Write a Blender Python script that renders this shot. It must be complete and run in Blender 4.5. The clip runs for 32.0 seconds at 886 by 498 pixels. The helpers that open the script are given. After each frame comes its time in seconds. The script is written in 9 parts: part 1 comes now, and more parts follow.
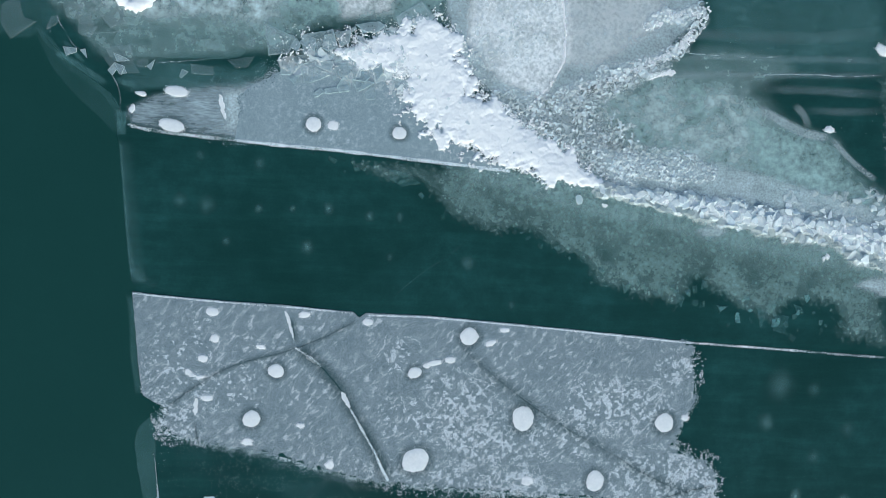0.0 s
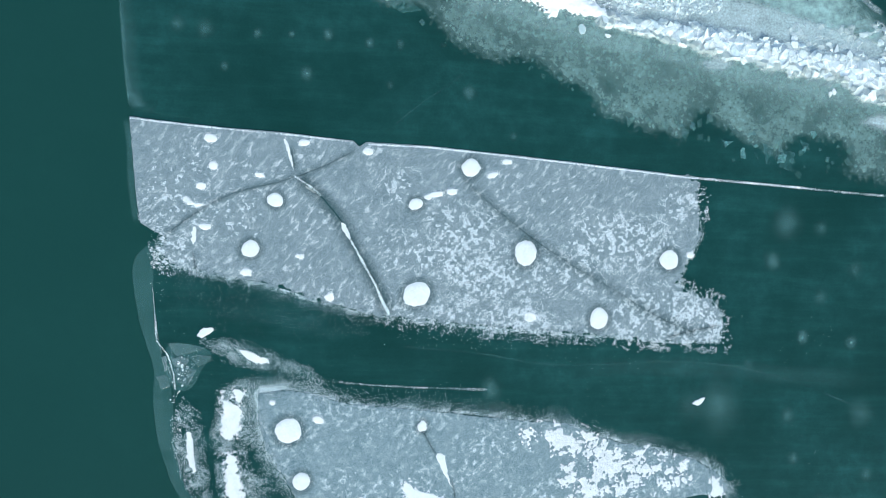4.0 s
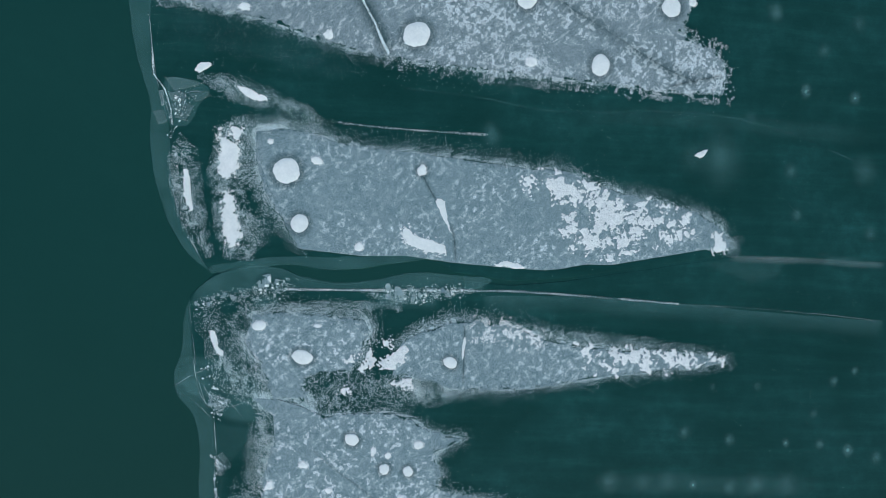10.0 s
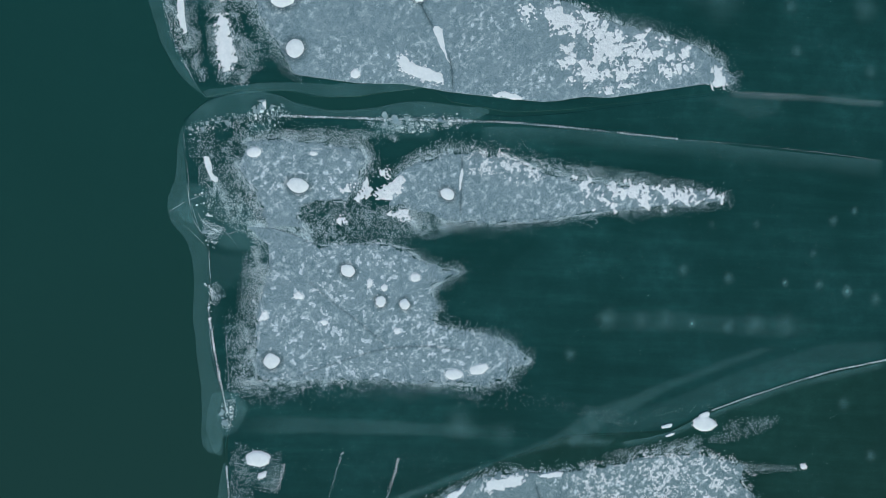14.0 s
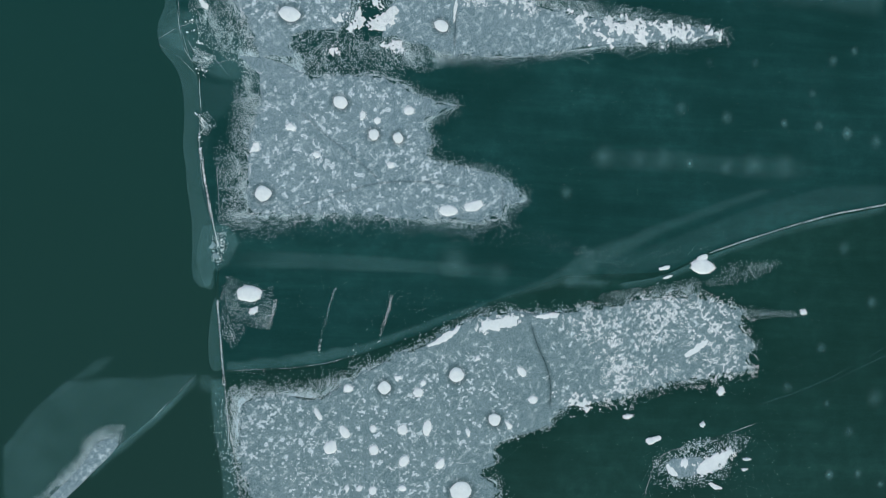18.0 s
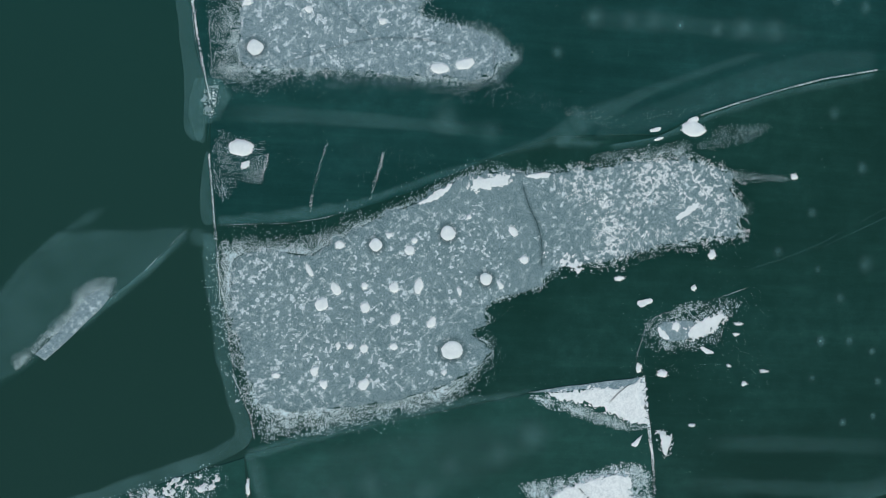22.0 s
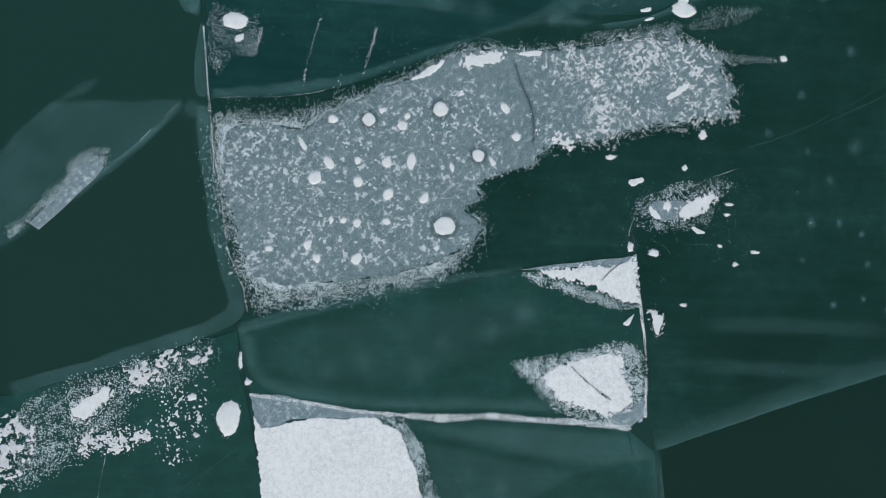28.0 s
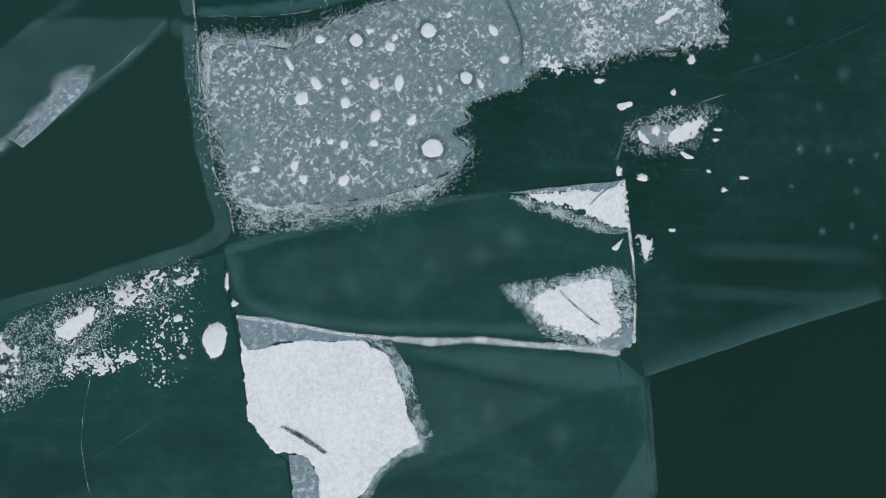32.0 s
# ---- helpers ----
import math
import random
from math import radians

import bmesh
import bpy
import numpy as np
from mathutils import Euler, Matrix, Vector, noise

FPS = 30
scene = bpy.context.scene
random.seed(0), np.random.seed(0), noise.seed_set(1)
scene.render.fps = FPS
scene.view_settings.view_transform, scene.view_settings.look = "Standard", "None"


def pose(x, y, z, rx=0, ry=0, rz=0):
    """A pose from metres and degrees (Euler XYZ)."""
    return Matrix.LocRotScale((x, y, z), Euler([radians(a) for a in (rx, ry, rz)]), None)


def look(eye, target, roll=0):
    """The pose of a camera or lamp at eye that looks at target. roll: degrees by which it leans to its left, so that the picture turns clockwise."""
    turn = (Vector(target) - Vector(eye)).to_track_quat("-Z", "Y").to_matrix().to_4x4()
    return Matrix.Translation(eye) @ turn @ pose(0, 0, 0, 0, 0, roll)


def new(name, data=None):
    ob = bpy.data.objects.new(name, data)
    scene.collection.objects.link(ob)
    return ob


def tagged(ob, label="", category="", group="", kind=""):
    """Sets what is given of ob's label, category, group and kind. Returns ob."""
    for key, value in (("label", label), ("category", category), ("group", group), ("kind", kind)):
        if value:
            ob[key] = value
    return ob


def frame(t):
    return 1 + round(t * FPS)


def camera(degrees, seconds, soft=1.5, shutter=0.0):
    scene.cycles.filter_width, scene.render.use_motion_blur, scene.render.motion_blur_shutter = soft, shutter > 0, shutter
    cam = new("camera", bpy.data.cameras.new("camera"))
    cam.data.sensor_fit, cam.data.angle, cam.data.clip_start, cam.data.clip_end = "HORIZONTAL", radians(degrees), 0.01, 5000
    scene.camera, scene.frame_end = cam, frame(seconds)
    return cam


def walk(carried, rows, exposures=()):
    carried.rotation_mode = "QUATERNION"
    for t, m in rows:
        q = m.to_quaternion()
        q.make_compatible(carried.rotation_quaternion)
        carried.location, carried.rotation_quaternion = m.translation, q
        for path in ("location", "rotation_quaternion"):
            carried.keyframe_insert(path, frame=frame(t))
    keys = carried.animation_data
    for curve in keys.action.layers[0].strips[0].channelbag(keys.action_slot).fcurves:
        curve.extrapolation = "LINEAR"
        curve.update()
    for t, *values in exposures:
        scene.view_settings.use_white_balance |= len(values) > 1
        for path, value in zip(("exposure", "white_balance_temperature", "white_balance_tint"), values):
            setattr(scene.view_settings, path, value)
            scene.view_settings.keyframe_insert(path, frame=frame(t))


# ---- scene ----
cam = camera(73.7, 32.0, soft=0.6)
# seconds, x, y, z and the three turns in degrees
PATH = [
    (0, -2.372, 0.380, 31.385, -2.553, -3.838, 2.286),
    (0.5, -2.411, -0.639, 31.479, -2.698, -3.941, 2.277),
    (1, -2.413, -1.803, 31.518, -2.612, -3.972, 2.303),
    (1.5, -2.393, -2.868, 31.568, -2.685, -4.000, 2.273),
    (2, -2.281, -4.077, 31.571, -2.509, -3.877, 2.260),
    (2.5, -2.224, -5.366, 31.581, -2.248, -3.837, 2.232),
    (3, -2.181, -6.426, 31.521, -2.392, -3.823, 2.245),
    (3.5, -2.119, -7.543, 31.431, -2.414, -3.792, 2.189),
    (5.5, -1.826, -12.082, 31.161, -2.463, -3.635, 2.105),
    (6, -1.814, -13.193, 31.140, -2.538, -3.717, 2.100),
    (6.5, -1.803, -14.400, 31.192, -2.427, -3.769, 2.120),
    (7, -1.756, -15.647, 31.279, -2.246, -3.742, 2.112),
    (7.5, -1.753, -16.759, 31.393, -2.241, -3.769, 2.124),
    (8, -1.827, -17.830, 31.465, -2.344, -3.929, 2.153),
    (8.5, -1.813, -18.920, 31.516, -2.450, -3.949, 2.220),
    (9, -1.729, -20.168, 31.552, -2.289, -3.873, 2.220),
    (9.5, -1.617, -21.355, 31.542, -2.197, -3.766, 2.242),
    (10, -1.550, -22.550, 31.561, -2.108, -3.788, 2.281),
    (10.5, -1.461, -23.675, 31.581, -2.149, -3.738, 2.219),
    (11, -1.517, -24.711, 31.591, -2.376, -3.905, 2.297),
    (11.5, -1.464, -25.878, 31.614, -2.309, -3.900, 2.253),
    (12, -1.379, -26.975, 31.630, -2.345, -3.867, 2.319),
    (12.5, -1.209, -28.093, 31.625, -2.348, -3.711, 2.338),
    (13, -1.245, -29.165, 31.577, -2.427, -3.897, 2.368),
    (13.5, -1.208, -30.354, 31.575, -2.318, -3.986, 2.358),
    (14, -1.191, -31.503, 31.576, -2.303, -4.062, 2.351),
    (14.5, -1.076, -32.589, 31.594, -2.381, -3.979, 2.335),
    (16.5, -0.749, -37.152, 31.589, -2.151, -3.975, 2.332),
    (17, -0.718, -38.162, 31.553, -2.240, -4.060, 2.309),
    (17.5, -0.621, -39.270, 31.507, -2.221, -4.069, 2.321),
    (18, -0.476, -40.385, 31.494, -2.159, -4.005, 2.298),
    (18.5, -0.380, -41.472, 31.521, -2.116, -3.984, 2.299),
    (19, -0.252, -42.474, 31.574, -2.159, -3.931, 2.358),
    (19.5, -0.173, -43.521, 31.680, -2.055, -3.962, 2.374),
    (20, -0.085, -44.677, 31.739, -1.764, -3.974, 2.345),
    (20.5, -0.002, -45.649, 31.751, -1.734, -3.981, 2.365),
    (21, 0.065, -46.560, 31.762, -1.717, -4.037, 2.348),
    (21.5, 0.182, -47.484, 31.814, -1.602, -4.022, 2.349),
    (22, 0.233, -48.285, 31.854, -1.640, -4.087, 2.372),
    (22.5, 0.342, -49.093, 31.871, -1.583, -4.063, 2.349),
    (23, 0.335, -49.847, 31.872, -1.520, -4.182, 2.337),
    (23.5, 0.414, -50.455, 31.892, -1.563, -4.169, 2.332),
    (24, 0.528, -51.022, 31.945, -1.526, -4.090, 2.432),
    (24.5, 0.621, -51.779, 31.965, -1.065, -4.050, 2.377),
    (25, 0.651, -52.271, 32.028, -1.035, -4.082, 2.374),
    (25.5, 0.629, -52.673, 32.096, -1.175, -4.169, 2.364),
    (27.5, 0.773, -54.772, 32.251, -1.092, -4.193, 2.413),
    (28, 0.813, -55.393, 32.234, -0.965, -4.252, 2.410),
    (28.5, 0.888, -55.986, 32.227, -0.875, -4.257, 2.400),
    (29, 1.055, -56.530, 32.231, -0.879, -4.155, 2.418),
    (29.5, 1.119, -57.083, 32.239, -0.852, -4.216, 2.416),
    (30, 1.174, -57.538, 32.202, -0.984, -4.306, 2.438),
    (30.5, 1.296, -58.089, 32.213, -0.941, -4.293, 2.426),
    (31, 1.410, -58.707, 32.210, -0.789, -4.289, 2.402),
    (31.5, 1.466, -59.192, 32.200, -0.826, -4.394, 2.411),
    (32, 1.497, -59.591, 32.197, -0.958, -4.529, 2.391),
]
# the clip's camera brightens and tints its picture on the way: seconds, stops, kelvin, tint
EXPOSURES = [(0.0, 0.01, 5700, -3), (1.0, 0.22, 5700, -4), (2.0, 0.48, 5700, -5), (3.0, 0.6, 5700, -6), (6.0, 0.56, 5700, -6), (7.0, 0.28, 5680, -6), (8.0, 0.19, 5650, -6), (9.0, -0.03, 5620, -6), (13.0, 0.02, 5680, -6), (19.0, 0.07, 6030, -6), (24.0, 0.02, 6130, -4), (28.0, -0.05, 6250, 1), (32.0, -0.03, 6280, 3)]
walk(cam, [(t, pose(x, y, z, rx, ry, rz)) for t, x, y, z, rx, ry, rz in PATH], EXPOSURES)

# ---- world and sun ----
world = bpy.data.worlds.new("sky")
scene.world = world
world.use_nodes = True
sky = world.node_tree.nodes.new("ShaderNodeTexSky")
sky.sky_type, sky.sun_disc = "NISHITA", False
sky.sun_elevation, sky.sun_rotation = radians(33), radians(169)
sky.air_density, sky.dust_density, sky.ozone_density = 1.0, 4.0, 1.0
back = world.node_tree.nodes["Background"]
back.inputs["Strength"].default_value = 0.15
world.node_tree.links.new(sky.outputs["Color"], back.inputs["Color"])
sun_data = bpy.data.lights.new("sun", "SUN")
sun_data.energy, sun_data.angle, sun_data.color = 0.7, radians(30), (1.0, 0.96, 0.9)
sun = new("sun", sun_data)
sun.matrix_world = look((0, 0, 60), (-10, 52, 25))

from mathutils.geometry import delaunay_2d_cdt


# ---- noise and plan helpers ----
def lattice(i, j, seed):
    """Hashed value in 0..1 for whole-number grid places."""
    h = (i.astype(np.int64) * 374761393 + j.astype(np.int64) * 668265263 + seed * 974711) & 0x7FFFFFFF
    h = ((h ^ (h >> 13)) * 1274126177) & 0x7FFFFFFF
    return ((h ^ (h >> 16)) & 0xFFFF) / 65535.0


def vnoise(x, y, size, seed):
    x, y = np.asarray(x, float) / size + 1000.0, np.asarray(y, float) / size + 1000.0
    i, j = np.floor(x), np.floor(y)
    u, v = x - i, y - j
    u, v = u * u * (3 - 2 * u), v * v * (3 - 2 * v)
    a, b = lattice(i, j, seed), lattice(i + 1, j, seed)
    c, d = lattice(i, j + 1, seed), lattice(i + 1, j + 1, seed)
    return (a * (1 - u) + b * u) * (1 - v) + (c * (1 - u) + d * u) * v


def fbm(x, y, size, seed, octaves=3):
    total, weight, w = 0.0, 0.0, 1.0
    for k in range(octaves):
        total = total + w * vnoise(x, y, size / 2 ** k, seed + 17 * k)
        weight, w = weight + w, w * 0.55
    return total / weight


def even(values):
    """Spread noise evenly over 0..1, so that a threshold is a covered share."""
    flat = values.ravel()
    order = np.sort(flat[:: max(1, flat.size // 20000)])
    return np.searchsorted(order, values) / len(order)


def dense(points, step, closed=True):
    pts = np.array(points, float)
    ends = np.roll(pts, -1, axis=0) if closed else pts[1:]
    out = []
    for a, b in zip(pts, ends):
        n = max(1, int(np.ceil(np.hypot(*(b - a)) / step)))
        out.extend(a + (b - a) * k / n for k in range(n))
    if not closed:
        out.append(pts[-1])
    return np.array(out)


def smooth(points, rounds=2, closed=True):
    """Corner cutting."""
    pts = np.array(points, float)
    for _ in range(rounds):
        if closed:
            nxt = np.roll(pts, -1, axis=0)
            pts = np.stack([0.75 * pts + 0.25 * nxt, 0.25 * pts + 0.75 * nxt], 1).reshape(-1, 2)
        else:
            a, b = pts[:-1], pts[1:]
            mid = np.stack([0.75 * a + 0.25 * b, 0.25 * a + 0.75 * b], 1).reshape(-1, 2)
            pts = np.vstack([pts[:1], mid[1:-1], pts[-1:]])
    return pts


def rough(points, amount, size=0.6, step=0.12, seed=1, closed=True):
    """An outline made uneven."""
    pts = dense(points, step, closed)
    dx = fbm(pts[:, 0], pts[:, 1], size, seed, 4) - 0.5
    dy = fbm(pts[:, 0], pts[:, 1], size, seed + 91, 4) - 0.5
    fx = fbm(pts[:, 0], pts[:, 1], size * 0.22, seed + 7, 2) - 0.5
    fy = fbm(pts[:, 0], pts[:, 1], size * 0.22, seed + 77, 2) - 0.5
    return pts + 2 * amount * np.stack([dx + 0.45 * fx, dy + 0.45 * fy], 1)


def segments_distance(x, y, a, b):
    best = np.full(np.shape(x), 1e9)
    for (ax, ay), (bx, by) in zip(a, b):
        vx, vy = bx - ax, by - ay
        s = np.clip(((x - ax) * vx + (y - ay) * vy) / (vx * vx + vy * vy + 1e-9), 0, 1)
        best = np.minimum(best, np.hypot(x - ax - s * vx, y - ay - s * vy))
    return best


def inside(x, y, outline):
    res = np.zeros(np.shape(x), bool)
    pts = np.array(outline, float)
    for (ax, ay), (bx, by) in zip(pts, np.roll(pts, -1, axis=0)):
        if ay == by:
            continue
        res ^= ((ay > y) != (by > y)) & (x < (bx - ax) * (y - ay) / (by - ay) + ax)
    return res


def signed(x, y, outline):
    """Distance to an outline, below zero inside."""
    pts = np.array(outline, float)
    d = segments_distance(x, y, pts, np.roll(pts, -1, axis=0))
    return np.where(inside(x, y, outline), -d, d)


# ---- mesh helpers ----
def mesh_object(name, verts, faces, material, parent=None, label="", fade=None, shade=False):
    me = bpy.data.meshes.new(name)
    me.from_pydata([tuple(v) for v in verts], [], faces)
    me.materials.append(material)
    if fade is not None:
        me.attributes.new("fade", "FLOAT", "POINT").data.foreach_set("value", np.asarray(fade, np.float32))
    if shade:
        me.shade_smooth()
    me.update()
    ob = new(name, me)
    if parent:
        ob.parent = parent
    if label:
        ob["label"] = label
    return ob


def quads_object(name, verts, quads, material, parent=None, label="", fade=None, shade=False):
    """Like mesh_object, quick for many equal faces."""
    verts, quads = np.asarray(verts, np.float32), np.asarray(quads, np.int32)
    k, n = quads.shape[1], len(quads)
    me = bpy.data.meshes.new(name)
    me.vertices.add(len(verts))
    me.vertices.foreach_set("co", verts.ravel())
    me.loops.add(n * k)
    me.loops.foreach_set("vertex_index", quads.ravel())
    me.polygons.add(n)
    me.polygons.foreach_set("loop_start", np.arange(n, dtype=np.int32) * k)
    me.materials.append(material)
    if fade is not None:
        me.attributes.new("fade", "FLOAT", "POINT").data.foreach_set("value", np.asarray(fade, np.float32))
    me.update(calc_edges=True)
    me.validate()
    if shade:
        me.shade_smooth()
    ob = new(name, me)
    if parent:
        ob.parent = parent
    if label:
        ob["label"] = label
    return ob


def slab(name, outline, z0, z1, material, parent=None, label="", bevel=0.012):
    """A plate with a chamfered rim."""
    pts = np.array(outline, float)
    area = np.sum(pts[:, 0] * np.roll(pts[:, 1], -1) - np.roll(pts[:, 0], -1) * pts[:, 1])
    if area < 0:
        pts = pts[::-1]
    n = len(pts)
    t = np.roll(pts, -1, axis=0) - np.roll(pts, 1, axis=0)
    t /= np.maximum(np.hypot(t[:, 0], t[:, 1]), 1e-6)[:, None]
    inner = pts + bevel * np.stack([-t[:, 1], t[:, 0]], 1)
    flat, _, tris, *_ = delaunay_2d_cdt([Vector(p) for p in inner], [], [list(range(n))], 1, 1e-5, False)
    shoulder = z1 - min(bevel, (z1 - z0) * 0.6)
    verts = [(x, y, z0) for x, y in pts] + [(x, y, shoulder) for x, y in pts] + [(x, y, z1) for x, y in inner] + [(v[0], v[1], z1) for v in flat]
    faces = []
    for k in range(n):
        m = (k + 1) % n
        faces += [(k, m, n + m, n + k), (n + k, n + m, 2 * n + m, 2 * n + k)]
    mids = np.array([[sum(flat[q][c] for q in f) / 3 for c in (0, 1)] for f in tris])
    for f, good in zip(tris, inside(mids[:, 0], mids[:, 1], inner)):
        if not good:
            continue
        (ax, ay), (bx, by), (cx, cy) = (flat[q] for q in f[:3])
        f = list(f) if (bx - ax) * (cy - ay) - (by - ay) * (cx - ax) > 0 else list(f)[::-1]
        faces.append([3 * n + q for q in f])
    return mesh_object(name, verts, faces, material, parent, label)


def grains(name, x0, y0, x1, y1, density, material, parent=None, label="", cell=0.042, grain=0.1, coarse=0.3, z=0.0, height=0.035, seed=3, stretch=(1, 1), fine=0.88):
    """Frost and snow grains: raised bits wherever the wanted cover, from density(x, y), beats an uneven noise."""
    nx, ny = int((x1 - x0) / cell), int((y1 - y0) / cell)
    gx, gy = np.meshgrid(x0 + (np.arange(nx) + 0.5) * cell, y0 + (np.arange(ny) + 0.5) * cell)
    tx, ty = (0.82 * gx - 0.57 * gy) * stretch[0], (0.57 * gx + 0.82 * gy) * stretch[1]
    if stretch != (1, 1):
        tx, ty = gx * stretch[0], gy * stretch[1]
    own = vnoise(tx, ty, grain, seed)
    if grain > 0.08:
        own = 0.7 * own + 0.3 * vnoise(tx, ty, 0.055, seed + 3)
    m = fine * own + (1 - fine) * vnoise(tx, ty, coarse, seed + 5)
    mask = even(m) < density(gx, gy)
    if not mask.any():
        return None
    pad = np.pad(mask, 1).astype(float)
    full = (pad[:-1, :-1] + pad[1:, :-1] + pad[:-1, 1:] + pad[1:, 1:]) / 4
    used = full > 0
    ids = np.full(used.shape, -1, np.int64)
    ids[used] = np.arange(used.sum())
    jj, ii = np.nonzero(used)
    jit = lambda s: (lattice(ii, jj, s + seed) - 0.5) * 0.75 * cell
    vx, vy = x0 + ii * cell + jit(11), y0 + jj * cell + jit(12)
    vz = z + height * full[used] * (0.35 + 0.9 * lattice(ii, jj, 13 + seed))
    cj, ci = np.nonzero(mask)
    quads = np.stack([ids[cj, ci], ids[cj, ci + 1], ids[cj + 1, ci + 1], ids[cj + 1, ci]], 1)
    ob = quads_object(name, np.stack([vx, vy, vz], 1), quads, material, parent, label)
    ob["kind"] = "stuff"
    return ob


def scatter(name, x0, y0, x1, y1, density, material, parent=None, label="", pitch=0.03, size=(0.013, 0.024), z=0.012, height=0.16, seed=3):
    """Loose grains of frost, each a little wedge of its own, as likely at a place as density(x, y) says."""
    rng = np.random.default_rng(seed)
    nx, ny = int((x1 - x0) / pitch) + 1, int((y1 - y0) / pitch) + 1
    gx, gy = np.meshgrid(x0 + np.arange(nx) * pitch, y0 + np.arange(ny) * pitch)
    gx, gy = gx + pitch * rng.random(gx.shape), gy + pitch * rng.random(gx.shape)
    keep = rng.random(gx.shape) < density(gx, gy)
    x, y = gx[keep], gy[keep]
    n = len(x)
    if not n:
        return None
    r = size[0] + (size[1] - size[0]) * rng.random(n) ** 1.6
    a = rng.random(n) * 6.283
    verts = np.empty((n, 5, 3))
    for k in range(4):
        q = r * (0.7 + 0.6 * rng.random(n))
        verts[:, k] = np.stack([x + q * np.cos(a + 1.571 * k), y + q * np.sin(a + 1.571 * k), np.full(n, z)], 1)
    verts[:, 4] = np.stack([x, y, z + height * r * (0.5 + rng.random(n))], 1)
    tri = np.array([(0, 1, 4), (1, 2, 4), (2, 3, 4), (3, 0, 4)])
    faces = (tri[None] + 5 * np.arange(n)[:, None, None]).reshape(-1, 3)
    ob = quads_object(name, verts.reshape(-1, 3), faces, material, parent, label)
    ob["kind"] = "stuff"
    return ob


# ---- materials ----
def node_material(name):
    mat = bpy.data.materials.new(name)
    mat.use_nodes = True
    return mat, mat.node_tree.nodes, mat.node_tree.links, mat.node_tree.nodes["Principled BSDF"]


def noise_node(nodes, links, where, scale, detail=4, rough_=0.55):
    n = nodes.new("ShaderNodeTexNoise")
    n.inputs["Scale"].default_value, n.inputs["Detail"].default_value, n.inputs["Roughness"].default_value = scale, detail, rough_
    links.new(where, n.inputs["Vector"])
    return n.outputs["Fac"]


def ramp(nodes, links, fac, *stops):
    r = nodes.new("ShaderNodeValToRGB")
    while len(r.color_ramp.elements) < len(stops):
        r.color_ramp.elements.new(0.5)
    for e, (p, c) in zip(r.color_ramp.elements, stops):
        e.position, e.color = p, (*c, 1)
    links.new(fac, r.inputs["Fac"])
    return r.outputs["Color"]


def mix_colour(nodes, links, kind, fac, a, b):
    m = nodes.new("ShaderNodeMix")
    m.data_type, m.blend_type = "RGBA", kind
    if isinstance(fac, float):
        m.inputs[0].default_value = fac
    else:
        links.new(fac, m.inputs[0])
    for sock, v in ((m.inputs[6], a), (m.inputs[7], b)):
        if isinstance(v, tuple):
            sock.default_value = (*v, 1)
        else:
            links.new(v, sock)
    return m.outputs[2]


def bump(nodes, links, bsdf, height, strength, distance):
    b = nodes.new("ShaderNodeBump")
    b.inputs["Strength"].default_value, b.inputs["Distance"].default_value = strength, distance
    links.new(height, b.inputs["Height"])
    links.new(b.outputs["Normal"], bsdf.inputs["Normal"])


def place(nodes, scale=(1, 1, 1)):
    return nodes.new("ShaderNodeNewGeometry").outputs["Position"]


def ice_material(name, deep, pale, gloss=0.12, level=0.3, cover=0.5):
    """Clear ice over dark water: a deep colour with faint milky clouds."""
    mat, nodes, links, bsdf = node_material(name)
    pos = place(nodes)
    big = noise_node(nodes, links, pos, 0.16, 5)
    mid = noise_node(nodes, links, pos, 1.1, 5, 0.6)
    fine = noise_node(nodes, links, pos, 9.0, 3)
    a = ramp(nodes, links, big, (0.35, (0, 0, 0)), (0.75, (1, 1, 1)))
    b = ramp(nodes, links, mid, (0.38, (0, 0, 0)), (0.72, (1, 1, 1)))
    fac = mix_colour(nodes, links, "MULTIPLY", 0.6, a, b)
    col = mix_colour(nodes, links, "MIX", fac, deep, pale)
    drawn = nodes.new("ShaderNodeVectorMath")
    drawn.operation = "MULTIPLY"
    drawn.inputs[1].default_value = (0.16, 1.5, 1.0)
    links.new(pos, drawn.inputs[0])
    long_ = noise_node(nodes, links, drawn.outputs[0], 1.0, 5, 0.62)
    lines = ramp(nodes, links, long_, (0.3, (0.84, 0.84, 0.84)), (0.5, (1.0, 1.0, 1.0)), (0.72, (1.5, 1.42, 1.42)))
    col = mix_colour(nodes, links, "MULTIPLY", cover, col, lines)
    even_ = 0.02 + 0.07 * cover
    speck = ramp(nodes, links, fine, (0.3, (1 - even_,) * 3), (0.7, (1 + even_,) * 3))
    col = mix_colour(nodes, links, "MULTIPLY", 1.0, col, speck)
    dots = noise_node(nodes, links, pos, 24.0, 2, 0.6)
    bits = ramp(nodes, links, dots, (0.66, (0, 0, 0)), (0.8, (0.5, 0.5, 0.5)))
    bits = mix_colour(nodes, links, "MULTIPLY", 1.0, bits, ramp(nodes, links, long_, (0.45, (0, 0, 0)), (0.7, (cover, cover, cover))))
    col = mix_colour(nodes, links, "MIX", bits, col, (0.12, 0.24, 0.24))
    links.new(col, bsdf.inputs["Base Color"])
    bsdf.inputs["Roughness"].default_value = gloss
    bsdf.inputs["IOR"].default_value = 1.31
    bsdf.inputs["Specular IOR Level"].default_value = level
    bump(nodes, links, bsdf, mid, 0.15, 0.01)
    return mat


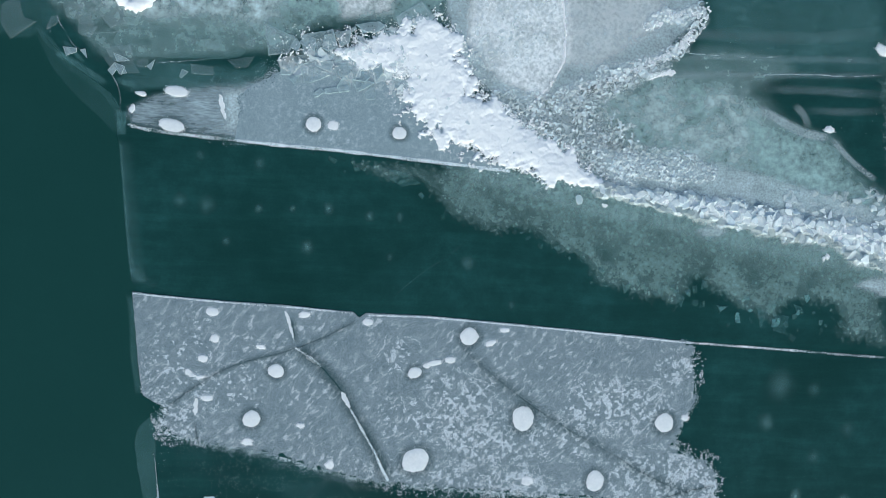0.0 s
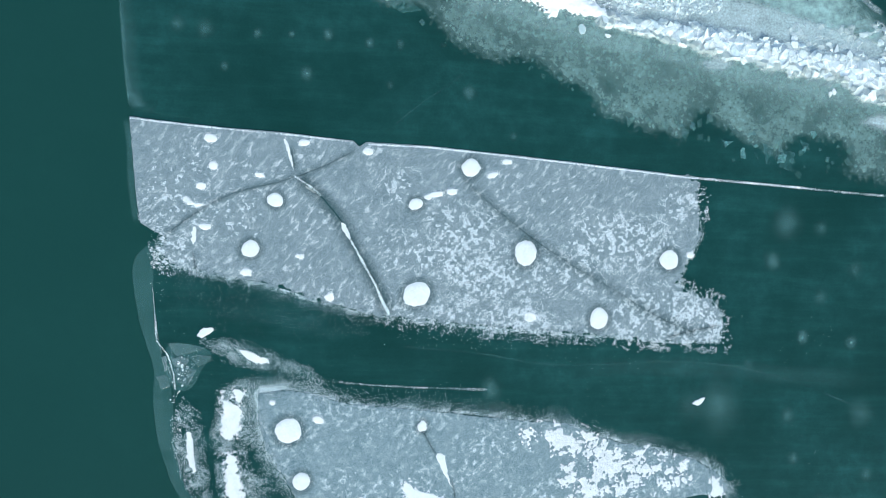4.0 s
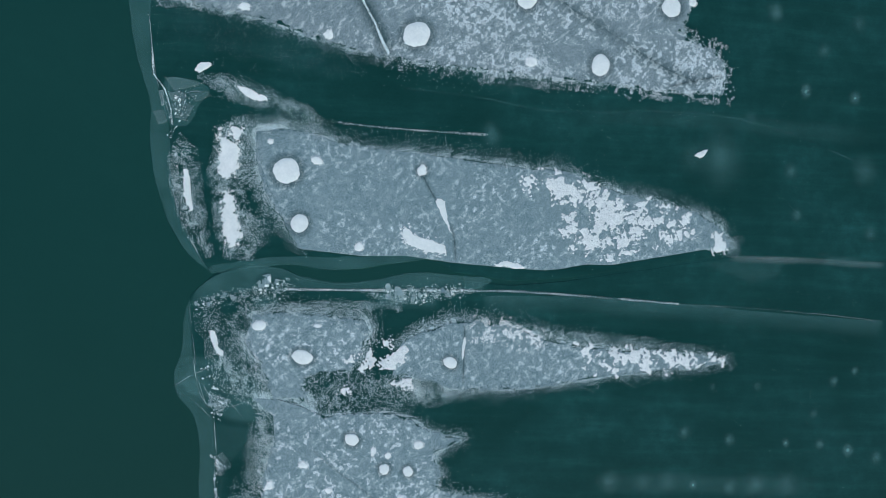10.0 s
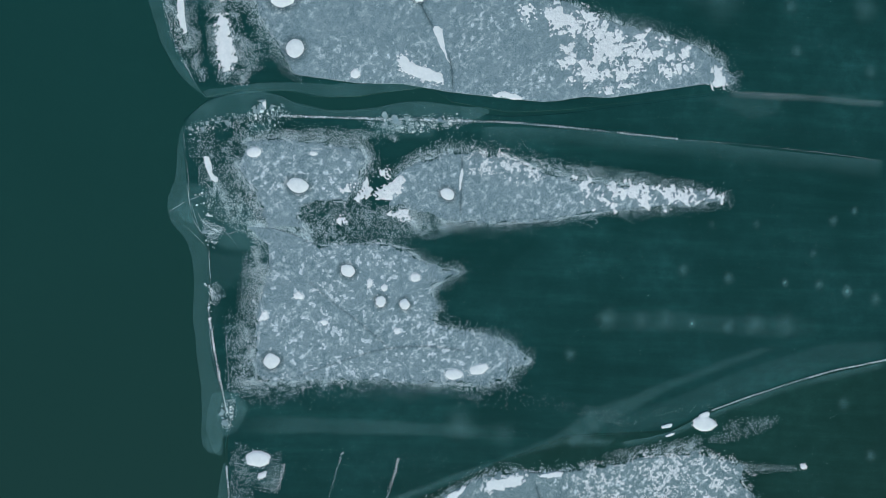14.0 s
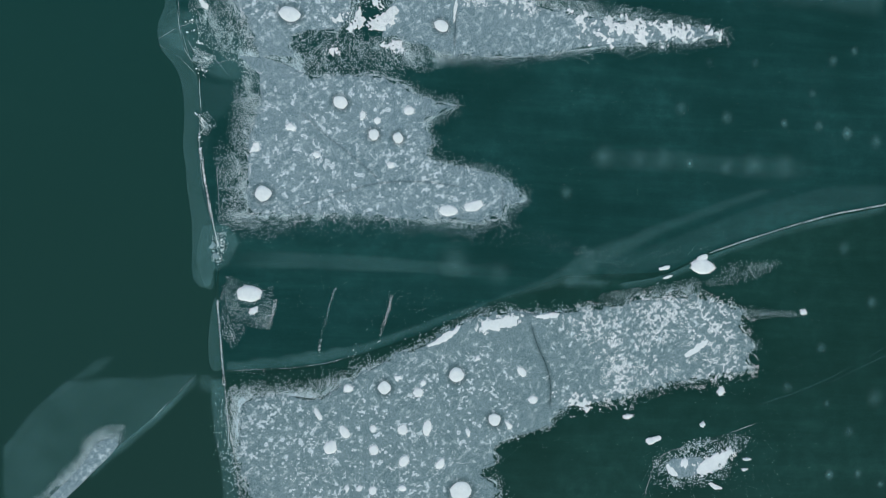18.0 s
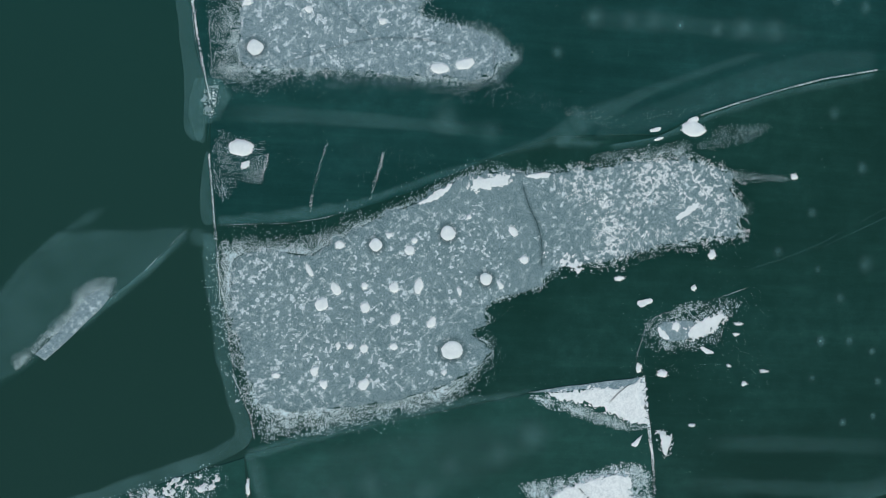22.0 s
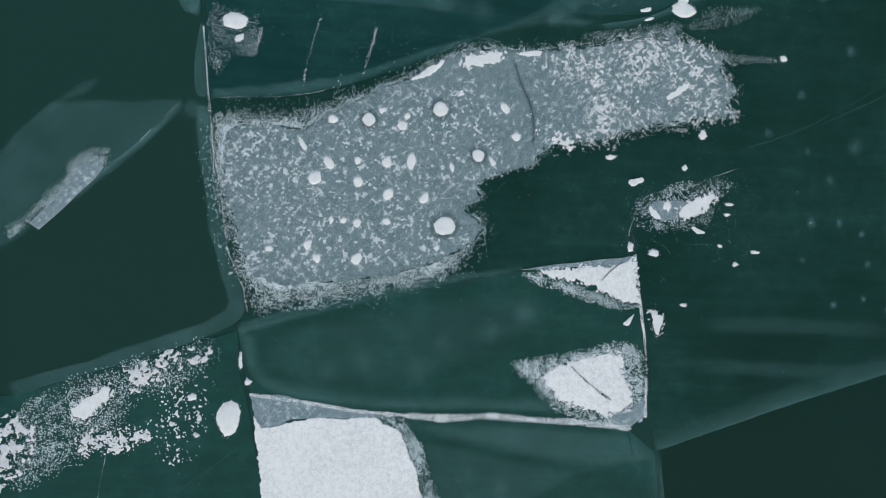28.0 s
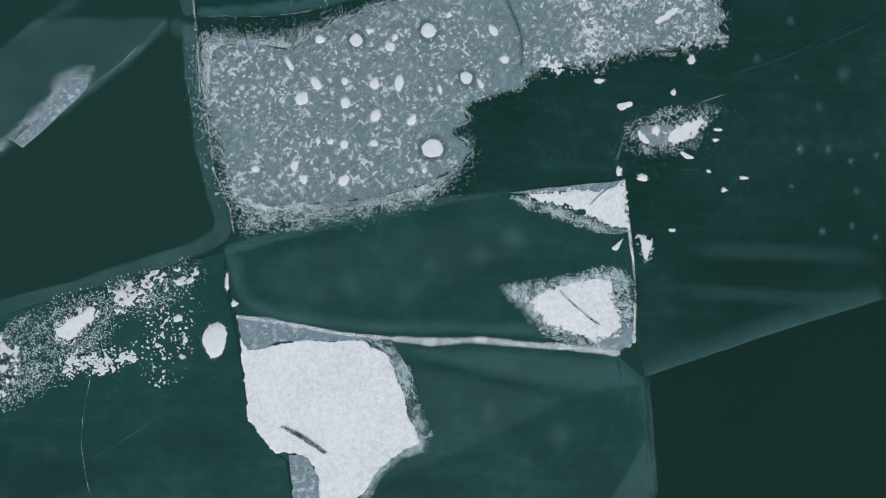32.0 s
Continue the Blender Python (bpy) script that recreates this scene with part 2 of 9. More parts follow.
def crust_material(name, dark, light, white, patchy=(0.5, 0.65), region=(0.38, 0.6), slant=(0.9, 1.0)):
    """Thin blown snow on ice: salt-and-pepper grain, with thicker white flecks drawn out by the wind in drifts."""
    mat, nodes, links, bsdf = node_material(name)
    pos = place(nodes)
    turn = nodes.new("ShaderNodeMapping")
    turn.inputs["Rotation"].default_value = (0, 0, radians(-48))
    links.new(pos, turn.inputs["Vector"])
    drawn = nodes.new("ShaderNodeVectorMath")
    drawn.operation = "MULTIPLY"
    drawn.inputs[1].default_value = (*slant, 1.0)
    links.new(turn.outputs[0], drawn.inputs[0])
    grain = noise_node(nodes, links, pos, 21.0, 2, 0.9)
    cloud = noise_node(nodes, links, pos, 0.9, 5, 0.6)
    fleck = noise_node(nodes, links, drawn.outputs[0], 3.2, 6, 0.7)
    area = noise_node(nodes, links, pos, 0.36, 3, 0.55)
    mixed = nodes.new("ShaderNodeMath")
    mixed.operation, mixed.inputs[1].default_value = "MULTIPLY_ADD", 0.16
    links.new(cloud, mixed.inputs[0])
    part = nodes.new("ShaderNodeMath")
    part.operation, part.inputs[1].default_value = "MULTIPLY", 0.84
    links.new(grain, part.inputs[0])
    links.new(part.outputs[0], mixed.inputs[2])
    base = ramp(nodes, links, mixed.outputs[0], (0.34, dark), (0.66, light))
    f = ramp(nodes, links, fleck, (patchy[0], (0, 0, 0)), (patchy[1], (1, 1, 1)))
    a = ramp(nodes, links, area, (region[0], (0.25, 0.25, 0.25)), (region[1], (1, 1, 1)))
    fac = mix_colour(nodes, links, "MULTIPLY", 1.0, f, a)
    broken = ramp(nodes, links, grain, (0.38, (0.35, 0.35, 0.35)), (0.55, (1, 1, 1)))
    fac = mix_colour(nodes, links, "MULTIPLY", 1.0, fac, broken)
    col = mix_colour(nodes, links, "MIX", fac, base, white)
    links.new(col, bsdf.inputs["Base Color"])
    bsdf.inputs["Roughness"].default_value = 0.75
    bsdf.inputs["Specular IOR Level"].default_value = 0.2
    bump(nodes, links, bsdf, grain, 0.4, 0.012)
    return mat


def snow_material(name, dark, light, grain=28.0, patch=1.6, contrast=(0.38, 0.64), relief=0.5):
    mat, nodes, links, bsdf = node_material(name)
    pos = place(nodes)
    fine = noise_node(nodes, links, pos, grain, 3, 0.7)
    mid = noise_node(nodes, links, pos, patch, 6, 0.62)
    big = noise_node(nodes, links, pos, 0.35, 3)
    m = nodes.new("ShaderNodeMath")
    m.operation, m.inputs[1].default_value = "MULTIPLY_ADD", 0.45
    links.new(fine, m.inputs[0])
    m2 = nodes.new("ShaderNodeMath")
    m2.operation, m2.inputs[1].default_value = "MULTIPLY_ADD", 0.35
    links.new(mid, m2.inputs[0])
    m3 = nodes.new("ShaderNodeMath")
    m3.operation, m3.inputs[1].default_value = "MULTIPLY", 0.2
    links.new(big, m3.inputs[0])
    links.new(m3.outputs[0], m2.inputs[2])
    links.new(m2.outputs[0], m.inputs[2])
    col = ramp(nodes, links, m.outputs[0], (contrast[0], dark), (contrast[1], light))
    links.new(col, bsdf.inputs["Base Color"])
    bsdf.inputs["Roughness"].default_value = 0.75
    bsdf.inputs["Specular IOR Level"].default_value = 0.2
    bump(nodes, links, bsdf, m.outputs[0], relief, 0.02)
    return mat


def film_material(name, colour, lumps=1.2, low=0.25, high=0.7, least=0.5, rough_=0.5, level=0.2, fine=6.0):
    """A cloudy layer in clear ice: cover by the mesh's own fade, broken up by noise."""
    mat, nodes, links, bsdf = node_material(name)
    pos = place(nodes)
    n = noise_node(nodes, links, pos, lumps, 6, 0.6)
    f = noise_node(nodes, links, pos, fine, 4, 0.6)
    both = nodes.new("ShaderNodeMath")
    both.operation, both.inputs[1].default_value = "MULTIPLY_ADD", 0.45
    links.new(f, both.inputs[0])
    half = nodes.new("ShaderNodeMath")
    half.operation, half.inputs[1].default_value = "MULTIPLY", 0.55
    links.new(n, half.inputs[0])
    links.new(half.outputs[0], both.inputs[2])
    r = nodes.new("ShaderNodeMapRange")
    r.inputs["From Min"].default_value, r.inputs["From Max"].default_value = low, high
    r.inputs["To Min"].default_value = least
    links.new(both.outputs[0], r.inputs["Value"])
    att = nodes.new("ShaderNodeAttribute")
    att.attribute_name = "fade"
    m = nodes.new("ShaderNodeMath")
    m.operation, m.use_clamp = "MULTIPLY", True
    links.new(att.outputs["Fac"], m.inputs[0])
    links.new(r.outputs["Result"], m.inputs[1])
    links.new(m.outputs[0], bsdf.inputs["Alpha"])
    tone = ramp(nodes, links, f, (0.3, tuple(c * 0.85 for c in colour)), (0.7, tuple(min(1, c * 1.15) for c in colour)))
    links.new(tone, bsdf.inputs["Base Color"])
    bsdf.inputs["Roughness"].default_value, bsdf.inputs["Specular IOR Level"].default_value = rough_, level
    return mat


def slush_material(name, colour, size=3.2, most=0.75):
    """Sunken slush: lumps like cauliflower, that end in a lumpy rim."""
    mat, nodes, links, bsdf = node_material(name)
    pos = place(nodes)
    warp = nodes.new("ShaderNodeTexNoise")
    warp.inputs["Scale"].default_value = 1.5
    links.new(pos, warp.inputs["Vector"])
    bent = nodes.new("ShaderNodeVectorMath")
    bent.operation = "MULTIPLY_ADD"
    bent.inputs[1].default_value = (0.5, 0.5, 0.5)
    links.new(warp.outputs["Color"], bent.inputs[0])
    links.new(pos, bent.inputs[2])
    cell = nodes.new("ShaderNodeTexVoronoi")
    cell.feature = "SMOOTH_F1"
    cell.inputs["Scale"].default_value, cell.inputs["Detail"].default_value = size, 0.6
    cell.inputs["Roughness"].default_value, cell.inputs["Smoothness"].default_value = 0.6, 0.4
    links.new(bent.outputs[0], cell.inputs["Vector"])
    cloud = noise_node(nodes, links, pos, 0.55, 5, 0.6)
    att = nodes.new("ShaderNodeAttribute")
    att.attribute_name = "fade"
    lump = nodes.new("ShaderNodeMath")
    lump.operation, lump.inputs[1].default_value = "MULTIPLY_ADD", -0.36
    links.new(cell.outputs["Distance"], lump.inputs[0])
    links.new(att.outputs["Fac"], lump.inputs[2])
    soft = nodes.new("ShaderNodeMapRange")
    soft.inputs["From Min"].default_value, soft.inputs["From Max"].default_value = -0.12, 0.42
    soft.inputs["To Max"].default_value = most
    links.new(lump.outputs[0], soft.inputs["Value"])
    veil = ramp(nodes, links, cloud, (0.3, (0.28, 0.28, 0.28)), (0.64, (1, 1, 1)))
    curd = noise_node(nodes, links, pos, 3.0, 6, 0.7)
    veil = mix_colour(nodes, links, "MULTIPLY", 1.0, veil, ramp(nodes, links, curd, (0.34, (0.5, 0.5, 0.5)), (0.6, (1, 1, 1))))
    m = nodes.new("ShaderNodeMath")
    m.operation, m.use_clamp = "MULTIPLY", True
    links.new(soft.outputs["Result"], m.inputs[0])
    links.new(veil, m.inputs[1])
    any_ = nodes.new("ShaderNodeMath")
    any_.operation, any_.inputs[1].default_value = "GREATER_THAN", 0.01
    links.new(att.outputs["Fac"], any_.inputs[0])
    m2 = nodes.new("ShaderNodeMath")
    m2.operation = "MULTIPLY"
    links.new(m.outputs[0], m2.inputs[0])
    links.new(any_.outputs[0], m2.inputs[1])
    links.new(m2.outputs[0], bsdf.inputs["Alpha"])
    tone = ramp(nodes, links, cell.outputs["Distance"], (0.08, colour), (0.6, tuple(c * 0.62 for c in colour)))
    links.new(tone, bsdf.inputs["Base Color"])
    bsdf.inputs["Roughness"].default_value, bsdf.inputs["Specular IOR Level"].default_value = 0.5, 0.2
    return mat


def shard_material(name, dark, light):
    """Broken ice: each bit of its own paleness, clear or frosted."""
    mat, nodes, links, bsdf = node_material(name)
    pos = place(nodes)
    own = nodes.new("ShaderNodeNewGeometry").outputs["Random Per Island"]
    frost_ = noise_node(nodes, links, pos, 7.0, 4, 0.65)
    both = nodes.new("ShaderNodeMath")
    both.operation, both.inputs[1].default_value = "MULTIPLY_ADD", 0.6
    links.new(own, both.inputs[0])
    half = nodes.new("ShaderNodeMath")
    half.operation, half.inputs[1].default_value = "MULTIPLY", 0.6
    links.new(frost_, half.inputs[0])
    links.new(half.outputs[0], both.inputs[2])
    col = ramp(nodes, links, both.outputs[0], (0.28, dark), (0.72, light))
    links.new(col, bsdf.inputs["Base Color"])
    bsdf.inputs["Roughness"].default_value, bsdf.inputs["IOR"].default_value = 0.35, 1.31
    bsdf.inputs["Specular IOR Level"].default_value = 0.4
    return mat


WATER = ice_material("dark_water", (0.0145, 0.056, 0.0495), (0.017, 0.063, 0.056), 0.06, 0.18, 0.0)
BLACK_ICE = ice_material("black_ice", (0.0112, 0.0455, 0.0415), (0.026, 0.09, 0.088), 0.1, 0.18, 0.55)
DARK_LEAD = ice_material("dark_lead_water", (0.0098, 0.0325, 0.025), (0.0115, 0.037, 0.0285), 0.06, 0.18, 0.0)


def murkier(mat, colour, y0, y1):
    """Water that turns murkier towards the far end of the lead."""
    nodes, links = mat.node_tree.nodes, mat.node_tree.links
    base = nodes["Principled BSDF"].inputs["Base Color"]
    clear = base.links[0].from_socket
    split = nodes.new("ShaderNodeSeparateXYZ")
    links.new(nodes.new("ShaderNodeNewGeometry").outputs["Position"], split.inputs[0])
    r = nodes.new("ShaderNodeMapRange")
    r.interpolation_type = "SMOOTHSTEP"
    r.inputs["From Min"].default_value, r.inputs["From Max"].default_value = y0, y1
    links.new(split.outputs["Y"], r.inputs["Value"])
    links.new(mix_colour(nodes, links, "MIX", r.outputs["Result"], clear, colour), base)


murkier(WATER, (0.0175, 0.0525, 0.0435), -18, -50)
GREEN_ICE = ice_material("green_black_ice", (0.0155, 0.054, 0.0445), (0.037, 0.118, 0.104), 0.1, 0.18, 0.4)
DEEP_ICE = ice_material("deep_green_ice", (0.0105, 0.0385, 0.0305), (0.024, 0.076, 0.066), 0.1, 0.18, 0.45)
POCKET = ice_material("green_brown_water", (0.0165, 0.048, 0.039), (0.0178, 0.051, 0.042), 0.06, 0.18, 0.0)
GREY_LOW = crust_material("thin_worn_snow_crust", (0.062, 0.12, 0.13), (0.315, 0.405, 0.445), (0.78, 0.85, 0.89), (0.53, 0.63), (0.38, 0.6))
GREY = crust_material("thin_snow_crust", (0.07, 0.135, 0.16), (0.36, 0.445, 0.49), (0.76, 0.83, 0.87))
GREY_SLANT = crust_material("wind_streaked_snow_crust", (0.085, 0.135, 0.158), (0.375, 0.44, 0.48), (0.64, 0.685, 0.72), (0.52, 0.62), (0.4, 0.56), (0.6, 1.15))
WHITE = snow_material("packed_snow", (0.6, 0.63, 0.66), (0.93, 0.94, 0.95), 9.0, 3.4, (0.3, 0.55), 0.5)
BRIGHT = snow_material("wind_packed_snow", (0.72, 0.75, 0.77), (0.9, 0.91, 0.92), 9.0, 2.2, (0.3, 0.6), 0.3)
FRESH = snow_material("fresh_snow", (0.9, 0.92, 0.93), (0.985, 0.985, 0.99), 14.0, 3.0, (0.3, 0.6), 0.12)
FROST = snow_material("frost_grains", (0.4, 0.55, 0.58), (0.74, 0.84, 0.88), 14.0, 2.0, (0.32, 0.58), 0.2)
RIME = snow_material("rime", (0.66, 0.78, 0.83), (0.92, 0.96, 0.98), 14.0, 2.0, (0.32, 0.58), 0.2)
MILK = film_material("milky_ice", (0.135, 0.285, 0.285), 0.6, 0.32, 0.66, 0.3, fine=4.0)
PALE = film_material("pale_ice", (0.58, 0.69, 0.72), 0.9, 0.3, 0.66, 0.4, fine=9.0)
SLUSH = slush_material("sunken_slush", (0.32, 0.5, 0.48), 4.2, 1.0)
DARK_ICE = film_material("healed_crack_ice", (0.024, 0.08, 0.086), 1.5, 0.2, 0.5, 0.75)
WORN = ice_material("worn_bare_ice", (0.03, 0.075, 0.085), (0.06, 0.115, 0.125), 0.4)
SHARD = shard_material("ice_shards", (0.48, 0.6, 0.63), (0.93, 0.95, 0.96))

LAYER = [0.0]


def next_layer():
    """Thin layers lie a hair apart."""
    LAYER[0] += 0.00012
    return 0.004 + LAYER[0]


# ---- kinds of thing ----
def box_of(points, margin):
    p = np.array(points, float)
    return p[:, 0].min() - margin, p[:, 1].min() - margin, p[:, 0].max() + margin, p[:, 1].max() + margin


def snow_crust(outline, label, fringes=(), amount=0.12, material=None, seed=1, fringe_material=None, bit=0.048, group="snow crusts on the ice"):
    """A thin sheet of blown snow frozen on the ice, with a fringe of frost grains along the edges named by (first, last corner, reach, cover); its other edges are clean breaks."""
    n = len(outline)
    plain = dense(outline, 0.06)
    ragged = rough(outline, amount * 2.4, 0.4, 0.06, seed)
    loose = np.full(len(plain), 0.5 if not fringes else 0.12)
    for i0, i1, *_ in fringes:
        run = np.array([outline[(i0 + j) % n] for j in range(((i1 - i0) % n) + 1)], float)
        d = segments_distance(plain[:, 0], plain[:, 1], run[:-1], run[1:])
        loose = np.maximum(loose, np.clip(1.2 - 2.5 * d, 0, 1))
    edge = plain + (ragged - plain) * loose[:, None]
    ob = slab("snow_crust", edge, 0.012, 0.03, material or GREY)
    tagged(ob, label, "snow crust", group)
    coarse = bit > 0.05
    for k, (i0, i1, reach, most) in enumerate(fringes):
        idx = [(i0 + j) % n for j in range(((i1 - i0) % n) + 1)]
        run = np.array([outline[i] for i in idx], float)
        x0, y0, x1, y1 = box_of(run, 1.5 * reach + 0.4)

        def cover(x, y):
            d = segments_distance(x, y, run[:-1], run[1:])
            d = np.maximum(d + (fbm(x, y, 0.55, seed + 60, 3) - 0.5) * reach * 0.8, 0)
            ins = inside(x, y, outline)
            clump = np.clip(0.45 + 1.1 * vnoise(x, y, 0.16, seed + 62), 0.3, 1.3)
            out = most * (1.15 * np.exp(-d / (0.27 * reach)) + 0.06 * np.clip(1 - d / (1.5 * reach), 0, 1)) * clump
            return np.where(ins, 0.12 * most * np.clip(1 - d / (0.4 * reach), 0, 1), np.where(d > 1.5 * reach, 0, out))

        def worn(x, y):
            d = segments_distance(x, y, run[:-1], run[1:])
            d = d + (fbm(x, y, 0.7, seed + 61, 2) - 0.5) * reach * 0.8
            return np.where(inside(x, y, edge), 0.3 * np.clip(1 - d / (0.5 * reach), 0, 1), 0)
        scatter("bare_ice_speck", x0, y0, x1, y1, worn, WORN, ob, "specks of bare dark ice", 0.042, (0.014, 0.03), 0.0312, 0.1, seed + 40 + k)
        scatter("frost_fringe", x0, y0, x1, y1, cover, fringe_material or FROST, ob, "fringe of white frost grains", 0.036 if coarse else 0.028, (0.014, 0.034) if coarse else (0.011, 0.023), 0.012, 0.16, seed + 20 + k)
    return ob


def frost_field(outline, cover_most, label, soft=0.5, grain=0.048, coarse=0.2, seed=1, stretch=(1, 1), cell=0.026, height=0.035, material=None, fine=0.84):
    """Loose frost flowers strewn over the ice, thinning out to the rim; with a large grain, clumps of snow."""
    x0, y0, x1, y1 = box_of(outline, soft)

    def cover(x, y):
        reach = soft if grain > 0.055 else 0.65 * soft
        d = signed(x, y, outline) + (fbm(x, y, 0.8, seed + 30, 2) - 0.5) * reach
        c = 0.68 * cover_most * np.clip(0.5 - d / (2 * reach), 0, 1)
        return c * np.clip(0.4 + 1.2 * fbm(x, y, 1.4, seed + 50, 2), 0.4, 1.5)

    def strewn(x, y):
        drift = np.clip(2.4 * fbm(x * stretch[0], y * stretch[1], 0.3, seed + 70, 3) - 0.35, 0.1, 1.9)
        return (1.6 if cover_most > 0.12 else 0.8) * cover(x, y) * drift
    if grain > 0.07:
        ob = grains("frost_flowers", x0, y0, x1, y1, cover, material or FROST, None, "", cell, grain, coarse, 0.01, height, seed, stretch, fine)
    elif grain > 0.055:
        ob = scatter("frost_flowers", x0, y0, x1, y1, strewn, material or FROST, None, "", 0.04, (0.015, 0.041), 0.012, 0.16, seed)
    else:
        ob = scatter("frost_flowers", x0, y0, x1, y1, strewn, material or FROST, None, "", 0.032, (0.011, 0.027) if cover_most > 0.12 else (0.009, 0.02), 0.012, 0.16, seed)
    return tagged(ob, label, "frost", "", "stuff")


def snow_mound(x, y, rx, ry, turn=0.0, label="", seed=1, uneven=0.14, material=None, ring=True, height=0.032):
    """A low round heap of snow; round it a ring of wet, dark ice."""
    rings, n = 6, 72
    a = np.arange(n) * 2 * math.pi / n
    wob = 1 + uneven * 2.4 * (fbm(3 * np.cos(a) + seed * 7.3, 3 * np.sin(a), 2.2, seed, 5) - 0.5) + 0.15 * (fbm(9 * np.cos(a), 9 * np.sin(a) + seed, 1.0, seed, 2) - 0.5)
    if max(rx, ry) < 0.36:
        wob = 1 + 1.7 * (wob - 1)
    c, s = math.cos(turn), math.sin(turn)
    verts, faces = [(x, y, 0.03 + height)], []
    for k in range(1, rings + 1):
        r = k / rings
        z = 0.03 + height * (1 - r ** 5) - (0.02 if k == rings else 0)
        lumps = 0.02 * (fbm(x + rx * r * np.cos(a), y + ry * r * np.sin(a), 0.35, seed + 9) - 0.5)
        w = 1 + (wob - 1) * r ** 2
        px, py = rx * r * w * np.cos(a), ry * r * w * np.sin(a)
        verts += list(zip(x + c * px - s * py, y + s * px + c * py, z + lumps * (k < rings)))
    for j in range(n):
        faces.append((0, 1 + j, 1 + (j + 1) % n))
        for k in range(rings - 1):
            p, q = 1 + k * n, 1 + (k + 1) * n
            faces.append((p + j, q + j, q + (j + 1) % n, p + (j + 1) % n))
    # loose grains frayed off the rim
    rng = np.random.default_rng(seed)
    m = int(90 * (rx + ry)) if min(rx, ry) < 0.36 else int(55 * (rx + ry))
    away = 1 + (0.05 + 0.1 * uneven) * np.abs(rng.normal(0, 1, m)) / (0.5 + min(rx, ry))
    ang, size = rng.random(m) * 6.283, 0.014 + 0.02 * rng.random(m) ** 2
    w = np.interp(ang, a, wob, period=6.283) * away
    for gx, gy, q, t in zip(rx * w * np.cos(ang), ry * w * np.sin(ang), size, rng.random(m) * 6.283):
        i = len(verts)
        px, py = x + c * gx - s * gy, y + s * gx + c * gy
        verts += [(px + q * math.cos(t + 2.09 * k), py + q * math.sin(t + 2.09 * k), 0.031) for k in range(3)] + [(px, py, 0.031 + 0.7 * q)]
        faces += [(i, i + 1, i + 3), (i + 1, i + 2, i + 3), (i + 2, i, i + 3)]
    ob = mesh_object("snow_mound", verts, faces, material or BRIGHT, shade=True)
    tagged(ob, label or "small round white snow mound on grey snow crust", "snow mound", "round snow mounds")
    if ring and min(rx, ry) > 0.3:
        rv, rf, fd = [], [], []
        wide = 0.12 + 0.35 * min(rx, ry)
        for k, (d, f) in enumerate(((-0.05, 0.38), (0.2 * wide, 0.32), (0.55 * wide, 0.15), (wide, 0.0))):
            px, py = (rx * wob + d) * np.cos(a), (ry * wob + d) * np.sin(a)
            rv += list(zip(x + c * px - s * py, y + s * px + c * py, np.full(n, 0.0525)))
            fd += [f] * n
        for k in range(3):
            for j in range(n):
                rf.append((k * n + j, (k + 1) * n + j, (k + 1) * n + (j + 1) % n, k * n + (j + 1) % n))
        mesh_object("wet_ring", rv, rf, DARK_ICE, ob, "dark wet ring of ice", fd)
    return ob


def snow_drift(outline, label, amount=0.05, seed=1, material=None, height=0.055, size=0.35, name="snow_drift", category="snow drift", z0=0.012, crumbs=0.4, rounds=1):
    """A small flat patch of white snow with an uneven rim."""
    spread_ = np.sqrt(abs(np.sum(np.cross(np.array(outline), np.roll(np.array(outline), -1, axis=0)))) / 2)
    amount, size = min(amount, 0.07 * spread_), min(size, 0.5 * spread_ + 0.05)
    ob = slab(name, rough(smooth(outline, rounds) if rounds else np.array(outline, float), amount * 2.0 + 0.02, size * 0.7, 0.04, seed), z0, height, material or BRIGHT, bevel=0.015)
    wide = spread_ ** 2 / max(np.hypot(*np.ptp(np.array(outline), axis=0)), 0.01)
    if crumbs and wide > 0.3:
        x0, y0, x1, y1 = box_of(outline, 0.3)
        grains("loose_snow", x0, y0, x1, y1, lambda x, y: crumbs * np.clip(1 - np.abs(signed(x, y, outline) - 0.05) / 0.2, 0, 1), material or BRIGHT, ob, "", 0.024, 0.06, 0.16, 0.012, height - 0.005, seed + 4, fine=0.5)
    return tagged(ob, label, category, "white snow drifts" if name == "snow_drift" else "")


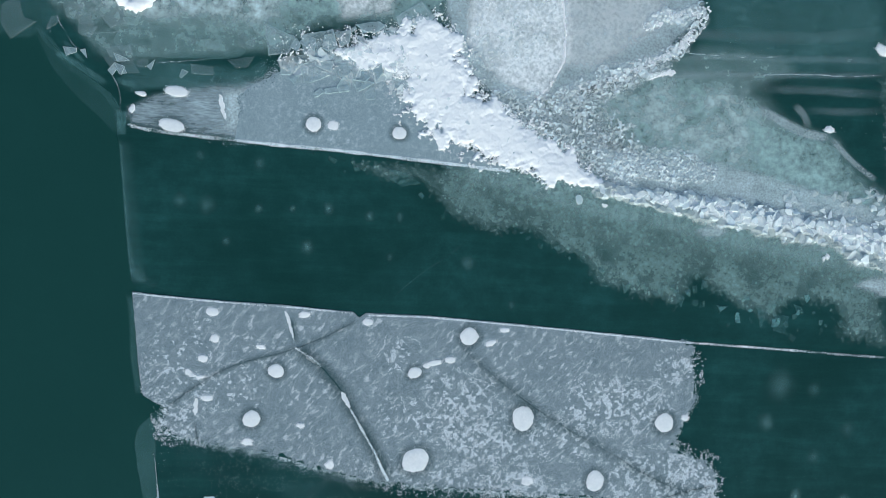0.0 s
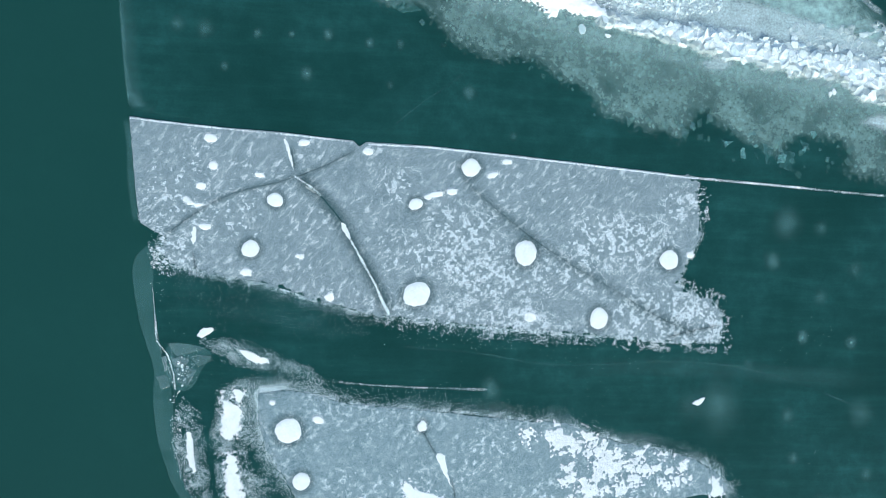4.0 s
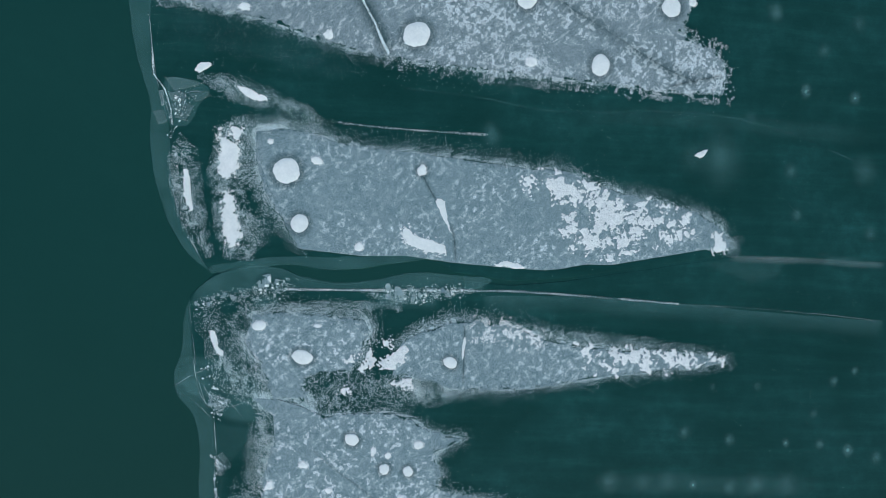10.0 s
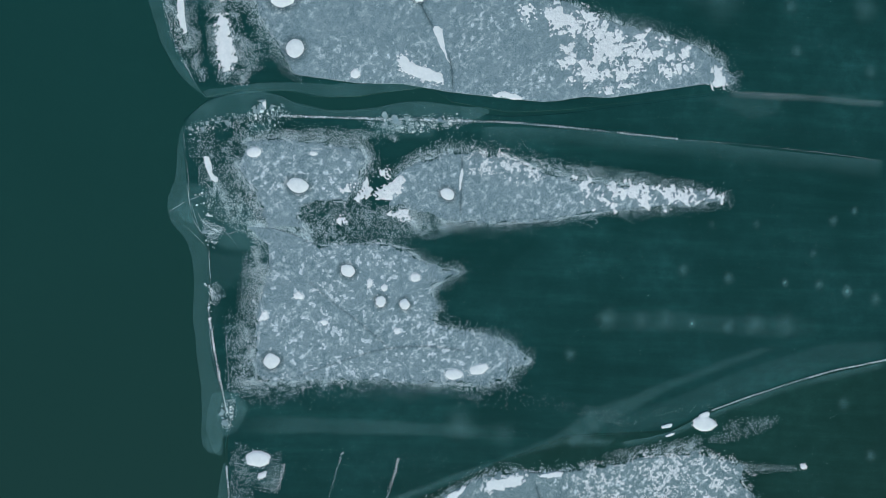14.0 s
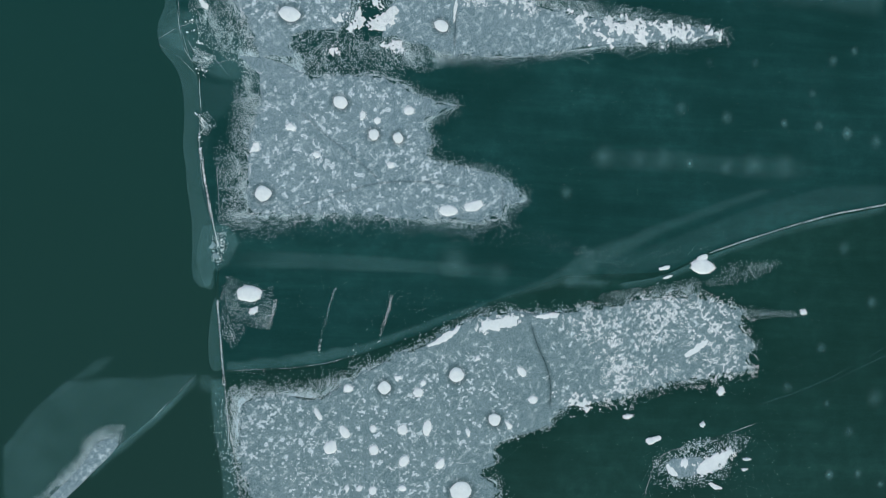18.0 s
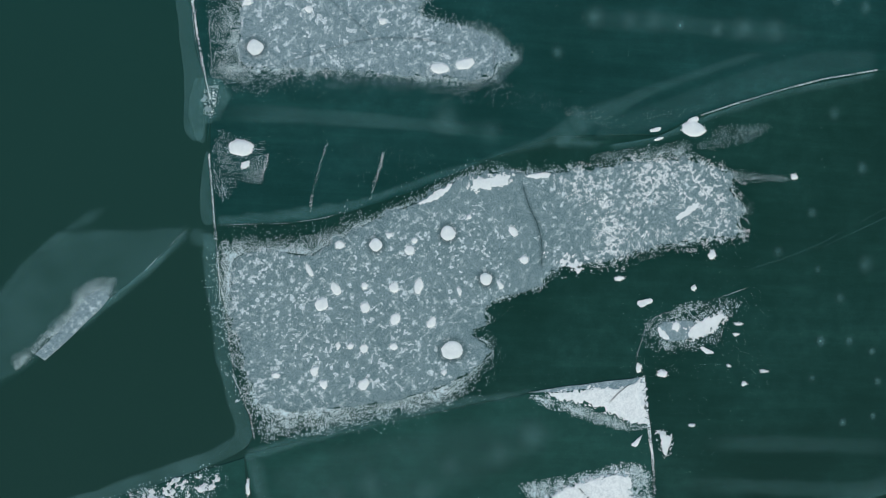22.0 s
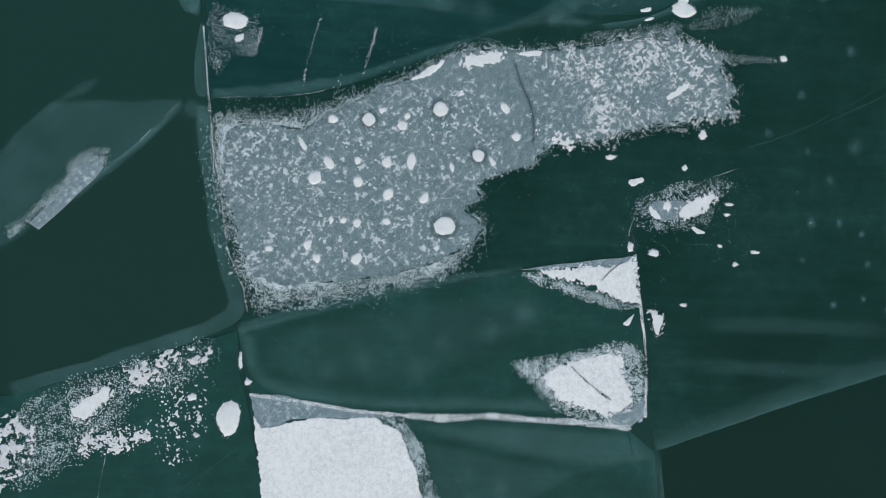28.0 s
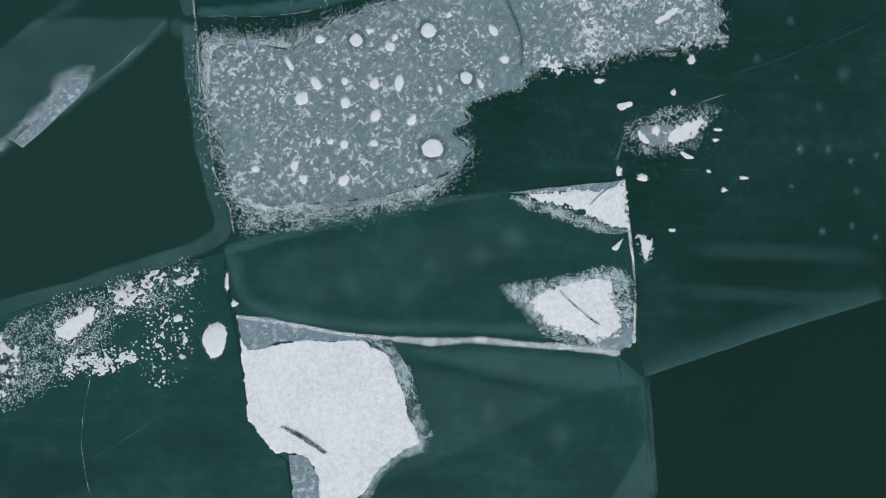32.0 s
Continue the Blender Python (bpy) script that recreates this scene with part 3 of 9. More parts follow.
def seam(points, width, label, seed=1, cover=0.8, material=None, name="rime_line", bits=0.05, category="rime line"):
    """Rime and crumbs of ice along the joint of two floes."""
    pts = np.array(points, float)
    x0, y0, x1, y1 = box_of(pts, width * 2)

    def density(x, y):
        d = segments_distance(x, y, pts[:-1], pts[1:]) + (fbm(x, y, 0.7, seed + 8, 2) - 0.5) * width
        return cover * np.clip(1.7 - 1.2 * d / width, 0, 1) * np.clip(2.6 * fbm(x, y, 2.3, seed + 2, 2) - 0.35, 0.15, 1)
    # long runs are cut into stretches to keep the grid small
    runs = dense(pts, 4.0, closed=False)
    verts, quads, base = [], [], 0
    parts = []
    for a, b in zip(runs[:-1], runs[1:]):
        bx = (min(a[0], b[0]) - 2 * width, min(a[1], b[1]) - 2 * width, max(a[0], b[0]) + 2 * width, max(a[1], b[1]) + 2 * width)
        if bits > 0.06:
            o = grains("piece", *bx, density, material or RIME, None, "", 0.024, bits, 0.16, 0.006, 0.05, seed)
        else:
            o = scatter("piece", *bx, lambda x, y: 0.9 * density(x, y), material or RIME, None, "", 0.022, (0.012, 0.028), 0.034, 0.3, seed + len(parts))
        if o:
            parts.append(o)
    if not parts:
        return None
    for o in parts:
        me = o.data
        v = np.empty(len(me.vertices) * 3, np.float32)
        me.vertices.foreach_get("co", v)
        q = np.empty(len(me.loops), np.int32)
        me.loops.foreach_get("vertex_index", q)
        verts.append(v.reshape(-1, 3))
        quads.append(q.reshape(-1, 4 if bits > 0.06 else 3) + base)
        base += len(me.vertices)
        bpy.data.objects.remove(o)
        bpy.data.meshes.remove(me)
    ob = quads_object(name, np.vstack(verts), np.vstack(quads), material or RIME)
    return tagged(ob, label, category, "", "stuff")


def film(outline, strength, label, soft=0.8, material=None, name="milky_ice", amount=0.12, seed=1, category="ice layer", sharp=(), cell=0.22):
    """A cloudy patch frozen into the clear ice: full inside, thinning to its rim; the edges in sharp (first, last corner) end abruptly."""
    edge = np.array(outline, float)
    x0, y0, x1, y1 = box_of(edge, 0.0)
    cell = max(cell, (x1 - x0) / 260, (y1 - y0) / 260)
    nx, ny = int((x1 - x0) / cell) + 2, int((y1 - y0) / cell) + 2
    gx, gy = np.meshgrid(x0 + np.arange(nx) * cell, y0 + np.arange(ny) * cell)
    wx = gx + (fbm(gx, gy, 1.2, seed) - 0.5) * 2 * amount
    wy = gy + (fbm(gx, gy, 1.2, seed + 7) - 0.5) * 2 * amount
    ins = inside(wx, wy, edge)
    n = len(edge)
    skip = {i % n for a, b in sharp for i in range(a, b if b > a else b + n)}
    keep = [i for i in range(n) if i not in skip]
    if keep:
        d = segments_distance(wx, wy, edge[keep], np.roll(edge, -1, axis=0)[keep])
        f = np.clip(d / soft, 0, 1)
        f = f * f * (3 - 2 * f)
    else:
        f = np.ones(gx.shape)
    fade = np.where(ins, f * strength, 0)
    if skip:
        fade = np.where(ins, fade, 0)
    m = ins[:-1, :-1] | ins[1:, :-1] | ins[:-1, 1:] | ins[1:, 1:]
    used = np.zeros(gx.shape, bool)
    for dj in (0, 1):
        for di in (0, 1):
            used[dj:ny - 1 + dj, di:nx - 1 + di] |= m
    ids = np.full(gx.shape, -1, np.int64)
    ids[used] = np.arange(used.sum())
    cj, ci = np.nonzero(m)
    quads = np.stack([ids[cj, ci], ids[cj, ci + 1], ids[cj + 1, ci + 1], ids[cj + 1, ci]], 1)
    verts = np.stack([gx[used], gy[used], np.full(used.sum(), next_layer())], 1)
    ob = quads_object(name, verts, quads, material or MILK, fade=fade[used])
    return tagged(ob, label, category, "", "structure" if name == "milky_ice" else "")


def band(points, widths, fades, label, material=None, name="ice_rim", category="ice rim", seed=1, kind="structure", z=None, amount=0.04, ends=0.4):
    """A strip of layered ice along a line; widths: offsets across it to its left, fades: cover at each."""
    if name == "healed_crack":
        # a soft dark furrow with a fine open line along its middle
        w, f, amount = max(widths), max(fades), 0.4 * amount
        widths, fades = (-w, -0.45 * w, -0.035, 0.0, 0.035, 0.45 * w, w), (0, 0.5 * f, 0.9 * f, 2.0 * f, 0.9 * f, 0.5 * f, 0)
    line = rough(smooth(points, 2, False), amount, 1.0, 0.25 if name != "hair_crack" else 0.1, seed, False)
    t = np.gradient(line, axis=0)
    t /= np.maximum(np.hypot(t[:, 0], t[:, 1]), 1e-6)[:, None]
    nrm = np.stack([-t[:, 1], t[:, 0]], 1)
    k, n = len(widths), len(line)
    zz = next_layer() if z is None else z
    verts, fade = [], []
    run = np.concatenate([[0], np.cumsum(np.hypot(*np.diff(line, axis=0).T))])
    for w, f in zip(widths, fades):
        wob = 0.7 + 0.6 * fbm(run, run * 0 + seed, 1.6, seed + 3, 3)
        p = line + nrm * (w * wob)[:, None]
        verts.append(np.column_stack([p, np.full(n, zz)]))
        tips = np.clip(np.minimum(run, run[-1] - run) / ends, 0, 1)
        worn = np.clip(3.2 * fbm(run, run * 0 + seed, 0.8, seed + 9, 3) - 0.9, 0.12, 1) if name == "hair_crack" else 1.0
        fade.append(f * worn * tips * (0.6 + 0.8 * fbm(run, run * 0 + seed * 0.7, 2.5, seed + 6, 3)))
    quads = []
    for r in range(k - 1):
        for j in range(n - 1):
            quads.append((r * n + j, (r + 1) * n + j, (r + 1) * n + j + 1, r * n + j + 1))
    ob = quads_object(name, np.vstack(verts), quads, material or MILK, fade=np.concatenate(fade))
    return tagged(ob, label, category, "", kind)


def bubble_cloud(x, y, r, strength, label="", seed=1, squash=1.0):
    """A cloud of gas bubbles frozen into the ice."""
    r, strength, squash = 1.3 * r, (1.25 if r < 0.4 else 0.9) * strength, 1.15 * squash
    n, rings = 18, 5
    a = np.arange(n) * 2 * math.pi / n
    wob = 0.75 + 0.5 * fbm(2 * np.cos(a) + seed * 3.7, 2 * np.sin(a), 1.3, seed)
    z = next_layer()
    verts, fade, faces = [(x, y, z)], [strength], []
    for k in range(1, rings + 1):
        q = k / rings
        verts += list(zip(x + r * q * wob * np.cos(a), y + squash * r * q * wob * np.sin(a), np.full(n, z)))
        fade += [strength * (1 - q) ** 1.6] * n
    for j in range(n):
        faces.append((0, 1 + j, 1 + (j + 1) % n))
        for k in range(rings - 1):
            p, q = 1 + k * n, 1 + (k + 1) * n
            faces.append((p + j, q + j, q + (j + 1) % n, p + (j + 1) % n))
    ob = mesh_object("bubble_cloud", verts, faces, MILK, fade=fade)
    return tagged(ob, label or "faint white gas bubbles frozen in dark clear ice", "bubble cloud", "bubble clouds in the ice")


def floe(outline, label, name="ice_floe", material=None, z1=0.0, thick=0.06, seed=1, amount=0.04):
    ob = slab(name, rough(outline, amount, 1.5, 0.5, 107), z1 - thick, z1, material or BLACK_ICE, bevel=0.015)
    return tagged(ob, label, "ice floe", "", "structure")


def rim_plate(outline, strength, label, material=None, amount=0.04, seed=1, name="ice_rim", category="ice rim"):
    """A drowned shelf of ice along a floe, cloudy and with a clear-cut edge."""
    edge = rough(smooth(outline, 2), amount * 2, 0.9, 0.12, seed)
    n = len(edge)
    flat, _, tris, *_ = delaunay_2d_cdt([Vector(p) for p in edge], [], [list(range(n))], 1, 1e-5, False)
    mids = np.array([[sum(flat[q][c] for q in f) / 3 for c in (0, 1)] for f in tris])
    ok = inside(mids[:, 0], mids[:, 1], edge)
    z = next_layer()
    ob = mesh_object(name, [(v[0], v[1], z) for v in flat], [list(f) for f, g in zip(tris, ok) if g], material or MILK, fade=np.full(len(flat), strength))
    return tagged(ob, label, category, "", "structure")


def hair_line(points, width, strength, label, seed=1, material=None, name="hair_crack", z=None):
    """A thin pale line of rime in a hair crack."""
    return band(points, (-width, 0, width), (0, strength, 0), label, material or PALE, name, "crack", seed, "structure", z, 0.05, 0.6)


def crystals(x0, y0, x1, y1, count, label, seed=1, size=(0.007, 0.018)):
    """Single frost crystals strewn thinly over bare ice, in loose drifts."""
    rng = np.random.default_rng(seed)
    x, y = x0 + (x1 - x0) * rng.random(count * 4), y0 + (y1 - y0) * rng.random(count * 4)
    keep = rng.random(count * 4) < np.clip((fbm(x * 0.4, y, 1.8, seed, 3) - 0.42) * 3, 0.03, 1)
    x, y = x[keep][:count], y[keep][:count]
    n = len(x)
    r = size[0] + (size[1] - size[0]) * rng.random(n) ** 3
    a = rng.random(n) * 6.28
    verts = np.empty((n, 4, 3))
    for k in range(3):
        verts[:, k] = np.stack([x + r * np.cos(a + 2.1 * k), y + r * np.sin(a + 2.1 * k), np.full(n, 0.018)], 1)
    verts[:, 3] = np.stack([x, y, 0.018 + 0.8 * r], 1)
    tri = np.array([(0, 1, 3), (1, 2, 3), (2, 0, 3)])
    faces = (tri[None] + 4 * np.arange(n)[:, None, None]).reshape(-1, 3)
    return tagged(quads_object("frost_crystals", verts.reshape(-1, 3), faces, RIME), label, "frost", "", "stuff")



def streak_material(name, colour):
    """Thin snow drawn out by wind into streaks, over clear ice."""
    mat = film_material(name, colour, 1.0, 0.3, 0.7, 0.2, fine=5.0)
    nodes, links = mat.node_tree.nodes, mat.node_tree.links
    pos = [n for n in nodes if n.type == "NEW_GEOMETRY"][0].outputs["Position"]
    draw = nodes.new("ShaderNodeVectorMath")
    draw.operation = "MULTIPLY"
    draw.inputs[1].default_value = (0.4, 1.7, 1.0)
    links.new(pos, draw.inputs[0])
    for n in nodes:
        if n.type == "TEX_NOISE":
            links.new(draw.outputs[0], n.inputs["Vector"])
    return mat


CRUST_THIN = crust_material("wind_packed_crust", (0.19, 0.265, 0.295), (0.36, 0.44, 0.48), (0.62, 0.69, 0.73), (0.5, 0.7))
DUST_SNOW = snow_material("dust_snow", (0.75, 0.81, 0.84), (0.93, 0.95, 0.96), 14.0, 2.0, (0.35, 0.6), 0.2)
NET_SNOW = snow_material("thicker_snow", (0.56, 0.63, 0.67), (0.78, 0.83, 0.87), 14.0, 2.0, (0.35, 0.6), 0.2)
DARK_GRAIN = ice_material("bare_dark_ice", (0.03, 0.06, 0.065), (0.06, 0.1, 0.11), 0.3)


def snow_clump(outline, label, seed=1, cover=0.95):
    """A small crumbled patch of white snow with a broken rim."""
    ob = frost_field(outline, cover * 1.5, label, soft=0.16, grain=0.1, coarse=0.3, fine=0.6, cell=0.026, height=0.04, material=WHITE, seed=seed)
    ob.location.z = 0.022
    ob.name = "snow_clump"
    return ob


def net_field(outline, cover_most, label, soft=0.5, seed=1, material=None, grain=0.12, slant=(1, 1), **k):
    """Thicker snow lying on a crust: a broken net, or, where thin, flecks of loose grains."""
    if cover_most > 0.58:
        ob = frost_field(outline, cover_most, label, soft=soft, seed=seed, material=material, grain=grain, **k)
        ob.location.z = 0.025
    else:
        x0, y0, x1, y1 = box_of(outline, soft)

        def flecks(x, y):
            d = signed(x, y, outline) + (fbm(x, y, 0.8, seed + 30, 2) - 0.5) * soft
            lump = 0.6 * fbm(x, y, 0.3, seed + 5, 3) + 0.4 * vnoise(x, y, 0.13, seed + 9)
            edge = np.quantile(lump[::3, ::3], 1 - min(0.9, 0.75 * cover_most + 0.03))
            return np.clip((lump - edge + 0.02) / 0.05, 0, 1) * np.clip(0.7 - d / (2 * soft), 0, 1) * 0.95
        ob = scatter("snow_net", x0, y0, x1, y1, flecks, material or NET_SNOW, None, "", 0.03, (0.016, 0.031), 0.0325, 0.16, seed)
        tagged(ob, label, "snow", "", "stuff")
    ob.name = "snow_net"
    return ob


def raised_seam(*a, **k):
    ob = seam(*a, **k)
    ob.location.z = 0.066
    return ob


PALE_SLUSH = film_material("pale_slush", (0.4, 0.57, 0.56), 0.7, 0.34, 0.62, 0.3, fine=2.5)
PLATE_ICE = film_material("clear_ice_plates", (0.5, 0.63, 0.66), 0.8, 0.3, 0.7, 0.6, 0.15, 0.5, fine=5.0)
STREAK = streak_material("thin_snow_streaks", (0.4, 0.49, 0.53))
SUNKEN = film_material("sunken_ice_bits", (0.2, 0.42, 0.42), 0.5, 0.3, 0.7, 0.15, fine=2.0)


def spread(line, widths, count, seed):
    """Random places along a line, within its half widths; also how far across, 0 to 1."""
    rng = np.random.default_rng(seed)
    pts, w = np.array(line, float), np.array(widths, float)
    run = np.concatenate([[0], np.cumsum(np.hypot(*np.diff(pts, axis=0).T))])
    weight = np.interp(np.linspace(0, run[-1], 400), run, w)
    s = np.interp(rng.random(count), np.cumsum(weight) / weight.sum(), np.linspace(0, run[-1], 400))
    x, y, hw = np.interp(s, run, pts[:, 0]), np.interp(s, run, pts[:, 1]), np.interp(s, run, w)
    tx = np.interp(s + 0.2, run, pts[:, 0]) - np.interp(s - 0.2, run, pts[:, 0])
    ty = np.interp(s + 0.2, run, pts[:, 1]) - np.interp(s - 0.2, run, pts[:, 1])
    n = np.maximum(np.hypot(tx, ty), 1e-6)
    o = np.clip(rng.normal(0, 0.5, count), -1.15, 1.15)
    return x - ty / n * o * hw, y + tx / n * o * hw, np.abs(o), rng


def rubble(line, widths, count, small, large, top, material, seed=1):
    """Crushed ice: many little wedge-shaped bits heaped along a line."""
    x, y, o, rng = spread(line, widths, count, seed)
    size = small + (large - small) * rng.random(count) ** 2.2
    flat = top < 0.1
    z = 0.012 + (top * np.clip(1 - o, 0, 1) ** 0.8 * rng.random(count) if not flat else top * rng.random(count)) + (0 if flat else 0.2 * size)
    corner = np.array([(-1, -1, -1), (1, -1, -1), (1, 1, -1), (-1, 1, -1), (-1, -1, 1), (1, -1, 1), (1, 1, 1), (-1, 1, 1)], float)
    c = corner[None] * (1 + 0.7 * (rng.random((count, 8, 3)) - 0.5))
    c[:, :4, :2] *= 0.55 + 0.5 * rng.random((count, 1, 1))
    c *= 0.5 * np.stack([size, size * (0.45 + 0.5 * rng.random(count)), size * (0.06 if flat else 0.2)], 1)[:, None]
    a, b, g = rng.random(count) * 6.28, rng.normal(0, 0.04 if flat else 0.42, count), rng.normal(0, 0.04 if flat else 0.42, count)
    ca, sa, cb, sb, cg, sg = np.cos(a), np.sin(a), np.cos(b), np.sin(b), np.cos(g), np.sin(g)
    u, v, w = c[..., 0], c[..., 1], c[..., 2]
    u, w = u * cb[:, None] + w * sb[:, None], -u * sb[:, None] + w * cb[:, None]
    v, w = v * cg[:, None] - w * sg[:, None], v * sg[:, None] + w * cg[:, None]
    u, v = u * ca[:, None] - v * sa[:, None], u * sa[:, None] + v * ca[:, None]
    verts = np.stack([u + x[:, None], v + y[:, None], w + z[:, None]], -1).reshape(-1, 3)
    side = np.array([(0, 3, 2, 1), (4, 5, 6, 7), (0, 1, 5, 4), (1, 2, 6, 5), (2, 3, 7, 6), (3, 0, 4, 7)])
    quads = (side[None] + 8 * np.arange(count)[:, None, None]).reshape(-1, 4)
    fade = np.repeat((1 - 0.75 * np.clip(o, 0, 1)) * (0.12 + 0.35 * rng.random(count)), 8) if flat else None
    if flat:
        ob = quads_object("sunken_ice_bits", verts, quads, material, fade=fade)
        return tagged(ob, "bits of sunken broken ice seen through clear ice", "sunken ice", "", "stuff")
    ob = quads_object("crushed_ice", verts, quads, material, RIDGE)
    return tagged(ob, "crushed white ice bits", "", "", "stuff")


def plate_mesh(material, seed, thick=0.12):
    """A broken ice plate with uneven corners, one unit across."""
    rng = random.Random(seed)
    n = rng.choice((3, 4, 4, 4, 5))
    ang = sorted((k + rng.uniform(-0.32, 0.32)) * 2 * math.pi / n for k in range(n))
    pts = [(0.5 * rng.uniform(0.55, 1.15) * math.cos(a), 0.5 * rng.uniform(0.4, 1.0) * math.sin(a)) for a in ang]
    me = bpy.data.meshes.new("ice_block")
    bm = bmesh.new()
    low = [bm.verts.new((x * 0.93, y * 0.93, -thick / 2)) for x, y in pts]
    mid = [bm.verts.new((x, y, thick * 0.25)) for x, y in pts]
    top = [bm.verts.new((x * 0.94, y * 0.94, thick / 2)) for x, y in pts]
    core = [bm.verts.new((x * 0.84, y * 0.84, thick / 2 + 0.002)) for x, y in pts]
    bm.faces.new(core)
    for k in range(n):
        bm.faces.new((top[k], top[(k + 1) % n], core[(k + 1) % n], core[k]))
    bm.faces.new(low[::-1])
    for k in range(n):
        m = (k + 1) % n
        bm.faces.new((low[k], low[m], mid[m], mid[k]))
        bm.faces.new((mid[k], mid[m], top[m], top[k]))
    bm.to_mesh(me)
    bm.free()
    me.attributes.new("fade", "FLOAT", "POINT").data.foreach_set("value", np.array([0.75] * (3 * n) + [rng.uniform(0.25, 0.55)] * n, np.float32))
    me.materials.append(material)
    return me


PLATES = {}


def ice_blocks(line, widths, count, small, large, top, seed=1, tilt=40, material=None, parent=None):
    material = material or (SHARD if tilt > 20 else PLATE_ICE)
    if material.name not in PLATES:
        PLATES[material.name] = [plate_mesh(material, 50 + k, 0.12 if tilt > 20 else 0.07) for k in range(12)]
    x, y, o, rng = spread(line, widths, count, seed)
    for k in range(count):
        s = small + (large - small) * rng.random() ** 1.6
        lean = math.radians(rng.normal(0, tilt * 0.5))
        z = 0.03 + top * max(0, 1 - o[k]) * rng.random() + 0.4 * s * abs(math.sin(lean))
        ob = new("ice_block", PLATES[material.name][int(rng.integers(12))])
        ob.parent = parent or RIDGE
        ob.matrix_basis = pose(x[k], y[k], z, math.degrees(lean), rng.normal(0, tilt * 0.3), rng.uniform(0, 360)) @ Matrix.Diagonal((s, s, s, 1))


def along(x, y, line, widths):
    """How far off a line each place lies, in the line's half widths there."""
    best = np.full(np.shape(x), 9.0)
    for (ax, ay), (bx, by), wa, wb in zip(line[:-1], line[1:], widths[:-1], widths[1:]):
        dx, dy = bx - ax, by - ay
        k = np.clip(((x - ax) * dx + (y - ay) * dy) / max(dx * dx + dy * dy, 1e-9), 0, 1)
        best = np.minimum(best, np.hypot(x - ax - k * dx, y - ay - k * dy) / (wa + k * (wb - wa)))
    return best


def heap_grid(line, widths, cell, seed, ragged):
    pts = np.array(line, float)
    x0, y0, x1, y1 = box_of(pts, max(widths) * 1.3)
    gx, gy = np.meshgrid(np.arange(x0, x1, cell), np.arange(y0, y1, cell))
    q = along(gx, gy, line, widths) + ragged * (fbm(gx, gy, 0.55, seed, 4) - 0.5)
    return gx, gy, np.clip(1 - q * q, 0, 1)


def heap_mesh(name, gx, gy, z, mask, material, parent, label, fade=None, shade=False):
    m = mask[:-1, :-1] & mask[1:, :-1] & mask[:-1, 1:] & mask[1:, 1:]
    used = np.zeros(gx.shape, bool)
    used[:-1, :-1] |= m
    used[1:, :-1] |= m
    used[:-1, 1:] |= m
    used[1:, 1:] |= m
    ids = np.full(gx.shape, -1, np.int64)
    ids[used] = np.arange(used.sum())
    cj, ci = np.nonzero(m)
    quads = np.stack([ids[cj, ci], ids[cj, ci + 1], ids[cj + 1, ci + 1], ids[cj + 1, ci]], 1)
    return quads_object(name, np.stack([gx[used], gy[used], z[used]], 1), quads, material, parent, label, None if fade is None else fade[used], shade)


def snow_bank(line, widths, height, label, seed=1):
    """A soft bank of loose snow along a line, crumbling at its rim."""
    gx, gy, dome = heap_grid(line, widths, 0.04, seed, 1.5)
    clod = 1 - np.abs(2 * fbm(gx, gy, 0.5, seed + 3, 4) - 1)
    crumb = vnoise(gx, gy, 0.11, seed + 4)
    soft = np.minimum(dome * 2, 1)
    z = 0.02 + height * dome ** 0.7 * (0.55 + 0.6 * fbm(gx, gy, 1.1, seed + 9, 2)) + soft * (0.03 * clod ** 2 + 0.01 * crumb)
    z += 0.007 * (lattice(np.round(gx * 40), np.round(gy * 40), seed) - 0.5) * np.minimum(dome * 3, 1)
    # loose lumps lie beyond the solid edge
    crumbs = 0.6 * vnoise(gx, gy, 0.13, seed + 12) + 0.4 * lattice(np.round(gx * 25), np.round(gy * 25), seed + 13)
    solid = (dome > 0.3) | ((crumbs > 0.4 + 0.34 * (0.3 - dome) / 0.3) & (dome > 0))
    # the rim falls to the ice on all sides
    wide = solid.copy()
    wide[1:] |= solid[:-1]
    wide[:-1] |= solid[1:]
    wide[:, 1:] |= wide[:, :-1].copy()
    wide[:, :-1] |= wide[:, 1:].copy()
    return heap_mesh("snow_bank", gx, gy, np.where(solid, z, -0.01), wide, FRESH, RIDGE, label, None, True)


CRUSH = film_material("crushed_ice", (0.82, 0.95, 0.99), 1.0, 0.2, 0.5, 0.7, 0.35, 0.4)


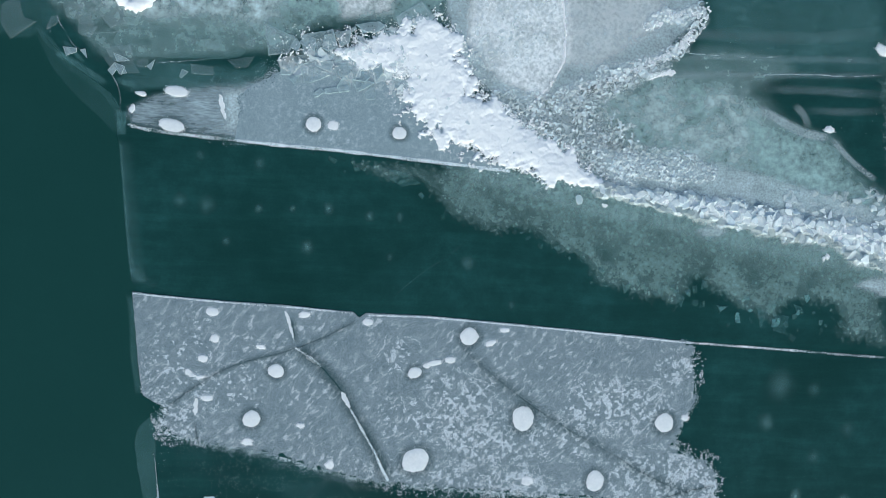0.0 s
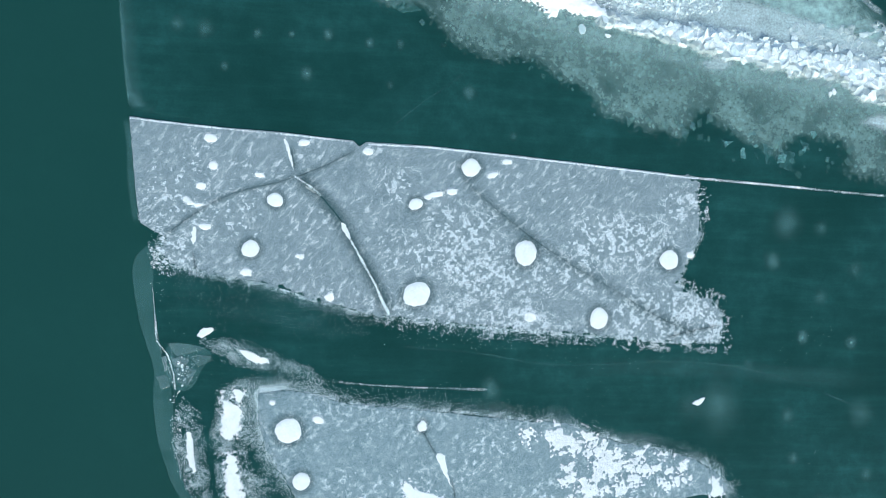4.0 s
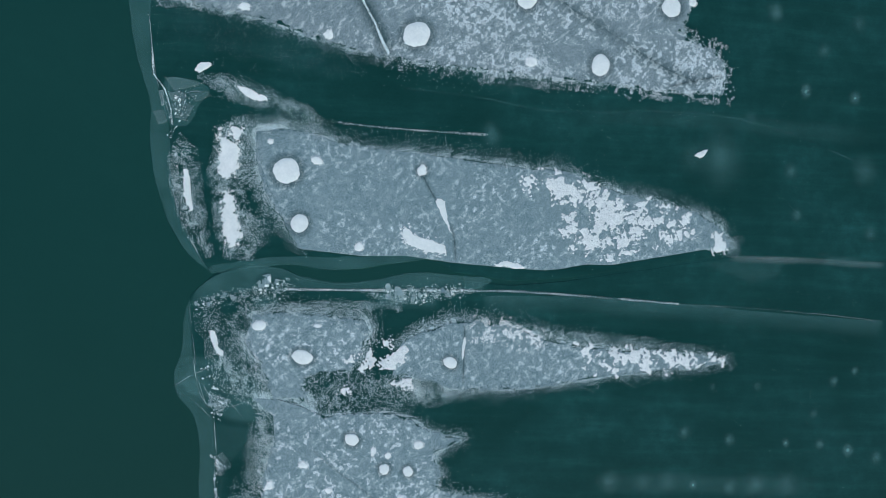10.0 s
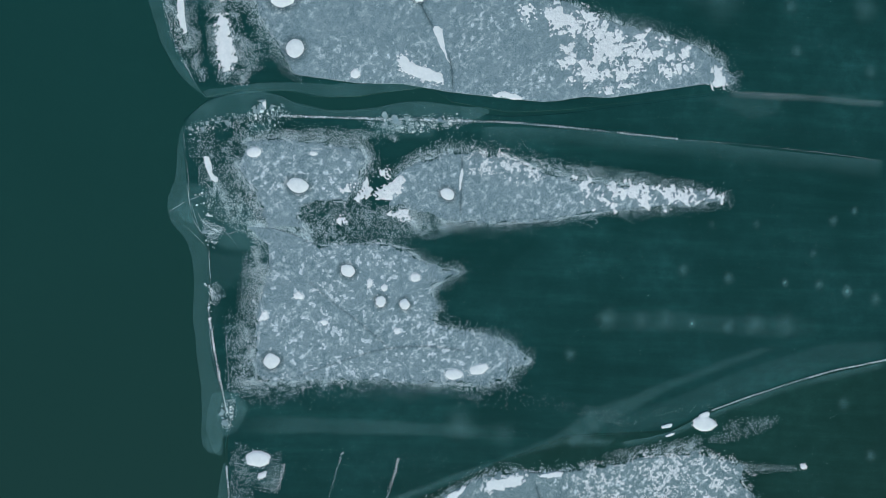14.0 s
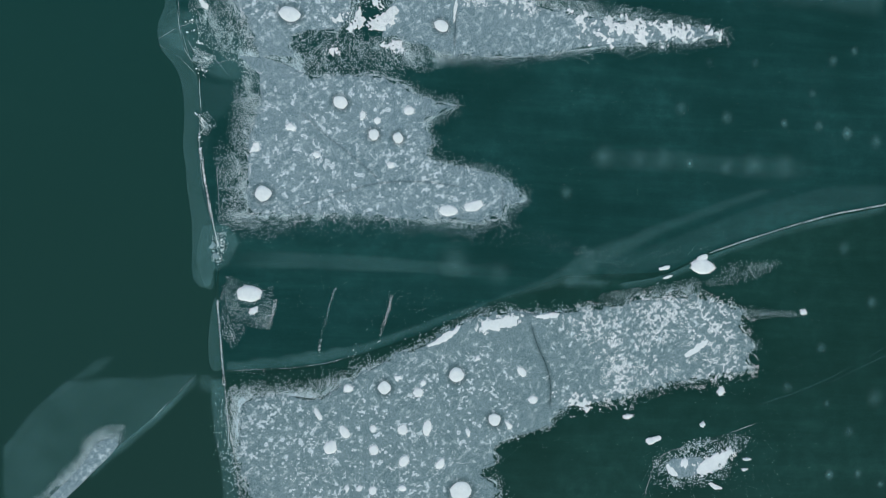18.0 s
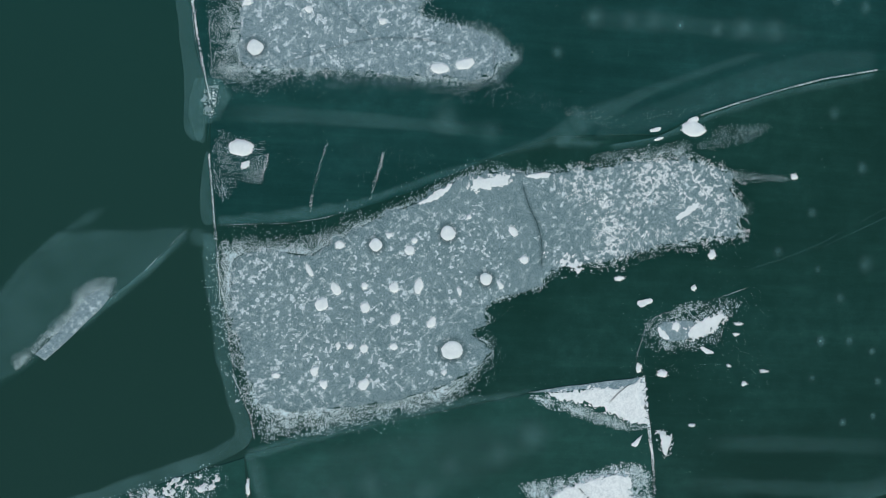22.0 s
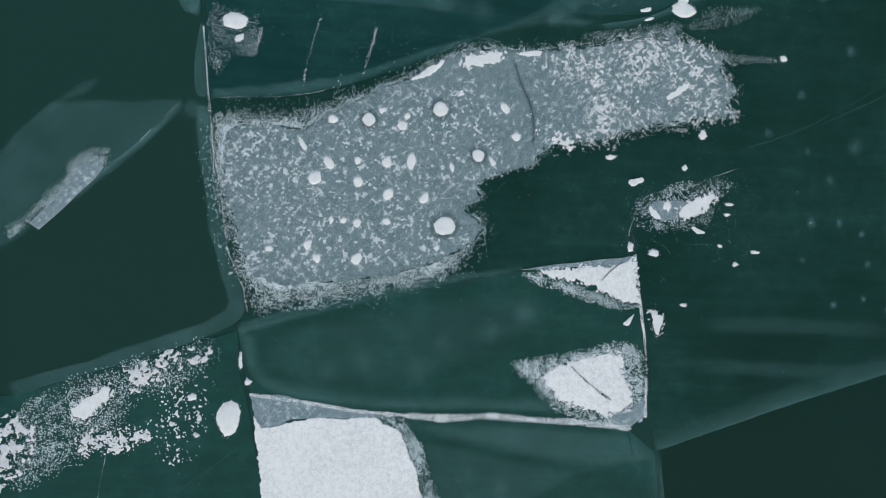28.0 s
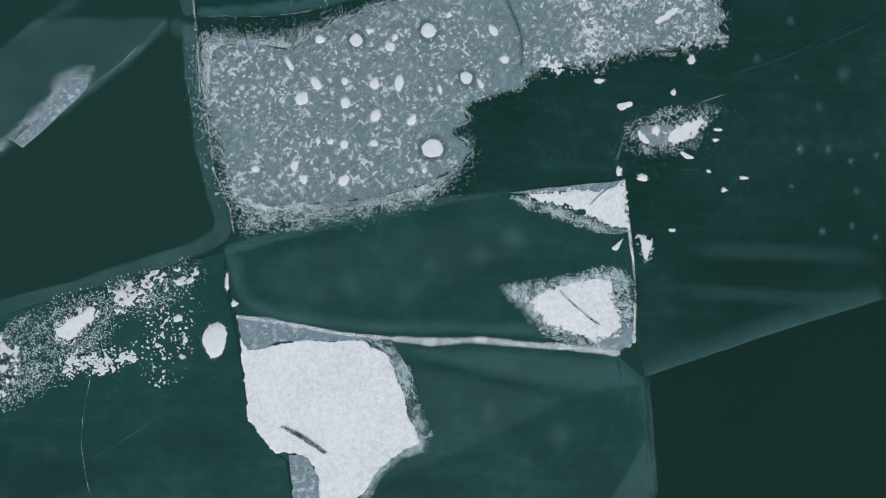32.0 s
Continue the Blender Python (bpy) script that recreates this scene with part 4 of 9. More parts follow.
def crushed(line, widths, height, size, most, seed=1, least=0.1, label="crushed ice of white and clear shards"):
    """A heap of crushed ice: shards at all tilts, some white, some clear."""
    gx, gy, dome = heap_grid(line, widths, 0.036, seed, 0.9)
    wx = gx + 0.5 * size * (vnoise(gx, gy, size, seed + 31) - 0.5)
    wy = gy + 0.5 * size * (vnoise(gx, gy, size, seed + 32) - 0.5)
    ci, cj = np.floor(wx / size), np.floor(wy / size)
    best, z, own = np.full(gx.shape, 99.0), np.zeros(gx.shape), np.zeros(gx.shape)
    for di in (-1, 0, 1):
        for dj in (-1, 0, 1):
            i, j = ci + di, cj + dj
            r = lambda k: lattice(i, j, seed + k)
            px, py = wx - (i + r(1)) * size, wy - (j + r(2)) * size
            turn = 6.283 * r(3)
            u, v = px * np.cos(turn) + py * np.sin(turn), py * np.cos(turn) - px * np.sin(turn)
            d = np.hypot(u, 1.8 * v)
            near = d < best
            best = np.where(near, d, best)
            z = np.where(near, height * r(4) + 0.5 * (r(5) - 0.5) * u + 0.7 * (r(6) - 0.5) * v, z)
            own = np.where(near, r(7), own)
    cover = np.clip(least + (1 - least) * own ** 2.0 * (0.5 + 1.1 * vnoise(gx, gy, 0.9, seed + 41)), 0, 1) * most * np.clip(dome * 2.2, 0, 1)
    z = 0.03 + np.minimum(dome * 1.6, 1) * np.maximum(z + 0.15 * size, 0)
    ob = heap_mesh("crushed_ice", gx, gy, z, dome > 0.02, CRUSH, RIDGE, label, cover)
    ob["kind"] = "stuff"
    return ob


def ice_plate(outline, strength, z=0.05, seed=1, material=None, parent=None):
    """A flat broken plate of clear ice, frosted towards its rim."""
    rng = random.Random(seed)
    pts = dense(outline, 0.25)
    pts = pts + 0.05 * (np.array([[rng.random(), rng.random()] for _ in pts]) - 0.5)
    mid, n = pts.mean(axis=0), len(pts)
    tip = (rng.uniform(-0.05, 0.05), rng.uniform(-0.05, 0.05))
    verts, fade = [], []
    for q, dz, f in ((1.0, -0.04, 1.0), (1.0, 0.0, 1.25), (0.93, 0.012, 1.0), (0.8, 0.014, 0.75)):
        ring = mid + (pts - mid) * q
        verts += [(px, py, z + dz + tip[0] * (px - mid[0]) + tip[1] * (py - mid[1])) for px, py in ring]
        fade += [strength * f] * n
    verts.append((mid[0], mid[1], z + 0.014))
    fade.append(strength * 0.6)
    faces = [(r * n + k, r * n + (k + 1) % n, (r + 1) * n + (k + 1) % n, (r + 1) * n + k) for r in range(3) for k in range(n)]
    faces += [(3 * n + k, 3 * n + (k + 1) % n, 4 * n) for k in range(n)]
    return mesh_object("ice_plate", verts, faces, material or PLATE_ICE, parent or RIDGE, "", fade)


FROSTED = film_material("frosted_slab", (0.86, 0.93, 0.95), 0.8, 0.36, 0.56, 0.45, 0.6, 0.2, fine=5.0)
CLOUD = film_material("cloudy_ice", (0.66, 0.79, 0.8), 0.42, 0.4, 0.6, 0.0, fine=1.6)



# ---- water and floes ----
slab("dark_water", [(-900, -900), (900, -900), (900, 900), (-900, 900)], -1.0, -0.022, WATER)
tagged(bpy.data.objects["dark_water"], "still dark green lake water under a skin of clear new ice", "water", "", "structure")
slab("dark_lead", [(15.9, -66.5), (30.5, -61.2), (90, -40), (90, -130), (17.0, -130)], -0.08, -0.014, DARK_LEAD)
tagged(bpy.data.objects["dark_lead"], "open lead of very dark still water", "water", "", "structure")
slab('dark_water', [(-10.86, -48.55), (-12.12, -50.07), (-14.36, -52.06), (-16.3, -54.03), (-18.8, -56.21), (-23.2, -59.69), (-60, -60), (-60, -72), (-26.78, -67.55), (-15.14, -63.28), (-7.63, -60.47), (-7.09, -59.24), (-7.63, -56.27), (-8.44, -53.93), (-9.5, -48.65)], -0.2, -0.018, POCKET)
tagged(bpy.data.objects["dark_water.001"], "pocket of still dark green-brown water between floes", "water", "", "structure")
floe([(-40, 60), (-21.5, 18), (-20.78, 9.12), (-19.53, 7.79), (-17.59, 6.49), (-16.96, 5.53), (-17.11, 4.23), (-16.9, 3.61), (-16.7, 1.67), (-16.46, -0.93), (-16.14, -3.39), (-4.99, -4.47), (13.45, -5.59), (25.1, -6.15), (120, -9), (120, 60)], 'flat dark clear lake ice over deep water', seed=107)
floe([(-16.07, -3.89), (-15.98, -6.18), (-15.64, -9.14), (-14.43, -9.59), (-15.19, -10.17), (-14.88, -11.82), (-14.91, -12.1), (-14.71, -14.11), (-14.43, -15.84), (-13.74, -17.86), (-13.72, -19.62), (-13.33, -22.27), (-12.5, -23.74), (-11.91, -24.78), (-11.41, -25.29), (-9.7, -24.8), (-7.53, -24.74), (-5.92, -25.01), (-3.57, -24.84), (-1.8, -24.45), (-0.02, -24.18), (1.21, -24.83), (4.27, -25.22), (7.34, -24.95), (16.43, -23.38), (20.65, -23.35), (25.54, -23.48), (120, -27), (120, -9.3), (25.11, -6.25), (13.46, -5.68), (-4.99, -4.56)], 'flat dark clear lake ice over deep water', seed=114)
floe([(-12.52, -26.51), (-12.61, -27.68), (-12.3, -29.72), (-11.97, -31.77), (-11.17, -32.63), (-10.98, -34.41), (-11.06, -36.8), (-10.93, -38.6), (-10.13, -41.31), (-10.06, -44.06), (-9.94, -42.83), (-9.82, -45.19), (-9.58, -47.55), (-9.45, -48.27), (-4.59, -47.94), (-1.94, -47.08), (1.03, -46.01), (4.32, -44.31), (8.58, -42.68), (14.25, -42.29), (16.43, -41.11), (21.21, -39.34), (26.67, -38.04), (120, -31), (120, -27.3), (25.55, -23.6), (20.66, -23.48), (16.44, -23.51), (7.35, -25.13), (4.28, -25.46), (1.23, -25.25), (-1.19, -25.01), (-2.95, -25.52), (-4.72, -25.75), (-6.78, -25.47), (-7.67, -25.04), (-9.7, -24.91), (-11.35, -25.41)], 'flat dark clear lake ice over deep water', seed=121)
floe([(-9.32, -48.62), (-9.17, -49.93), (-9.03, -51.73), (-8.69, -53.54), (-8.35, -55.35), (-8.24, -57.2), (-7.28, -58.05), (-7.09, -59.24), (-7.63, -60.41), (-1.6, -58.85), (7.56, -56.8), (14.01, -55.8), (14.77, -60.19), (15.15, -64.79), (15.73, -66.69), (17.03, -66.34), (20.31, -65.13), (24.3, -63.72), (29.99, -61.9), (120, -38), (120, -31.3), (26.68, -38.11), (21.21, -39.4), (16.44, -41.18), (14.25, -42.36), (8.58, -42.74), (4.32, -44.37), (1.03, -46.07), (-1.94, -47.14), (-4.59, -48)], 'flat dark clear lake ice over deep water', material=DEEP_ICE, seed=128)
floe([(-7.57, -60.49), (-1.6, -58.94), (7.56, -56.89), (13.95, -55.89), (14.67, -60.2), (15.05, -64.8), (14.1, -65.46), (9.51, -65.17), (4.78, -65.05), (0.15, -65), (-2.58, -64.77), (-6.77, -64.05), (-7.27, -62.26)], 'flat dark clear lake ice over deep water', material=GREEN_ICE, seed=135)
floe([(-6.76, -64.14), (-2.58, -64.86), (0.16, -65.09), (4.78, -65.15), (9.51, -65.27), (14.11, -65.55), (15.67, -66.79), (16.04, -69.73), (16.72, -73.58), (18, -110), (-11.5, -110), (-3.44, -73.72), (-3.81, -71.73), (-4.43, -71.34), (-5.67, -69.78), (-6.39, -66.46), (-6.79, -64.95)], 'flat dark clear lake ice over deep water', material=GREEN_ICE, seed=142)
floe([(-18.74, -64.31), (-15.15, -63.13), (-11.49, -61.96), (-7.62, -60.65), (-7.4, -62.86), (-6.99, -64.36), (-6.53, -66.46), (-5.82, -69.78), (-4.48, -71.47), (-3.96, -71.74), (-3.59, -73.72), (-12, -110), (-60, -110), (-60, -70)], 'flat dark clear lake ice over deep water', material=GREEN_ICE, seed=149)

def joint(line, wide, material=None):
    """Filler added a little below two floes, to keep shade out of their gap."""
    pts = rough(line, 0.04, 1.5, 0.5, 107, False)
    t = np.gradient(pts, axis=0)
    t /= np.maximum(np.hypot(t[:, 0], t[:, 1]), 1e-6)[:, None]
    off = wide * np.stack([-t[:, 1], t[:, 0]], 1)
    ob = slab("joint_filler", np.vstack([pts + off, (pts - off)[::-1]]), -0.045, -0.008, material or BLACK_ICE, bevel=0.004)
    return tagged(ob, "filler sheet added under the joint of two floes to keep shade out", "ice floe", "", "structure")


joint([(-16.0, -3.7), (-4.99, -4.51), (13.45, -5.63), (25.1, -6.2), (60, -7.6)], 0.3)
joint([(8.0, -24.95), (16.43, -23.44), (20.65, -23.41), (25.54, -23.54), (60, -25.1)], 0.2)
joint([(-9.3, -48.45), (-4.59, -47.97), (-1.94, -47.11), (1.03, -46.04), (4.32, -44.34), (8.58, -42.71), (14.25, -42.32), (16.43, -41.14), (21.21, -39.37), (26.67, -38.07), (60, -35.4)], 0.2, DEEP_ICE)
joint([(-7.5, -60.45), (-1.6, -58.9), (7.56, -56.85), (13.9, -55.85)], 0.2, DEEP_ICE)
joint([(-6.7, -64.1), (-2.58, -64.82), (0.16, -65.05), (4.78, -65.1), (9.51, -65.22), (14.1, -65.5)], 0.2, GREEN_ICE)

# ---- ice rims along the lead ----
rim_plate([(-21.19, 9.52), (-20.22, 8.17), (-18.97, 6.98), (-17.44, 6.07), (-17.14, 4.52), (-16.86, 4.67), (-16.88, 5.67), (-17.87, 6.76), (-19.53, 7.93), (-20.5, 9.14)], 0.3, 'translucent submerged rim of a floe', seed=156)
rim_plate([(-21.19, 9.52), (-20.49, 7.74), (-19.24, 6.26), (-17.7, 4.92), (-17.28, 4.37), (-17.08, 4.52), (-17.36, 5.93), (-18.97, 6.98), (-20.22, 8.17)], 0.16, 'translucent submerged rim of a floe', seed=163)
film([(-17.18, 5.57), (-16.57, 5.49), (-16.61, 4.26), (-17.11, 4.23)], 0.6, 'frosted corner of a floe', soft=0.092, cell=0.06, amount=0.03, seed=170)
band([(-16.94, 4.1), (-16.83, 2.53), (-16.63, 0.81), (-16.52, -0.93), (-16.2, -3.25)], (-0.061, 0, 0.214, 0.735,), [0, 0.55, 0.2, 0], 'pale melting rim of a floe', seed=177)
band([(-16.08, -3.83), (-15.89, -6.48), (-15.64, -9.14)], (-0.429, -0.276, 0,), [0, 0.35, 0.35], 'pale submerged rim of a floe', amount=0.02, seed=184)
film([(-16.4, -1.51), (-16.14, -3.39), (-14.61, -3.55), (-15.41, -2.99), (-15.93, -2.36)], 0.5, 'pale melting corner of a floe', soft=0.306, seed=191)
rim_plate([(-14.3, -9.84), (-15.52, -10.4), (-16.0, -11.42), (-15.76, -12.99), (-15.31, -14.99), (-14.72, -16.42), (-14.78, -18.47), (-14.37, -21.1), (-13.32, -23.75), (-11.55, -25.38), (-11.91, -24.78), (-12.5, -23.59), (-13.33, -22.27), (-13.71, -19.91), (-13.74, -17.86), (-14.43, -15.84), (-14.71, -14.11), (-14.91, -12.1), (-14.57, -10.65)], 0.42, 'translucent submerged rim of a floe', seed=198)
rim_plate([(-14.21, -15.31), (-12.94, -15.3), (-11.62, -15.75), (-12.35, -16.59), (-12.73, -17.69), (-13.74, -18.01), (-14.19, -16.7)], 0.5, 'milky broken ice at a floe edge', seed=205)
frost_field([(-14.06, -15.68), (-12.51, -15.78), (-12.76, -17.25), (-13.61, -17.71)], 0.12, 'crushed ice at a floe edge', soft=0.4, coarse=0.3, fine=0.4, seed=212)
hair_line([(-13.9, -15.59), (-13.77, -16.4), (-13.25, -17.26), (-12.92, -16.67)], 0.03, 0.6, 'thin white crack in a floe corner', seed=219)
hair_line([(-13.77, -16.4), (-12.64, -15.93), (-11.93, -15.99)], 0.03, 0.6, 'thin white crack in a floe corner', seed=226)
hair_line([(-13.25, -17.26), (-12.49, -16.65)], 0.03, 0.6, 'thin white crack in a floe corner', seed=233)
hair_line([(-14.91, -12.1), (-14.71, -14.11), (-14.43, -15.84), (-13.75, -17.28), (-13.68, -18.44)], 0.034425, 0.7, 'thin rime line on a floe edge', seed=240)
hair_line([(-13.64, -20.8), (-13.15, -22.56), (-12.5, -23.74), (-11.96, -24.78)], 0.034425, 0.84, 'thin rime line on a floe edge', seed=247)
rim_plate([(-12.38, -26.36), (-11.4, -25.44), (-9.41, -24.84), (-7.67, -24.96), (-6.78, -25.41), (-4.72, -25.69), (-2.96, -25.46), (-1.19, -24.89), (1.22, -25.01), (3.66, -25.13), (2.46, -25.79), (1.25, -25.85), (-3.24, -25.98), (-7.64, -26.07), (-9.66, -26.29), (-11.66, -26.76), (-12.44, -27.38)], 0.45, 'translucent submerged rim of a floe', seed=254)
rim_plate([(-11.84, -25.02), (-9.99, -24.64), (-7.69, -24.31), (-4.77, -24.31), (-1.82, -23.97), (-0.02, -24.18), (-1.8, -24.45), (-3.57, -24.81), (-5.92, -24.98), (-7.1, -24.72), (-8.54, -24.85), (-10.55, -25.19), (-11.55, -25.45)], 0.38, 'translucent submerged rim of a floe', seed=261)
film([(-9.37, -26.21), (-7.64, -26.13), (-7.61, -27.16), (-9.63, -27.31)], 0.55, 'frosted broken ice at a joint', soft=0.49, seed=268)
film([(-3.24, -25.83), (1.85, -25.67), (0.67, -26.33), (0.39, -26.94), (-2.9, -27), (-3.28, -26.36)], 0.6, 'milky broken ice at a joint', soft=0.49, seed=275)
rim_plate([(-12.52, -26.51), (-12.9, -27.69), (-12.78, -29.29), (-13.5, -31.38), (-12.12, -32.8), (-11.79, -34.43), (-11.88, -36.82), (-11.47, -39.22), (-11.24, -41.63), (-11.32, -43.16), (-10.88, -44.07), (-10.07, -43.75), (-10.19, -41.32), (-10.77, -39.2), (-11.06, -36.8), (-10.98, -34.41), (-11.22, -32.78), (-11.97, -31.77), (-12.3, -29.72), (-12.54, -27.97)], 0.4, 'translucent submerged rim of a floe', seed=282)
film([(-13.27, -31.23), (-12.44, -29.73), (-10.15, -29.63), (-8.96, -30.77), (-8.09, -32.52), (-8.3, -33.43), (-10.34, -33.2), (-11.51, -32.64)], 0.45, 'cracked milky ice at a floe corner', soft=0.306, seed=289)
film([(-11.21, -33.23), (-8.89, -33.15), (-9.15, -34.35), (-10.28, -35.58), (-10.78, -38.6), (-11.06, -36.8)], 0.18, 'milky ice at a floe edge', soft=0.245, seed=296)
film([(-10.45, -40.41), (-9.42, -40.54), (-8.95, -41.6), (-9.36, -42.68), (-10.23, -43.14), (-10.56, -41.63)], 0.45, 'pale blister of ice on a floe edge', soft=0.092, seed=303)
hair_line([(-13.35, -31.38), (-12.14, -30.6), (-10.15, -29.69)], 0.032, 0.7, 'thin white rime on a floe edge', seed=310)
hair_line([(-12.3, -29.72), (-11.97, -31.77), (-11.17, -32.63)], 0.037, 0.7, 'thin white rime on a floe edge', seed=317)
hair_line([(-10.29, -29.64), (-9.25, -30.78), (-8.34, -31.94)], 0.037, 0.7, 'thin white rime on a floe edge', seed=324)
hair_line([(-11.99, -30.88), (-10.94, -32.62), (-9.21, -31.97)], 0.028, 0.7, 'thin white rime on a floe edge', seed=331)
hair_line([(-12.56, -27.1), (-12.39, -28.55), (-12.14, -30.3)], 0.032, 0.7, 'thin white rime on a floe edge', seed=338)
hair_line([(-11.16, -32.78), (-11.01, -34.41), (-11.06, -36.8), (-10.84, -38.6), (-10.29, -40.71)], 0.03, 0.7, 'thin white rime on a floe edge', seed=345)
hair_line([(-10.19, -36.78), (-10.08, -38.59), (-9.92, -40.4)], 0.028, 0.7, 'thin white rime on a floe edge', seed=352)
frost_field([(-11.02, -35.16), (-10.73, -34.85), (-10.34, -35.59), (-10.71, -35.95)], 0.5, 'crushed ice at a floe edge', soft=0.25, seed=359)
hair_line([(-13.32, -31.58), (-12.25, -32.02), (-11.51, -32.79), (-11.07, -33.22)], 0.022, 0.6, 'thin white crack in a floe corner', seed=366)
hair_line([(-12.14, -30.6), (-11.76, -31.76), (-11.45, -32.64)], 0.022, 0.6, 'thin white crack in a floe corner', seed=373)
hair_line([(-11.76, -31.76), (-10.52, -31.95), (-9.47, -33.17)], 0.022, 0.6, 'thin white crack in a floe corner', seed=380)
hair_line([(-10.15, -29.69), (-9.61, -30.2), (-8.81, -30.91), (-8.58, -31.65), (-8.76, -32.7)], 0.022, 0.6, 'thin white crack in a floe corner', seed=387)
hair_line([(-10.98, -30.85), (-9.8, -31.69), (-8.76, -32.7)], 0.022, 0.6, 'thin white crack in a floe corner', seed=394)
hair_line([(-10.52, -31.95), (-11.16, -32.78)], 0.022, 0.6, 'thin white crack in a floe corner', seed=401)
hair_line([(-12.08, -26.78), (-11.09, -26.44), (-10.51, -26.59), (-9.66, -26.14)], 0.022, 0.6, 'thin white crack in a floe corner', seed=408)
hair_line([(-8.53, -25.5), (-7.65, -25.63), (-7.49, -26.27), (-7.97, -26.59), (-8.5, -26.32)], 0.022, 0.6, 'thin white crack in a floe corner', seed=415)
hair_line([(-3.08, -26.21), (-2.05, -25.86), (-1.15, -26.02), (-0.68, -26.48)], 0.022, 0.6, 'thin white crack in a floe corner', seed=422)
hair_line([(-2.03, -26.3), (-0.54, -26.11), (0.22, -26.5)], 0.022, 0.6, 'thin white crack in a floe corner', seed=429)
BROKEN = tagged(new('broken_ice'), 'angular chips of clear and white ice along a joint', 'broken ice')
ice_blocks([(-12.22, -27.14), (-11.51, -26.81), (-10.52, -26.42), (-9.66, -26.2)], [0.24, 0.24, 0.24, 0.24], 14, 0.15, 0.45, 0.05, seed=56, tilt=18, parent=BROKEN)
ice_blocks([(-9.38, -25.92), (-8.53, -25.5), (-7.64, -26.13)], [0.24, 0.37, 0.24], 12, 0.2, 0.6, 0.05, seed=57, tilt=18, parent=BROKEN)
ice_blocks([(-3.08, -26.06), (-1.74, -26.05), (0.05, -25.97), (1.25, -25.85)], [0.18, 0.37, 0.43, 0.24], 20, 0.2, 0.55, 0.05, seed=58, tilt=18, parent=BROKEN)
ice_blocks([(-11.38, -32.04), (-11.16, -32.78), (-10.78, -33.06)], [0.18, 0.31, 0.24], 9, 0.15, 0.4, 0.05, seed=59, tilt=18, parent=BROKEN)
ice_blocks([(-12.23, -27.27), (-11.66, -26.96), (-10.66, -26.68)], [0.3, 0.3, 0.3], 19, 0.07, 0.22, 0.04, seed=80, tilt=18, material=SHARD, parent=BROKEN)
ice_blocks([(-11.73, -30.22), (-11.27, -31.11), (-10.76, -32.14), (-10.94, -33.05)], [0.35, 0.35, 0.35, 0.35], 30, 0.06, 0.20, 0.04, seed=81, tilt=18, material=SHARD, parent=BROKEN)
ice_blocks([(-13.76, -16.15), (-13.24, -16.7), (-13.55, -17.72), (-13.71, -18.45)], [0.35, 0.35, 0.35, 0.35], 30, 0.06, 0.22, 0.04, seed=82, tilt=18, material=SHARD, parent=BROKEN)
ice_blocks([(-11.09, -35.01), (-10.85, -35.45), (-11.01, -36.06)], [0.22, 0.22, 0.22], 19, 0.06, 0.22, 0.04, seed=83, tilt=18, material=SHARD, parent=BROKEN)
ice_blocks([(-13.69, -19.17), (-12.83, -19.84), (-12.43, -18.52)], [0.5, 0.5, 0.5], 14, 0.05, 0.15, 0.04, seed=84, tilt=18, material=SHARD, parent=BROKEN)
ice_blocks([(-2.44, -26.02), (-0.93, -26.33), (0.26, -25.92), (1.78, -25.87)], [0.35, 0.35, 0.35, 0.35], 36, 0.06, 0.22, 0.04, seed=85, tilt=18, material=SHARD, parent=BROKEN)
ice_blocks([(-9.22, -26.28), (-8.36, -25.8), (-7.76, -26.52)], [0.3, 0.3, 0.3], 16, 0.06, 0.25, 0.04, seed=86, tilt=18, material=SHARD, parent=BROKEN)
ice_blocks([(-11.15, -34.94), (-10.99, -35.5), (-10.87, -37.53)], [0.18, 0.18, 0.18], 16, 0.06, 0.19, 0.04, seed=87, tilt=18, material=SHARD, parent=BROKEN)
ice_blocks([(-9.96, -41.43), (-9.6, -41.86), (-9.99, -42.32)], [0.25, 0.25, 0.25], 19, 0.06, 0.21, 0.04, seed=88, tilt=18, material=SHARD, parent=BROKEN)
frost_field([(-11.39, -31.75), (-10.37, -32.01), (-10.79, -32.77), (-11.22, -32.63)], 0.45, 'crushed ice at a floe edge', soft=0.3, seed=436)
frost_field([(-10.19, -41.32), (-9.7, -41), (-9.54, -41.61), (-9.8, -42.68), (-10.16, -42.53)], 0.5, 'crushed ice at a floe edge', soft=0.25, seed=443)
frost_field([(-12.37, -26.94), (-10.52, -26.36), (-7.65, -25.63), (-7.05, -26.1), (-9.36, -26.65), (-11.93, -27.3)], 0.32, 'crushed ice along a joint', soft=0.35, seed=450)
frost_field([(-3.53, -26.08), (-1.16, -25.76), (1.25, -25.7), (2.16, -25.86), (0.67, -26.33), (-2.61, -26.69)], 0.34, 'crushed ice along a joint', soft=0.3, seed=457)
seam([(-7.64, -26.07), (-3.24, -25.98), (1.25, -25.85), (4.3, -25.76), (7.39, -25.86), (10.53, -26.01), (13.71, -26.17)], 0.049, 'crumbs of ice along a joint', cover=0.28, seed=464)
hair_line([(13.71, -26.17), (17.91, -26.29), (21.86, -26.49), (25.79, -26.79)], 0.035, 0.4, 'crumbs of ice along a joint', seed=471)
band([(2.78, -26.08), (7.39, -25.92), (13.71, -26.17), (20.21, -26.56), (25.79, -26.79)], (-1.041, -0.367, 0,), [0, 0.25, 0.4], 'milky strip of layered ice below a joint', seed=478)
